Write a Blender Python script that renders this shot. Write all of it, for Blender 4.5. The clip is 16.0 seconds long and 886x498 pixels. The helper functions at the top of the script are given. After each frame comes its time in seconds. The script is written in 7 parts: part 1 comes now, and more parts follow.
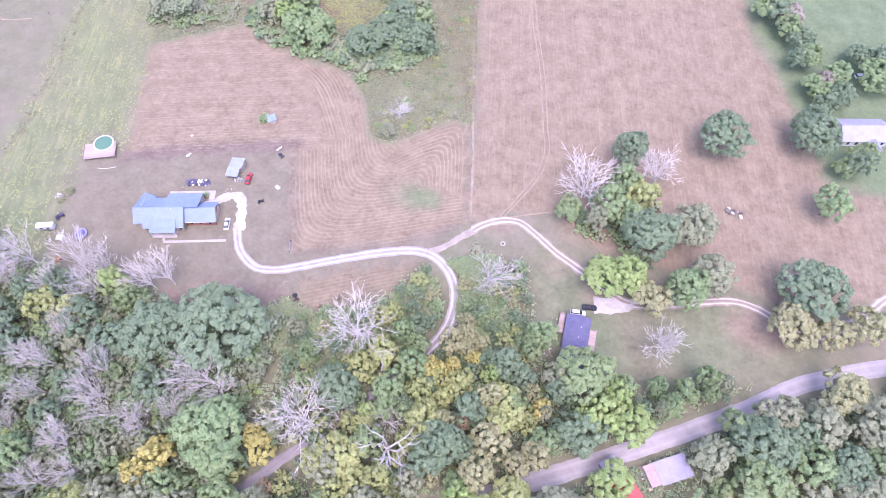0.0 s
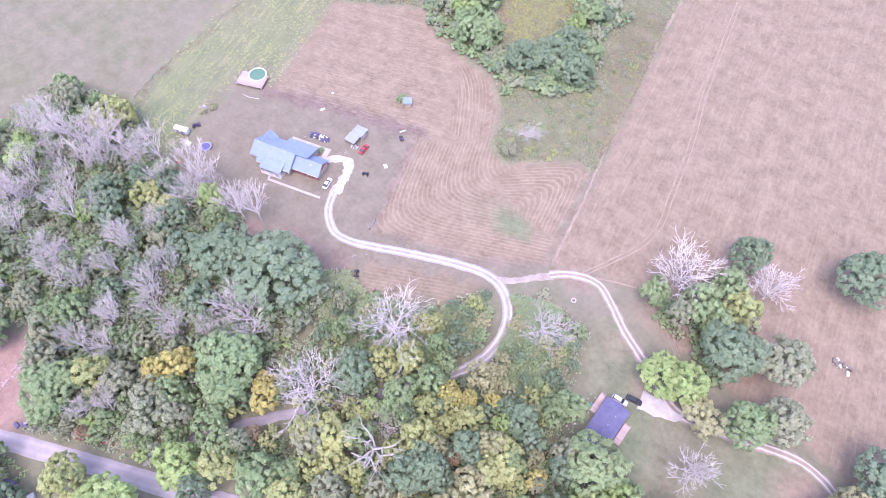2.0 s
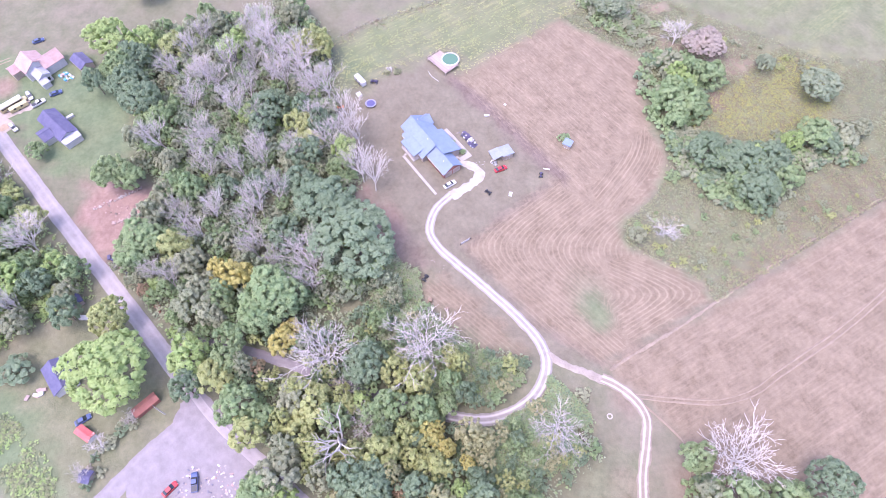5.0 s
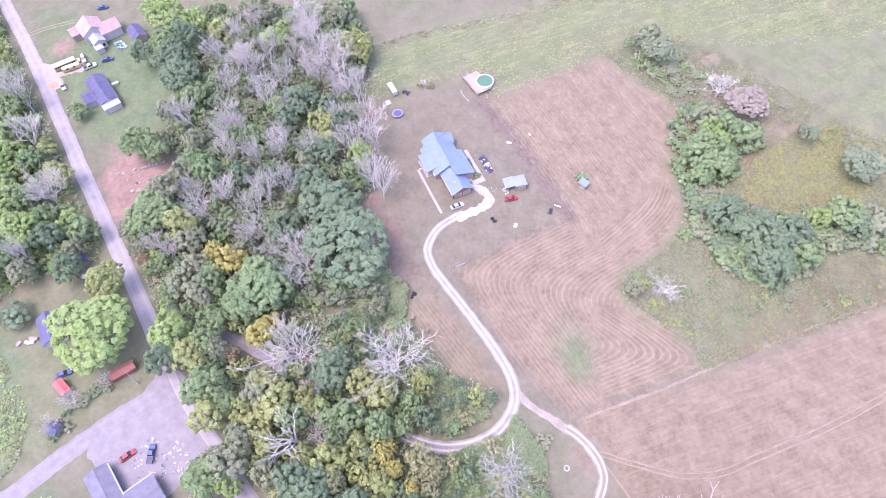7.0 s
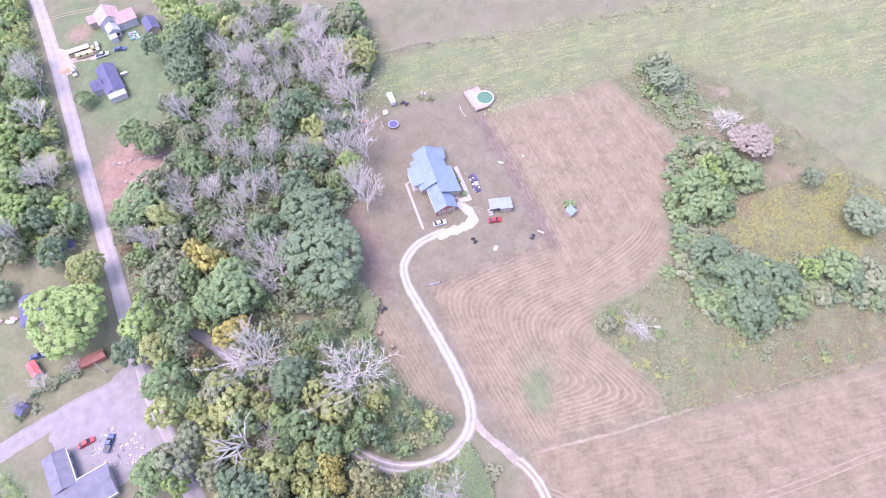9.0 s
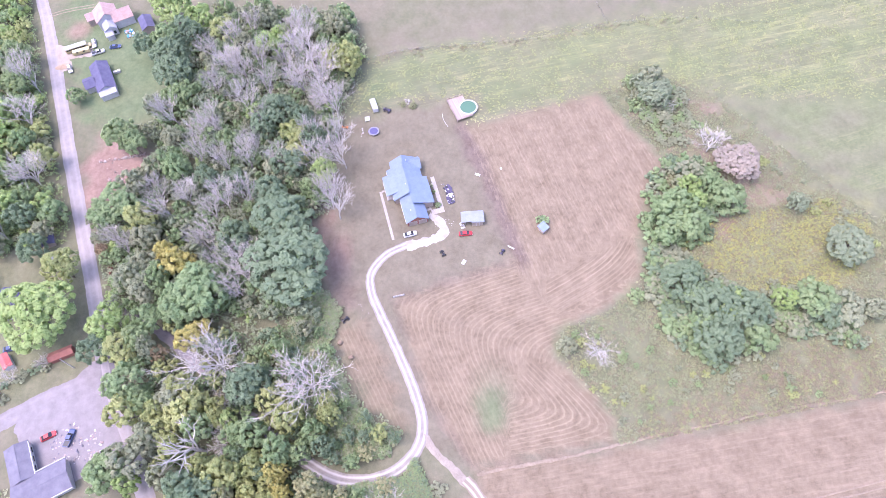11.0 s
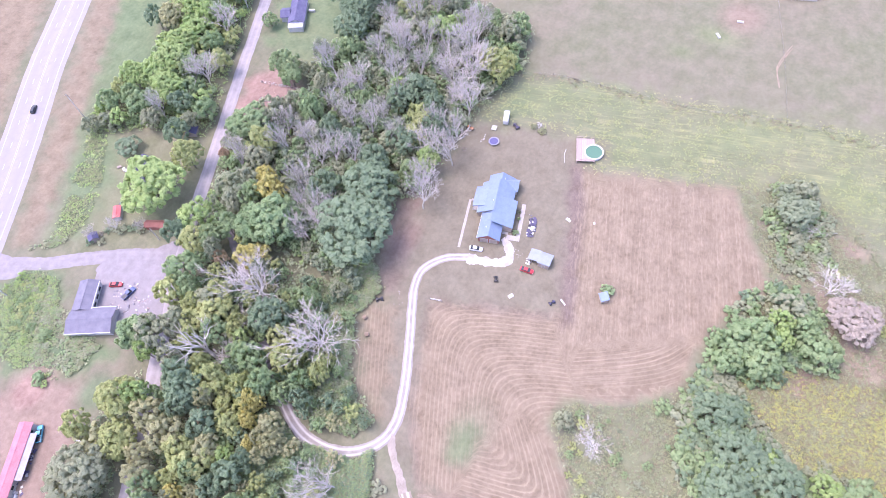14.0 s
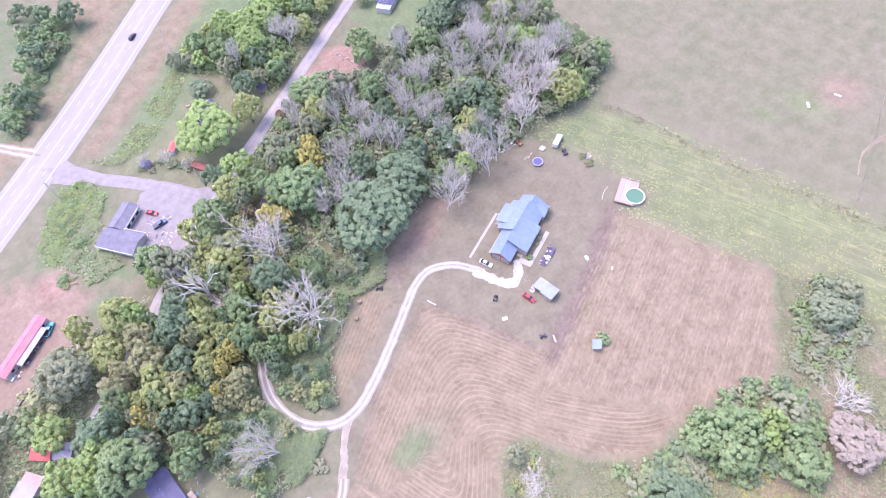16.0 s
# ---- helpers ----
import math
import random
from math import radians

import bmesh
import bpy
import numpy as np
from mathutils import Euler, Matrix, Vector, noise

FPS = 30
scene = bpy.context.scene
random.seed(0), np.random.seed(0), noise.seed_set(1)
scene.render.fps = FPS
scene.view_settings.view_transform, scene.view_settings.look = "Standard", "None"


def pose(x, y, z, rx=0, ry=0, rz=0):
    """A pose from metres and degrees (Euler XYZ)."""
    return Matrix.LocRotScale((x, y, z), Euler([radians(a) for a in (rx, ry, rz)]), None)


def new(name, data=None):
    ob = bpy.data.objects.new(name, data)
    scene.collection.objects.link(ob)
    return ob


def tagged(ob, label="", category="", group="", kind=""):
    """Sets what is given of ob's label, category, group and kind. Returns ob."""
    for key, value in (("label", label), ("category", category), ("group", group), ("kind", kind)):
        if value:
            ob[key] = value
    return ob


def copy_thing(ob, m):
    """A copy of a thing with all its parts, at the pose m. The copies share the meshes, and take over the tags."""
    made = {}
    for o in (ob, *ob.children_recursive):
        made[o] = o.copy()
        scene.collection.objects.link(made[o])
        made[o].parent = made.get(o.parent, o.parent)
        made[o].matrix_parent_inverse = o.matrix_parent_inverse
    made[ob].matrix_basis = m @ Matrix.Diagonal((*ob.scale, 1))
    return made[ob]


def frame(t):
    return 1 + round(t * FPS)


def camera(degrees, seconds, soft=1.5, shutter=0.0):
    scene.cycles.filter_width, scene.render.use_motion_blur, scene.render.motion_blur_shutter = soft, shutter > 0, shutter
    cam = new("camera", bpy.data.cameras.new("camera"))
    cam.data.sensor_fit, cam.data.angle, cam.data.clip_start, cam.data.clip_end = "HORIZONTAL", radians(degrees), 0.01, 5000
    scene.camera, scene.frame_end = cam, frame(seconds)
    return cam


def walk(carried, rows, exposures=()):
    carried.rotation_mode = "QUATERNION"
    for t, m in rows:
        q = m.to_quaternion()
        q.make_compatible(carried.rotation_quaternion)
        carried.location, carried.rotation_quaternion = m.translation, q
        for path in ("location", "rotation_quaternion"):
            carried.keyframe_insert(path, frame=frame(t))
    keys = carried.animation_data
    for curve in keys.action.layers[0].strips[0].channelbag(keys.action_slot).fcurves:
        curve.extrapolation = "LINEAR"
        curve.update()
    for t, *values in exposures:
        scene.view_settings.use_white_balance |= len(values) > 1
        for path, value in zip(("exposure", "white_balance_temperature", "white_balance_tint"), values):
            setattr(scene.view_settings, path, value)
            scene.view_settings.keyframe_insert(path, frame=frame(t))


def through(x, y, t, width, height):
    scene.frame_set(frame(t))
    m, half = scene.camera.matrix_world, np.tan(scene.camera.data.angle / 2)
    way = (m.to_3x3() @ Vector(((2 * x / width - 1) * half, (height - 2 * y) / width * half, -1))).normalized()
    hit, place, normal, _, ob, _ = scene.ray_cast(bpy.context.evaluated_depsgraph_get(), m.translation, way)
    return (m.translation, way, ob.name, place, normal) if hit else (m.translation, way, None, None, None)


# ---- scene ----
cam = camera(70.13, 16.0, 0.6)
# seconds, eye (m), turns (degrees)
PATH = [
    (0, 45.90, -10.12, 183.67, 29.159, -0.666, 14.413),
    (0.5, 50.41, -7.35, 183.07, 29.417, -0.686, 18.596),
    (1, 54.68, -4.03, 182.44, 29.630, -0.633, 23.144),
    (1.5, 58.24, -0.56, 182.10, 29.717, -0.545, 29.663),
    (2, 60.90, 3.60, 181.96, 29.615, -0.506, 38.763),
    (2.5, 63.92, 9.05, 182.34, 29.444, -0.267, 46.339),
    (3, 66.49, 14.72, 182.71, 29.339, 0.006, 52.700),
    (3.5, 68.49, 20.98, 183.04, 29.146, 0.454, 57.908),
    (4, 70.20, 26.71, 182.66, 29.195, 0.547, 62.358),
    (4.5, 71.15, 32.40, 182.59, 29.281, 0.645, 66.889),
    (7, 71.19, 57.38, 184.95, 29.942, 0.086, 81.608),
    (7.5, 69.94, 62.36, 185.93, 29.889, 0.047, 83.185),
    (8, 68.71, 67.31, 186.79, 29.846, 0.064, 84.736),
    (8.5, 67.37, 72.49, 187.22, 29.765, 0.173, 86.259),
    (9, 66.02, 77.41, 187.85, 29.534, 0.373, 87.514),
    (11.5, 57.35, 105.58, 190.68, 28.624, 2.181, 92.583),
    (12, 55.80, 111.18, 190.82, 28.689, 2.465, 94.733),
    (12.5, 54.22, 117.19, 191.07, 28.870, 2.816, 98.766),
    (13, 51.98, 123.27, 191.11, 29.270, 3.252, 105.934),
    (13.5, 49.05, 129.23, 191.05, 29.824, 3.577, 114.611),
    (14, 45.62, 135.12, 190.72, 30.221, 3.803, 119.193),
    (14.5, 41.75, 140.63, 190.53, 30.449, 3.735, 121.846),
    (15, 37.41, 145.34, 190.71, 30.562, 3.661, 125.599),
    (15.5, 32.20, 149.70, 190.98, 30.606, 3.555, 130.437),
    (16, 27.08, 153.78, 191.04, 30.671, 3.437, 135.341),
]
EXPOSURES = [(0.0, 2.06, 5830, 38), (4.5, 2.06, 5900, 37), (16.0, 2.09, 6020, 32)]
walk(cam, [(t, pose(x, y, z, rx, ry, rz)) for t, x, y, z, rx, ry, rz in PATH], EXPOSURES)

# ---------------------------------------------------------------- sky and sun
world = bpy.data.worlds.new("hazy_sky")
scene.world = world
world.use_nodes = True
sky = world.node_tree.nodes.new("ShaderNodeTexSky")
sky.sky_type, sky.sun_disc = "NISHITA", False
sky.sun_elevation, sky.sun_rotation = radians(68), radians(160)
sky.air_density, sky.dust_density, sky.ozone_density = 1.0, 3.0, 1.0
world.node_tree.links.new(sky.outputs[0], world.node_tree.nodes["Background"].inputs[0])
world.node_tree.nodes["Background"].inputs[1].default_value = 0.15
sun = new("sun", bpy.data.lights.new("sun", "SUN"))
sun.data.energy, sun.data.angle, sun.data.color = 0.5, radians(35), (1.0, 0.96, 0.9)
sun.matrix_world = pose(0, 0, 300, 22, 0, 20)

# ---------------------------------------------------------------- materials
def shader(name):
    m = bpy.data.materials.new(name)
    m.use_nodes = True
    nt = m.node_tree
    return m, nt, nt.nodes["Principled BSDF"]


def rgba(c):
    return (c[0], c[1], c[2], 1.0)


def noise_of(nt, scale, detail=4.0, rough=0.6, vec=None):
    n = nt.nodes.new("ShaderNodeTexNoise")
    n.inputs["Scale"].default_value, n.inputs["Detail"].default_value, n.inputs["Roughness"].default_value = scale, detail, rough
    nt.links.new(vec if vec else coords(nt), n.inputs["Vector"])
    return n.outputs[0]


def coords(nt):
    for n in nt.nodes:
        if n.bl_idname == "ShaderNodeNewGeometry":
            return n.outputs["Position"]
    return nt.nodes.new("ShaderNodeNewGeometry").outputs["Position"]


def ramp(nt, fac, a, b, lo=0.35, hi=0.65):
    """Colour a to b as fac goes from lo to hi."""
    r = nt.nodes.new("ShaderNodeValToRGB")
    r.color_ramp.elements[0].position, r.color_ramp.elements[1].position = lo, hi
    r.color_ramp.elements[0].color, r.color_ramp.elements[1].color = rgba(a), rgba(b)
    nt.links.new(fac, r.inputs[0])
    return r.outputs[0]


def mix(nt, fac, a, b, blend="MIX"):
    n = nt.nodes.new("ShaderNodeMix")
    n.data_type, n.blend_type = "RGBA", blend
    for s, v in ((n.inputs[0], fac), (n.inputs[6], a), (n.inputs[7], b)):
        if isinstance(v, (int, float)):
            s.default_value = v
        elif isinstance(v, tuple):
            s.default_value = rgba(v)
        else:
            nt.links.new(v, s)
    return n.outputs[2]


def calc(nt, ops, a, b=0.0, c=0.0):
    n = nt.nodes.new("ShaderNodeMath")
    n.operation = ops
    for s, v in zip(n.inputs, (a, b, c)):
        if isinstance(v, (int, float)):
            s.default_value = v
        else:
            nt.links.new(v, s)
    return n.outputs[0]


def attr(nt, name):
    n = nt.nodes.new("ShaderNodeAttribute")
    n.attribute_name = name
    return n.outputs["Fac"]


def bumped(nt, bsdf, height, strength, dist):
    b = nt.nodes.new("ShaderNodeBump")
    b.inputs["Strength"].default_value, b.inputs["Distance"].default_value = strength, dist
    nt.links.new(height, b.inputs["Height"])
    nt.links.new(b.outputs[0], bsdf.inputs["Normal"])


def plain(name, a, b, scale=3.0, rough=0.8, metal=0.0, bump=0.0, dist=0.02, fine=18.0):
    """Two scales of noise between the colours a and b, with some relief."""
    m, nt, bs = shader(name)
    big = noise_of(nt, scale / 6.0)
    small = noise_of(nt, fine)
    both = calc(nt, "ADD", calc(nt, "MULTIPLY", big, 0.6), calc(nt, "MULTIPLY", small, 0.4))
    nt.links.new(ramp(nt, both, a, b), bs.inputs["Base Color"])
    bs.inputs["Roughness"].default_value, bs.inputs["Metallic"].default_value = rough, metal
    if bump:
        bumped(nt, bs, small, bump, dist)
    return m


def varied(name, a, b, rough=0.7, metal=0.0):
    """Like plain(), and each object or piece a little lighter or darker than the next."""
    m, nt, bs = shader(name)
    info = nt.nodes.new("ShaderNodeObjectInfo")
    f = calc(nt, "ADD", calc(nt, "MULTIPLY", info.outputs["Random"], 0.6), calc(nt, "MULTIPLY", noise_of(nt, 2.0), 0.4))
    nt.links.new(ramp(nt, f, a, b, 0.1, 0.9), bs.inputs["Base Color"])
    bs.inputs["Roughness"].default_value, bs.inputs["Metallic"].default_value = rough, metal
    return m


def foliage(name, a, b, c, through=0.5):
    """Leaves: colour by spray, by leaf and by tree, with light coming through."""
    m, nt, bs = shader(name)
    isl = nt.nodes.new("ShaderNodeNewGeometry").outputs["Random Per Island"]
    info = nt.nodes.new("ShaderNodeObjectInfo").outputs["Random"]
    spray = attr(nt, "tint")
    patch = noise_of(nt, 0.22, 3.0)
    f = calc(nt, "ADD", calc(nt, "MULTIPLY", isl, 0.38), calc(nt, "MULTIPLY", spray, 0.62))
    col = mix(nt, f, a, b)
    col = mix(nt, calc(nt, "MULTIPLY", calc(nt, "ADD", info, ramp(nt, patch, (0, 0, 0), (1, 1, 1), 0.38, 0.62)), 0.42), col, c)
    nt.links.new(col, bs.inputs["Base Color"])
    bs.inputs["Roughness"].default_value = 0.55
    bs.inputs["Specular IOR Level"].default_value = 0.22
    tr = nt.nodes.new("ShaderNodeBsdfTranslucent")
    nt.links.new(col, tr.inputs[0])
    ms = nt.nodes.new("ShaderNodeMixShader")
    ms.inputs[0].default_value = through
    nt.links.new(bs.outputs[0], ms.inputs[1])
    nt.links.new(tr.outputs[0], ms.inputs[2])
    nt.links.new(ms.outputs[0], nt.nodes["Material Output"].inputs[0])
    return m


LEAF_GREEN = foliage("leaves_green", (0.240, 0.349, 0.176), (0.385, 0.504, 0.258), (0.345, 0.412, 0.206))
LEAF_DARK = foliage("leaves_dark", (0.201, 0.286, 0.181), (0.319, 0.407, 0.245), (0.260, 0.339, 0.206))
LEAF_BRIGHT = foliage("leaves_bright", (0.302, 0.442, 0.156), (0.49, 0.599, 0.253), (0.423, 0.506, 0.219))
LEAF_YGREEN = foliage("leaves_yellow_green", (0.35, 0.415, 0.18), (0.545, 0.595, 0.275), (0.475, 0.485, 0.215))
LEAF_PALE = foliage("leaves_pale_yellow", (0.37, 0.37, 0.20), (0.57, 0.545, 0.32), (0.45, 0.465, 0.255))
LEAF_YELLOW = foliage("leaves_yellow", (0.550, 0.484, 0.176), (0.726, 0.649, 0.257), (0.572, 0.550, 0.218))
LEAF_OLIVE = foliage("leaves_olive", (0.305, 0.35, 0.22), (0.445, 0.48, 0.31), (0.405, 0.415, 0.275))
LEAF_SAGE = foliage("leaves_grey_green", (0.255, 0.322, 0.207), (0.421, 0.485, 0.320), (0.363, 0.403, 0.261))
LEAF_RUST = foliage("leaves_rust", (0.403, 0.269, 0.19), (0.568, 0.382, 0.264), (0.447, 0.397, 0.232))
LEAF_MAUVE = foliage("leaves_mauve", (0.42, 0.365, 0.30), (0.56, 0.49, 0.42), (0.48, 0.425, 0.35))
BARK = plain("bark", (0.09, 0.075, 0.06), (0.2, 0.17, 0.14), 4.0, 0.9, 0, 0.5)
PALE_BARK = plain("bleached_bark", (0.41, 0.385, 0.345), (0.61, 0.575, 0.53), 3.0, 0.85, 0, 0.4)
TWIG_BARK = plain("grey_twigs", (0.395, 0.36, 0.32), (0.565, 0.52, 0.475), 3.0, 0.9)
GRAVEL = plain("gravel", (0.25, 0.225, 0.20), (0.44, 0.41, 0.385), 2.0, 0.95, 0, 0.6, 0.03, 9.0)


def ground_material():
    m, nt, bs = shader("ground_cover")
    n1, n2, n3, n4 = noise_of(nt, 0.03), noise_of(nt, 0.16), noise_of(nt, 0.7), noise_of(nt, 2.6, 3.0, 0.7)
    f = calc(nt, "ADD", calc(nt, "MULTIPLY", n2, 0.45), calc(nt, "ADD", calc(nt, "MULTIPLY", n3, 0.35), calc(nt, "MULTIPLY", n4, 0.2)))
    big = calc(nt, "ADD", calc(nt, "MULTIPLY", n1, 0.65), calc(nt, "MULTIPLY", n2, 0.35))
    col = mix(nt, ramp(nt, big, (0, 0, 0), (1, 1, 1), 0.4, 0.6), ramp(nt, f, (0.118, 0.125, 0.076), (0.176, 0.175, 0.112)), ramp(nt, f, (0.145, 0.132, 0.092), (0.20, 0.18, 0.13)))
    covers = [
        ("cover_lawn", (0.13, 0.115, 0.08), (0.198, 0.175, 0.128)),
        ("cover_green", (0.105, 0.135, 0.066), (0.187, 0.212, 0.108)),
        ("cover_tan", (0.14, 0.11, 0.073), (0.25, 0.198, 0.14)),
        ("cover_weed", (0.10, 0.115, 0.06), (0.205, 0.205, 0.118)),
        ("cover_gold", (0.20, 0.19, 0.088), (0.35, 0.32, 0.14)),
        ("cover_grass", (0.08, 0.12, 0.063), (0.15, 0.188, 0.103)),
        ("cover_soil", (0.18, 0.115, 0.09), (0.31, 0.22, 0.18)),
        ("cover_litter", (0.10, 0.105, 0.065), (0.20, 0.195, 0.12)),
        ("cover_dead", (0.10, 0.076, 0.062), (0.19, 0.15, 0.125)),
    ]
    for name, a, b in covers:
        col = mix(nt, attr(nt, name), col, ramp(nt, f, a, b))
    # long streaks along the way that the mower went
    lie = nt.nodes.new("ShaderNodeCombineXYZ")
    nt.links.new(calc(nt, "MULTIPLY", attr(nt, "row"), 0.55), lie.inputs[0])
    nt.links.new(calc(nt, "MULTIPLY", attr(nt, "along"), 0.022), lie.inputs[1])
    long = noise_of(nt, 1.0, 4.0, 0.6, lie.outputs[0])
    fleck = nt.nodes.new("ShaderNodeCombineXYZ")
    nt.links.new(calc(nt, "MULTIPLY", attr(nt, "row"), 1.5), fleck.inputs[0])
    nt.links.new(calc(nt, "MULTIPLY", attr(nt, "along"), 0.3), fleck.inputs[1])
    short = noise_of(nt, 1.0, 3.0, 0.65, fleck.outputs[0])
    streak = calc(nt, "ADD", calc(nt, "MULTIPLY", long, 0.4), calc(nt, "MULTIPLY", short, 0.6))
    amount = calc(nt, "MULTIPLY", attr(nt, "streaks"), 0.6)
    pale = calc(nt, "MULTIPLY", ramp(nt, streak, (0, 0, 0), (1, 1, 1), 0.51, 0.66), amount)
    deep = calc(nt, "MULTIPLY", ramp(nt, streak, (1, 1, 1), (0, 0, 0), 0.34, 0.49), amount)
    col = mix(nt, pale, col, mix(nt, attr(nt, "cover_green"), (0.315, 0.25, 0.187), (0.295, 0.312, 0.128)))
    col = mix(nt, deep, col, mix(nt, attr(nt, "cover_green"), (0.14, 0.108, 0.075), (0.115, 0.13, 0.066)))
    # mowing swaths
    row = attr(nt, "row")
    wob = calc(nt, "ADD", calc(nt, "MULTIPLY", n2, 2.6), calc(nt, "MULTIPLY", n3, 1.6))
    wave = calc(nt, "SINE", calc(nt, "ADD", calc(nt, "MULTIPLY", row, 4.9), wob))
    wide = calc(nt, "SINE", calc(nt, "ADD", calc(nt, "MULTIPLY", row, 0.55), calc(nt, "MULTIPLY", n1, 9.0)))
    crest = calc(nt, "POWER", calc(nt, "ADD", calc(nt, "MULTIPLY", wave, 0.5), 0.5), 3.0)
    lift = calc(nt, "ADD", calc(nt, "SUBTRACT", calc(nt, "MULTIPLY", crest, 0.62), 0.22), calc(nt, "MULTIPLY", wide, 0.05))
    lift = calc(nt, "MULTIPLY", calc(nt, "MULTIPLY", lift, attr(nt, "row_depth")), calc(nt, "MULTIPLY", calc(nt, "MAXIMUM", calc(nt, "SUBTRACT", calc(nt, "ADD", noise_of(nt, 0.09), calc(nt, "MULTIPLY", n4, 0.8)), 0.42), 0.0), 1.7))
    col = mix(nt, calc(nt, "MAXIMUM", lift, 0.0), col, (0.37, 0.305, 0.205))
    col = mix(nt, calc(nt, "MAXIMUM", calc(nt, "MULTIPLY", lift, -1.0), 0.0), col, (0.14, 0.10, 0.06))
    nt.links.new(col, bs.inputs["Base Color"])
    bs.inputs["Roughness"].default_value = 0.95
    bs.inputs["Specular IOR Level"].default_value = 0.1
    bumped(nt, bs, calc(nt, "ADD", n3, n4), 0.5, 0.25)
    return m


GROUND = ground_material()


def road_material(name, a, b, track, tracks=0.0):
    """Worn surface; tracks: how far two wheel tracks stand out."""
    m, nt, bs = shader(name)
    n1, n2 = noise_of(nt, 0.35), noise_of(nt, 5.0)
    f = calc(nt, "ADD", calc(nt, "MULTIPLY", n1, 0.6), calc(nt, "MULTIPLY", n2, 0.4))
    col = ramp(nt, f, a, b)
    across = calc(nt, "ABSOLUTE", attr(nt, "across"))
    hump = calc(nt, "SUBTRACT", 1.0, calc(nt, "MULTIPLY", calc(nt, "ABSOLUTE", calc(nt, "SUBTRACT", across, 0.5)), 3.2))
    fac = calc(nt, "MULTIPLY", calc(nt, "MAXIMUM", hump, 0.0), calc(nt, "MULTIPLY", calc(nt, "ADD", n1, 0.4), tracks))
    nt.links.new(mix(nt, fac, col, track), bs.inputs["Base Color"])
    bs.inputs["Roughness"].default_value = 0.9
    bumped(nt, bs, n2, 0.4, 0.04)
    return m


DRIVE = road_material("drive_gravel", (0.19, 0.166, 0.146), (0.305, 0.275, 0.255), (0.44, 0.41, 0.388), 1.25)
TRACK = road_material("dirt_track", (0.17, 0.14, 0.105), (0.26, 0.215, 0.17), (0.44, 0.385, 0.345), 1.2)
# also on the gravel drive in the wood, where its darker grey stands for shade
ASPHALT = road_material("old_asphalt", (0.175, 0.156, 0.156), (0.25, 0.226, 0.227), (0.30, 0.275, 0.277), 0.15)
LANE_ASPHALT = road_material("bleached_asphalt", (0.23, 0.205, 0.20), (0.32, 0.289, 0.282), (0.365, 0.333, 0.326), 0.5)
CONCRETE = road_material("highway_concrete", (0.232, 0.215, 0.212), (0.272, 0.253, 0.25), (0.225, 0.208, 0.206), 0.6)

# ---------------------------------------------------------------- the ground, one sheet to the horizon
def mesh_of(name, verts, faces, material=None):
    me = bpy.data.meshes.new(name)
    me.from_pydata(verts, [], faces)
    me.update()
    if material:
        me.materials.append(material)
    return me


def part(name, bm, material, parent, label=""):
    """One mesh object out of a bmesh (or of ready mesh data), under its thing."""
    if isinstance(bm, bpy.types.Mesh):
        me = bm
    else:
        me = bpy.data.meshes.new(name)
        bm.to_mesh(me)
        bm.free()
        me.materials.append(material)
    ob = new(name, me)
    ob.parent = parent
    return tagged(ob, label) if label else ob


def away(px, py, poly):
    """Distance from the edge of a polygon, positive inside, at many points."""
    best = np.full(px.shape, 1e9)
    inside = np.zeros(px.shape, bool)
    for (ax, ay), (bx, by) in zip(poly, poly[1:] + poly[:1]):
        dx, dy = bx - ax, by - ay
        s = np.clip(((px - ax) * dx + (py - ay) * dy) / (dx * dx + dy * dy), 0, 1)
        best = np.minimum(best, np.hypot(px - ax - s * dx, py - ay - s * dy))
        if ay != by:
            inside ^= ((ay > py) != (by > py)) & (px < (bx - ax) * (py - ay) / (by - ay) + ax)
    return np.where(inside, best, -best)


def waves(px, py, size, seed):
    """Smooth unevenness of about -1 to 1 over the plan."""
    rng = np.random.default_rng(seed)
    out = np.zeros(px.shape)
    for k in range(7):
        a, s = rng.uniform(0, 6.283), size * rng.uniform(0.5, 1.6)
        out += np.sin((px * math.cos(a) + py * math.sin(a)) * 6.283 / s + rng.uniform(0, 6.283))
    return out / 3.5


def axis(lo, hi, step):
    inner = list(np.arange(lo, hi + step, step))
    grow, outs, ins = step, [], []
    a, b = lo, hi + step
    while a > -4000:
        grow *= 1.45
        a, b = a - grow, b + grow
        outs.insert(0, a)
        ins.append(b)
    return np.array(outs + inner + ins)


MOWN = [(-98, 98), (-115, 151), (-100, 160), (-82, 172), (-66, 164), (-50, 158), (-36, 158), (-22, 144), (-16, 128), (-6, 127), (4, 137), (13, 144), (19, 143), (27, 101), (7, 88), (-26, 76), (-41, 117)]
UPPER = [(-98, 98), (-115, 151), (-100, 160), (-82, 172), (-50, 158), (-36, 158), (-22, 144), (-20, 130), (-33, 119), (-41, 117)]
BIG_FIELD = [(2, 240), (21, 145), (27, 101), (42, 110), (58, 113), (73, 103), (95, 100), (117, 100), (135, 97), (175, 110), (260, 140), (260, 155), (168, 150), (151, 147), (140, 180), (120, 220), (112, 330), (-12, 330)]
YARD = [(-79, 50), (-98, 50), (-103, 54), (-111, 77), (-116, 95), (-113, 106), (-103, 109), (-98, 98), (-76, 105), (-41, 117), (-26, 76), (7, 88), (27, 100), (20, 84), (5, 75), (-22, 62), (-30, 48), (-55, 46)]
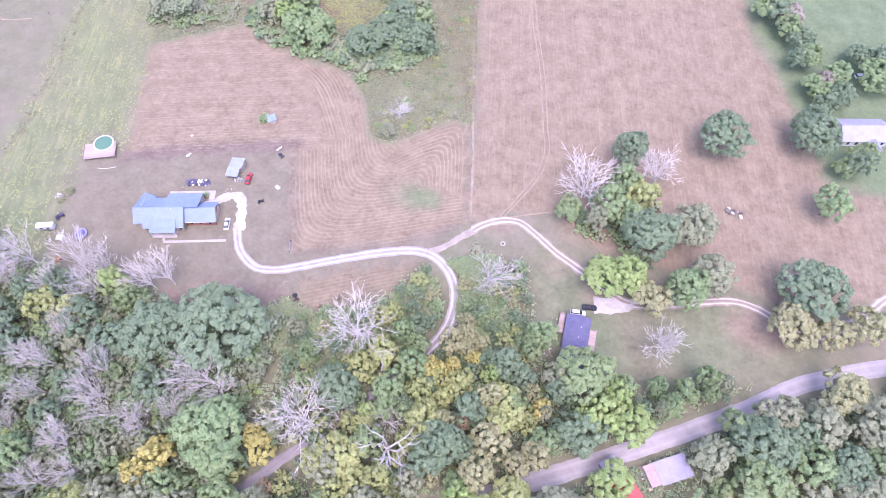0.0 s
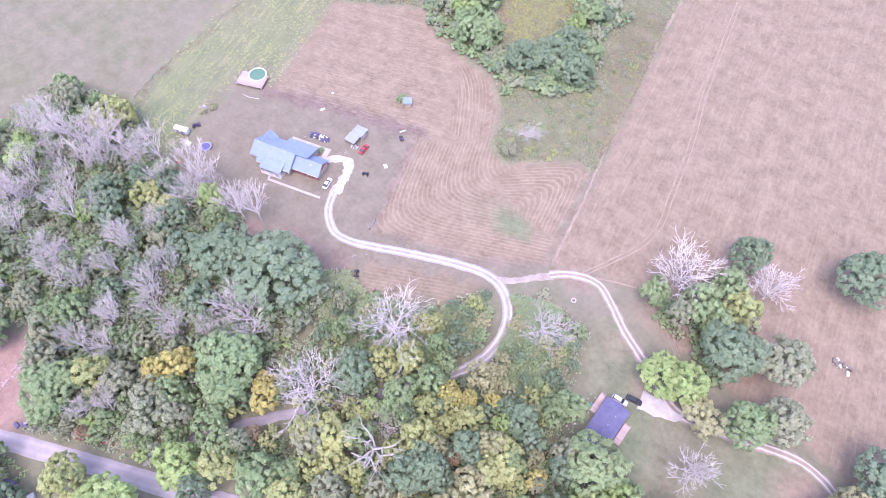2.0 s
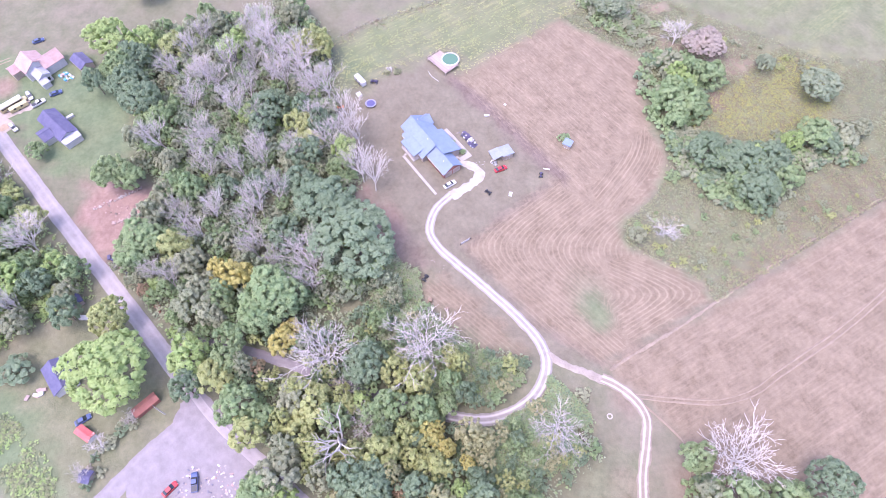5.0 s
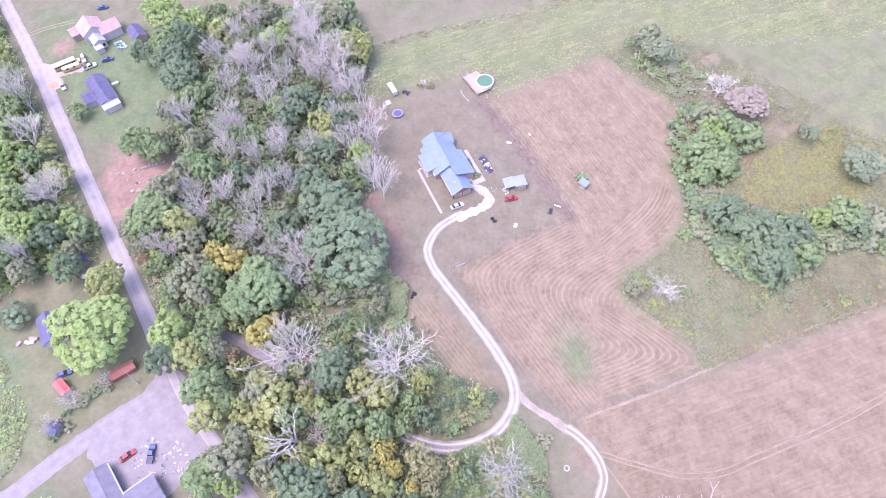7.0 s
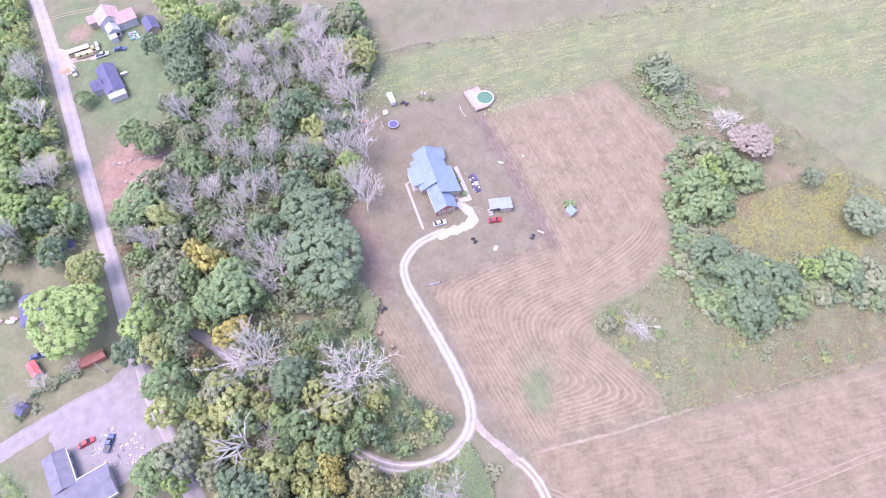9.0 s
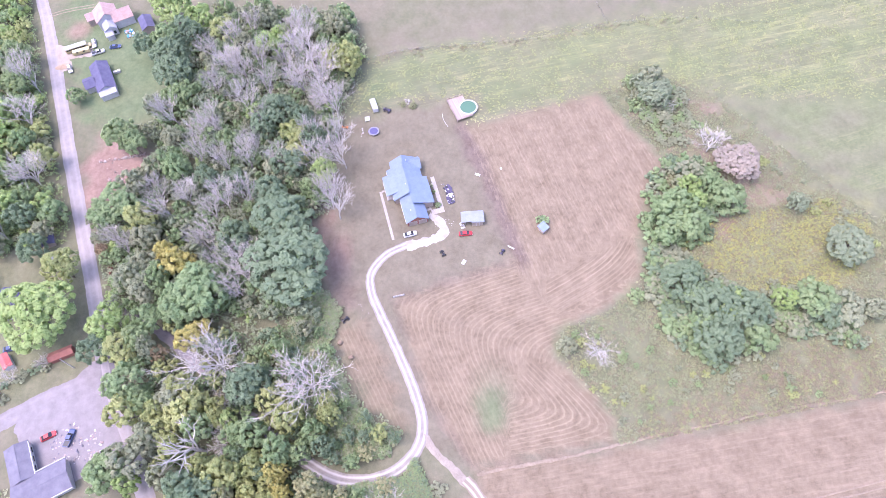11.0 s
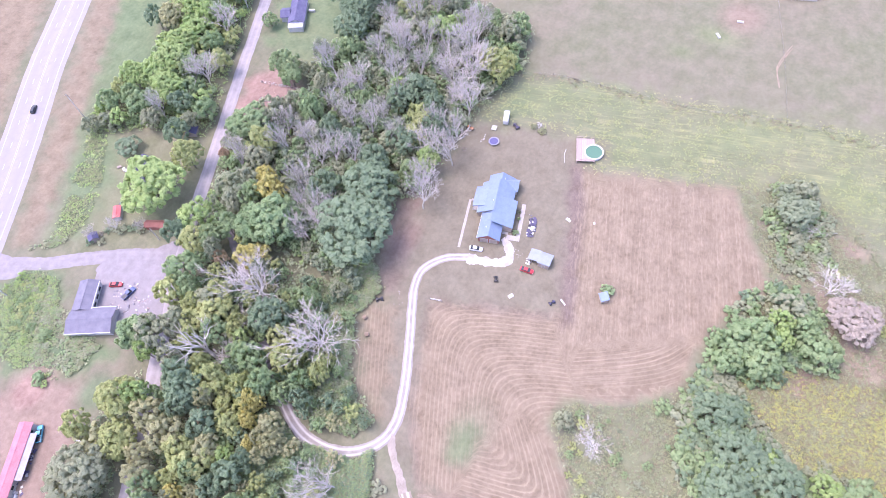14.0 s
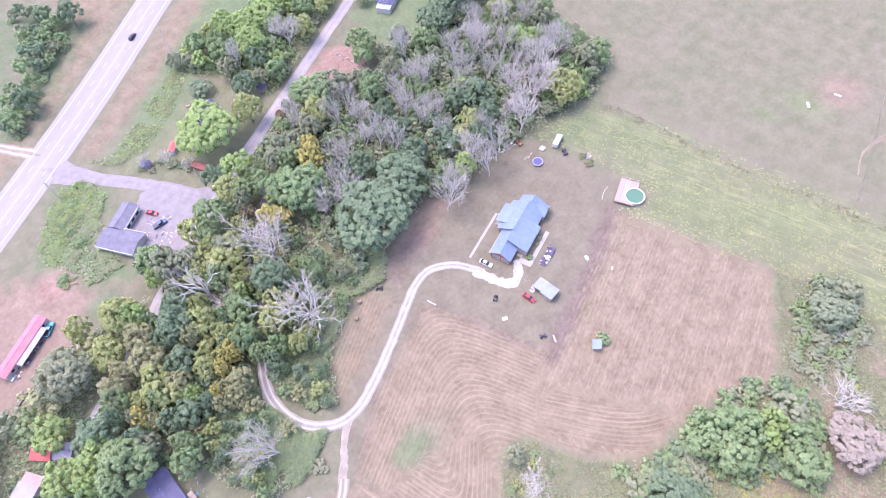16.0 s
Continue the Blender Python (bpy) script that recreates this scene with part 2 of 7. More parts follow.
STRIP = [(-20, 58), (-17, 66), (-9, 72), (9, 80), (18, 82), (17, 74), (4, 64), (-9, 58)]
MEADOW = [(-123, 55), (-132, 60), (-142, 90), (-149, 130), (-163, 200), (-190, 300), (-110, 300), (-112, 215), (-121, 168), (-116, 153), (-99, 100), (-114, 104), (-112, 77), (-104, 54)]
WEEDS = [(-115, 153), (-123, 178), (-112, 196), (-60, 237), (-30, 300), (-10, 300), (3, 226), (20, 145), (1, 133), (-13, 127), (-22, 146), (-36, 160), (-82, 174), (-100, 162)]
GOLD = [(-54, 174), (-56, 194), (-66, 226), (-54, 238), (-34, 226), (-28, 204), (-33, 188), (-44, 174)]
LAWN_2 = [(52, 84), (59, 62), (79, 57), (99, 60), (120, 70), (132, 83), (128, 92), (112, 92), (98, 86), (72, 92), (56, 98)]
WOODS = [(-160, 50), (-136, 57), (-117, 55), (-99, 51), (-85, 49), (-63, 52), (-54, 45), (-36, 48), (-16, 54), (-2, 60), (11, 69), (19, 82), (27, 72), (40, 90), (50, 90), (54, 80), (60, 62), (79, 56), (99, 60), (122, 66), (134, 72), (52, 18), (20, -2), (4, -8), (-20, -20), (-55, -36), (-62, -28), (-84, -16), (-96, -30), (-102, -22), (-135, -22), (-165, -10)]
SOUTH_WOODS = [(-48, -42), (-60, -44), (-85, -57), (-130, -78), (-200, -108), (-215, -138), (-150, -128), (-97, -106), (-73, -92), (-52, -93), (-32, -92), (-27, -84), (-42, -64)]
EAST_WOODS = [(40, 5), (52, 12), (89, 33), (134, 64), (175, 84), (230, 100), (240, 20), (120, 5), (80, 12), (62, 2)]
MUD = [(-80, -46), (-94, -41), (-92, -30), (-84, -18), (-74, -24), (-61, -30), (-56, -38)]
BUS_LAWN = [(-176, -80), (-158, -35), (-135, -22), (-101, -20), (-96, -38), (-104, -52), (-126, -64), (-150, -76)]
DIRT = [(110, 10), (78, -40), (62, -30), (53, -15), (44, -4), (64, 0), (86, 9)]
VERGE_N = [(-140, -178), (-54, -124), (-5, -94), (26, -74), (20, -68), (0, -78), (-30, -96), (-140, -165)]
VERGE_S = [(-140, -205), (-40, -147), (10, -112), (44, -93), (60, -83), (120, -52), (130, -70), (48, -106), (30, -118), (0, -140), (-14, -170), (0, -230), (-120, -280)]
GREEN_STRIP = [(18, -62), (-15, -84), (-33, -96), (-56, -109), (-91, -132), (-150, -165), (-160, -150), (-101, -110), (-73, -93), (-52, -95), (-31, -84), (-31, -74), (-13, -61), (8, -55)]
GREEN_LOT = [(30, -60), (41, -64), (52, -49), (61, -36), (60, -30), (52, -16), (38, -6), (42, -20), (46, -28), (42, -36), (30, -44), (26, -50)]
FAR_LAWN = [(11, -183), (17, -155), (38, -126), (52, -104), (90, -120), (60, -220)]
WHITE_LAWN = [(118, 240), (136, 190), (148, 152), (172, 150), (230, 160), (230, 280), (130, 280)]

gx, gy = axis(-282, 190, 1.9), axis(-214, 312, 1.9)
PX, PY = np.meshgrid(gx, gy)
PX, PY = PX.ravel(), PY.ravel()
nx, ny = len(gx), len(gy)
ii = (np.arange(ny - 1)[:, None] * nx + np.arange(nx - 1)[None, :]).ravel()
ground_mesh = bpy.data.meshes.new("ground")
ground_mesh.vertices.add(nx * ny)
ground_mesh.vertices.foreach_set("co", np.stack([PX, PY, np.zeros(nx * ny)], 1).astype(np.float32).ravel())
ground_mesh.loops.add(4 * len(ii))
ground_mesh.loops.foreach_set("vertex_index", np.stack([ii, ii + 1, ii + nx + 1, ii + nx], 1).astype(np.int32).ravel())
ground_mesh.polygons.add(len(ii))
ground_mesh.polygons.foreach_set("loop_start", (np.arange(len(ii)) * 4).astype(np.int32))
ground_mesh.update(calc_edges=True)
ground_mesh.materials.append(GROUND)


def cover(*shapes):
    """How far each ground point is covered, 0 to 1, by plan shapes (polygon, softness of the edge in m)."""
    out = np.zeros(PX.shape)
    for poly, soft in shapes:
        d = away(PX, PY, poly) + waves(PX, PY, 9.0, len(poly)) * soft * 0.7
        out = np.maximum(out, np.clip(d / soft * 0.5 + 0.5, 0, 1))
    return out


def store(name, values):
    a = ground_mesh.attributes.new(name, "FLOAT", "POINT")
    a.data.foreach_set("value", values.astype(np.float32))


mown = cover((MOWN, 1.2))
big = cover((BIG_FIELD, 1.5))


def spot(x, y, rx, ry):
    return np.clip(1.6 - 1.6 * np.hypot((PX - x) / rx, (PY - y) / ry), 0, 1)


meadow = cover((MEADOW, 5.0))
OPEN_MEADOW = [(-150, 165), (-122, 168), (-114, 192), (-62, 238), (-34, 300), (-20, 340), (-230, 340), (-180, 230)]
wild = cover((OPEN_MEADOW, 14.0))
patch = np.clip(waves(PX, PY, 40.0, 3) * 0.5 + 0.35, 0, 1)
store("cover_lawn", np.maximum(cover((YARD, 2.0), (LAWN_2, 3.0), (BUS_LAWN, 3.0), (WHITE_LAWN, 3.0)), 0))
dapple = np.clip(waves(PX, PY, 26.0, 11) * 0.6 + 0.45, 0, 1)
store("cover_green", np.maximum.reduce([wild * (0.35 + 0.5 * dapple), cover((WEEDS, 6.0)) * 0.6 * np.clip(0.2 + waves(PX, PY, 16.0, 12), 0, 1), np.clip(1 - np.hypot((PX + 188) / 9, (PY - 122) / 14), 0, 1) * 0.8, np.clip(1 - np.hypot((PX + 173) / 5, (PY - 112) / 8), 0, 1) * 0.5,
    np.clip(1 - np.hypot((PX - 9) / 12.0, (PY - 103) / 5.0), 0, 1) * 0.4, np.clip(1 - np.hypot((PX + 26) / 7.0, (PY - 154) / 5.0), 0, 1) * 0.8, meadow * (0.55 + 0.35 * patch), cover((GREEN_LOT, 3.0), (GREEN_STRIP, 3.0)) * 0.9, cover((BUS_LAWN, 4.0)) * (0.7 + 0.3 * patch), cover((WHITE_LAWN, 4.0)) * 0.7, cover((LAWN_2, 4.0)) * 0.45 * patch,
    np.clip(1.6 - 1.6 * np.hypot((PX - 10.5) / 7.5, (PY - 107.5) / 5.5) + 0.3 * waves(PX, PY, 7.0, 4), 0, 1) * 0.6]))
DRY_EDGE = [(20, 150), (11, 156), (4, 178), (-8, 200), (-16, 226), (2, 232), (12, 196)]
lush = np.clip(1.6 - 1.6 * np.hypot((PX - 10.5) / 8.5, (PY - 107.5) / 6.0) + 0.3 * waves(PX, PY, 7.0, 4), 0, 1) * 0.55 + np.clip(1 - np.hypot((PX - 6) / 14.0, (PY - 108) / 9.0), 0, 1) * 0.35
store("cover_tan", (1 - np.clip(lush, 0, 1)) * np.maximum.reduce([mown, big, cover((STRIP, 2.0)) * 0.9, cover((VERGE_N, 3.0), (VERGE_S, 3.0)) * 0.9, cover((DRY_EDGE, 7.0)) * (0.55 + 0.25 * patch), cover((GOLD, 8.0)) * np.clip(-0.1 - 1.0 * waves(PX, PY, 9.0, 31), 0, 0.7)]))
roadside = cover(([(-48, -40), (-14, -24), (-2, -18), (10, -34), (20, -52), (10, -60), (-14, -66), (-30, -74), (-42, -62)], 5.0))
store("cover_weed", 0.6 * roadside + cover((WEEDS, 9.0)) * (1 - mown) * (1 - big) * (0.6 + 0.4 * patch))
store("cover_grass", np.clip(np.maximum.reduce([cover((GREEN_STRIP, 3.0)) * (0.5 + 0.4 * patch), cover((GREEN_LOT, 3.0)) * 0.9, cover((FAR_LAWN, 5.0), ([(-18, -146), (4, -127), (38, -99), (48, -106), (24, -134), (10, -178)], 4.0)) * 0.85, cover((WHITE_LAWN, 4.0)) * 0.85, cover((BUS_LAWN, 5.0)) * (0.4 + 0.6 * dapple), cover((LAWN_2, 5.0)) * (0.7 + 0.3 * dapple), spot(52, -4, 11, 9) * 0.8, lush * 0.7, np.clip(1 - np.hypot((PX + 119) / 12, (PY - 62) / 9), 0, 1), meadow * 0.35 * np.clip(1 - (PY - 60) / 60, 0, 1)]), 0, 1))
store("cover_gold", cover((GOLD, 9.0)) * np.clip(0.42 + 0.5 * waves(PX, PY, 9.0, 31), 0.0, 0.85))
BARE = [(-92, 182), (-84, 204), (-66, 214), (-56, 200), (-72, 186)]
SHADY = [(-62, 42), (-52, 50), (-34, 56), (-22, 60), (-30, 48), (-54, 40)]
store("cover_soil", np.maximum.reduce([spot(-203, 128, 14, 12) * 0.5, spot(-153, -69, 8, 7) * 0.8, spot(-54, 190, 9, 8) * 0.75, spot(-107, 191, 5, 9) * 0.6, spot(-42, 56, 12, 6) * 0.7, spot(-57, 50, 9, 5) * 0.7, spot(124, 86, 14, 10) * 0.9, spot(76, 86, 9, 7) * 0.8, spot(66, 113, 11, 13) * 0.6, spot(95, 66, 12, 6) * 0.4,
    spot(60, 92, 7, 10) * 0.45, spot(38, 103, 8, 5) * 0.4, cover((MUD, 3.0)), cover((DIRT, 4.0)) * 0.7 * (1 - spot(52, -4, 11, 9)), spot(62, -24, 13, 11), cover((BARE, 8.0)) * 0.6, cover((SHADY, 6.0)) * 0.5, cover((LAWN_2, 8.0)) * 0.35 * (1 - patch)]))
store("cover_litter", 0.28 * spot(66, 113, 11, 13) + 0.42 * cover((LAWN_2, 4.0)) + 0.3 * spot(13, 150, 8, 8) + cover((WOODS, 5.0), (SOUTH_WOODS, 5.0), (EAST_WOODS, 5.0)) * (1 - cover((MUD, 3.0))))


def band(line, wide):
    """1 on a line, falling to 0 at about its width, with a wavering edge."""
    best = np.full(PX.shape, 1e9)
    for (ax, ay), (bx, by) in zip(line, line[1:]):
        dx, dy = bx - ax, by - ay
        s = np.clip(((PX - ax) * dx + (PY - ay) * dy) / (dx * dx + dy * dy), 0, 1)
        best = np.minimum(best, np.hypot(PX - ax - s * dx, PY - ay - s * dy))
    return np.clip(1.3 - best / (wide * (1 + 0.5 * waves(PX, PY, 14.0, 5))), 0, 1)


store("cover_dead", np.maximum.reduce([band([(-98, 98.5), (-76, 106), (-41, 118.5)], 3.0), band([(-41, 118), (-26, 77)], 2.0) * 0.45, band([(-26, 75.5), (7, 87.5), (26, 101)], 1.6) * 0.4, band([(-72, 47), (-55, 47), (-40, 57), (-24, 60)], 4.0) * 0.5, band([(27, 101), (20, 146), (3, 226)], 1.8) * 0.3]))


def from_line(a, b):
    dx, dy = b[0] - a[0], b[1] - a[1]
    return ((PX - a[0]) * dy - (PY - a[1]) * dx) / math.hypot(dx, dy)


upper = away(PX, PY, UPPER) > 0
side_a, side_b = from_line((-26, 76), (27, 101)), from_line((-26, 76), (-41, 117))
lower = -5.0 * np.logaddexp(-np.abs(side_a) / 5.0, -np.abs(side_b) / 5.0)


def rounding(a, b, c, soft):
    """Rows that follow the sides a-b and b-c of a field and go round its corner b."""
    return -soft * np.logaddexp(-np.abs(from_line(a, b)) / soft, -np.abs(from_line(b, c)) / soft)


end = from_line((-37, 160), (-17, 127))
tip = np.hypot(PX - 16, PY - 144)
row = np.where(upper, np.where((np.abs(end) < 15) & (PY > 126), rounding((-82, 173), (-37, 160), (-17, 127), 4.0), from_line((-98, 98), (-41, 117))), np.where((tip < 33) & (from_line((16, 144), (6, 112)) < 13), rounding((-6, 126), (17, 147), (27, 101), 2.5), lower))
row = np.where(big > 0.5, from_line((27, 101), (6, 212)), row)
row = np.where(meadow > 0.3, from_line((-123, 55), (-160, 191)), row)
row = np.where(away(PX, PY, STRIP) > 0, from_line((-18, 62), (16, 80)), row)
def along_line(a, b):
    dx, dy = b[0] - a[0], b[1] - a[1]
    return ((PX - a[0]) * dx + (PY - a[1]) * dy) / math.hypot(dx, dy)


along = np.where(upper, along_line((-98, 98), (-41, 117)), np.abs(side_b) - np.abs(side_a))
along = np.where(mown > 0.5, along * 1.1, along)
along = np.where(big > 0.5, 0.6 * along_line((27, 101), (6, 212)), along)
along = np.where(meadow > 0.3, 0.35 * along_line((-123, 55), (-160, 191)), along)
store("row", row)
store("along", along)
store("streaks", (1 - np.clip(lush, 0, 1)) * np.maximum.reduce([mown * np.where(upper, 0.9, 0.6), big * 0.6, wild * 0.7 * dapple, meadow * 1.5, cover((VERGE_N, 3.0), (VERGE_S, 3.0)) * 0.3]))
store("row_depth", (1 - np.clip(lush, 0, 1)) * np.maximum.reduce([mown * np.where(upper, np.where((np.abs(end) < 15) & (PY > 126), 0.6, 0.22), 0.5 + 0.3 * np.clip(1 - tip / 40, 0, 1) + 0.2 * patch), big * (0.03 + 0.1 * patch), meadow * 0.1, cover((STRIP, 2.0)) * 0.5]))
ground = new("ground", ground_mesh)
tagged(ground, "mown fields, dull lawn and weedy pasture, one sheet of ground", "ground", kind="structure")


def spline(pts, step=1.0):
    """A smooth line through the points, as places about step metres apart."""
    p = [Vector((*q, 0)) for q in pts]
    p = [2 * p[0] - p[1]] + p + [2 * p[-1] - p[-2]]
    out = []
    for a, b, c, d in zip(p, p[1:], p[2:], p[3:]):
        n = max(2, int((c - b).length / step))
        for k in range(n):
            t = k / n
            out.append(0.5 * ((2 * b) + (c - a) * t + (2 * a - 5 * b + 4 * c - d) * t * t + (3 * b - a - 3 * c + d) * t ** 3))
    return out + [p[-2]]


def ribbon(name, pts, width, material, z, ragged, step=1.0, seed=1):
    """A road: a low crowned strip with uneven edges. width: one number, or one for each end."""
    rng = random.Random(seed)
    line = spline(pts, step)
    w0, w1 = width if isinstance(width, tuple) else (width, width)
    verts, faces, across = [], [], []
    cuts = (-1.12, -1.0, -0.5, 0.0, 0.5, 1.0, 1.12)
    lo = hi = 0.0
    for i, q in enumerate(line):
        d = (line[min(i + 1, len(line) - 1)] - line[max(i - 1, 0)]).normalized()
        side = Vector((d.y, -d.x, 0))
        half = (w0 + (w1 - w0) * i / (len(line) - 1)) / 2
        lo, hi = 0.6 * lo + rng.uniform(-1, 1) * ragged, 0.6 * hi + rng.uniform(-1, 1) * ragged
        for c in cuts:
            off = c * half + (lo if c < -0.9 else hi if c > 0.9 else 0)
            h = -0.05 if abs(c) > 1.05 else z + 0.05 * (1 - abs(c))
            verts.append(q + side * off + Vector((0, 0, h)))
            across.append(c)
    n = len(cuts)
    for i in range(len(line) - 1):
        for k in range(n - 1):
            a = i * n + k
            faces.append((a, a + 1, a + n + 1, a + n))
    me = mesh_of(name, verts, faces, material)
    at = me.attributes.new("across", "FLOAT", "POINT")
    at.data.foreach_set("value", np.array(across, np.float32))
    for p in me.polygons:
        p.use_smooth = True
    return new(name, me)


def slab(name, poly, material, z, ragged=0.4, seed=2, depth=0.2):
    """A flat paved area with an uneven rim."""
    rng = random.Random(seed)
    rim = []
    for a, b in zip(poly, poly[1:] + poly[:1]):
        a, b = Vector(a), Vector(b)
        n = max(1, int((b - a).length / 1.5))
        rim += [a.lerp(b, k / n) + Vector((rng.uniform(-1, 1), rng.uniform(-1, 1))) * ragged for k in range(n)]
    bm = bmesh.new()
    top = [bm.verts.new((v.x, v.y, z)) for v in rim]
    low = [bm.verts.new((v.x, v.y, z - depth)) for v in rim]
    bm.faces.new(top)
    for i in range(len(rim)):
        j = (i + 1) % len(rim)
        bm.faces.new((top[j], top[i], low[i], low[j]))
    bmesh.ops.recalc_face_normals(bm, faces=bm.faces)
    return part(name, bm, material, None)


tagged(ribbon("road", [(-420, -212), (-260, -136), (-180, -96), (-143, -78), (-79, -49.5), (-41, -32), (-14, -20), (6, -11), (30, 4), (52, 17), (89, 39), (119, 58), (135, 70), (148, 77), (163, 84), (230, 110), (420, 170)], 4.9, LANE_ASPHALT, 0.06, 0.12, 1.5),
    "worn grey asphalt country lane along the woods", "road", kind="structure")
tagged(ribbon("highway", [(-520, -430), (-200, -228), (-110, -172), (-80, -154), (-47, -135), (0, -104), (31, -85), (62, -67), (110, -40), (200, 12), (520, 170)], 16.5, CONCRETE, 0.08, 0.1, 2.5),
    "pale four-lane highway of sun-bleached concrete", "road", kind="structure")
tagged(ribbon("side_road", [(40, -78), (32.5, -69), (24.8, -55), (16, -42.5), (9, -31), (3, -19)], (4.8, 5.6), ASPHALT, 0.075, 0.2, 1.0),
    "short asphalt link between the lane and the highway", "road", kind="structure")
tagged(slab("parking_lot", [(17.5, -38), (10, -34), (4, -24), (-3.5, -20), (-6, -15.5), (-3.6, -12.2), (3.2, -9.6), (15.4, -5.6), (23.3, -0.6), (26, -7), (33, -14), (33, -25)], ASPHALT, 0.085),
    "cracked grey asphalt lot strewn with rubble", "parking lot", kind="structure")
tagged(ribbon("driveway", [(-47.3, 81.6), (-46, 78), (-42.4, 72), (-35.5, 67.5), (-28, 68.4), (-20, 72), (-13, 75.6), (-4, 80), (6, 84.3), (14, 86.6), (20.5, 86), (26, 82.3), (29.6, 77), (31, 71), (31, 65), (29.5, 59.5), (27, 54.5), (24.6, 50.6)], (2.8, 3.5), DRIVE, 0.07, 0.12, 1.0),
    "white gravel driveway with two worn wheel tracks", "driveway", kind="structure")
# same gravel drive under the trees; tree shade is put into the darker colour
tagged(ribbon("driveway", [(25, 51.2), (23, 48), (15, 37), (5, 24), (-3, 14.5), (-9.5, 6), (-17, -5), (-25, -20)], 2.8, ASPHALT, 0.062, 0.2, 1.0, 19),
    "gravel drive under the trees, its shade put in as darker grey", "driveway", kind="structure")
tagged(ribbon("lane", [(30.5, 99.4), (34, 102.8), (39.9, 106), (45.6, 106.4), (51.7, 103), (58.7, 98.2), (65.3, 94.8), (72, 91.5), (82, 86), (90, 86), (99, 89), (116, 94.5), (125, 94), (132.5, 90.5), (140, 88), (147, 91), (158, 100), (166, 109), (190, 130)], 3.2, TRACK, 0.06, 0.3, 1.0, 4),
    "two-track gravel lane past the field corner", "lane", kind="structure")
tagged(ribbon("gravel_apron", [(-46.4, 79), (-47.3, 84), (-48.6, 88.4), (-51.2, 91.2), (-54.6, 91.4), (-57.2, 89.2), (-58.6, 86.4)], (3.6, 2.6), GRAVEL, 0.085, 0.45, 0.7, 5),
    "spread white gravel at the head of the driveway", "driveway", kind="structure")

STRAW = plain("bleached_straw", (0.175, 0.138, 0.098), (0.285, 0.23, 0.168), 2.0, 0.95, 0, 0.5, 0.05, 1.6)
tagged(ribbon("dry_verge", [(29, 103), (27, 112), (23, 133), (19, 148), (13.5, 173), (8, 200), (1, 240), (-9, 300)], 0.8, STRAW, 0.05, 0.3, 1.2, 9),
    "strip of bleached dry grass between two fields", "verge", kind="structure")
TRAIL = plain("pressed_grass", (0.19, 0.148, 0.103), (0.275, 0.218, 0.158), 2.0, 0.95, 0, 0.4, 0.04, 1.6)
LINK = plain("trodden_gravel", (0.20, 0.168, 0.135), (0.33, 0.285, 0.24), 2.0, 0.95, 0, 0.5, 0.03, 4.0)
tagged(ribbon("lane", [(17.5, 87.2), (22.2, 90.3), (28.4, 97.1), (31.5, 100.4)], (1.6, 2.6), LINK, 0.055, 0.3, 0.8, 6),
    "narrow worn dirt link between drive and lane", "lane", kind="structure")
for name, line, seed in (("wheel_track", [(-160.5, -88), (-163.5, -83), (-166, -77), (-168.5, -67)], 18), ("wheel_track", [(38.8, 107), (43.5, 117), (48, 128), (49, 139), (46.6, 150), (40.7, 177), (32, 207), (20, 260)], 12), ("wheel_track", [(36, 104.5), (48, 110.5), (58, 113.5), (68, 108), (76, 101)], 13), ("wheel_track", [(-170, 152), (-178, 149), (-184, 149), (-194, 151)], 14)):
    for side in (-0.8, 0.8):
        tagged(ribbon(name, [(x + side, y + side * 0.3) for x, y in line], 0.42, TRAIL, 0.035, 0.1, 1.5, seed), "pale wheel track pressed into the grass", "track", kind="structure")


def marking(name, pts, off, dash, gap, wide, material, label, z=0.16):
    """Painted road lines, in dashes, off to one side of the road's middle."""
    line = spline(pts, 1.0)
    verts, faces = [], []
    run = 0.0
    for a, b in zip(line, line[1:]):
        d = (b - a).normalized()
        side = Vector((d.y, -d.x, 0))
        if run % (dash + gap) < dash and -190 < a.x < 190:
            n = len(verts)
            verts += [a + side * (off - wide / 2) + Vector((0, 0, z)), a + side * (off + wide / 2) + Vector((0, 0, z)), b + side * (off + wide / 2) + Vector((0, 0, z)), b + side * (off - wide / 2) + Vector((0, 0, z))]
            faces.append((n, n + 1, n + 2, n + 3))
        run += (b - a).length
    return tagged(new(name, mesh_of(name, verts, faces, material)), label, "road marking", kind="structure")


LINE_WHITE = plain("worn_white_line", (0.36, 0.345, 0.34), (0.52, 0.50, 0.49), 3.0, 0.8)
LINE_YELLOW = plain("worn_yellow_line", (0.34, 0.28, 0.13), (0.46, 0.38, 0.19), 3.0, 0.8)
HIGHWAY = [(-520, -430), (-200, -228), (-110, -172), (-80, -154), (-47, -135), (0, -104), (31, -85), (62, -67), (110, -40), (200, 12), (520, 170)]
for off, dash, gap, m, label in ((-6.6, 60, 0, LINE_WHITE, "worn white edge line of the highway"), (6.6, 60, 0, LINE_WHITE, "worn white edge line of the highway"), (-3.3, 3, 9, LINE_WHITE, "dashed white lane line"), (3.3, 3, 9, LINE_WHITE, "dashed white lane line"), (-0.3, 60, 0, LINE_YELLOW, "double yellow middle line"), (0.3, 60, 0, LINE_YELLOW, "double yellow middle line")):
    marking("road_line", HIGHWAY, off, dash, gap, 0.25, m, label)
tagged(ribbon("side_road", [(36, -84), (40, -91), (45, -99), (52, -112)], (7.0, 3.4), TRACK, 0.06, 0.3, 1.0, 15), "gravel side track leaving the highway", "road", kind="structure")
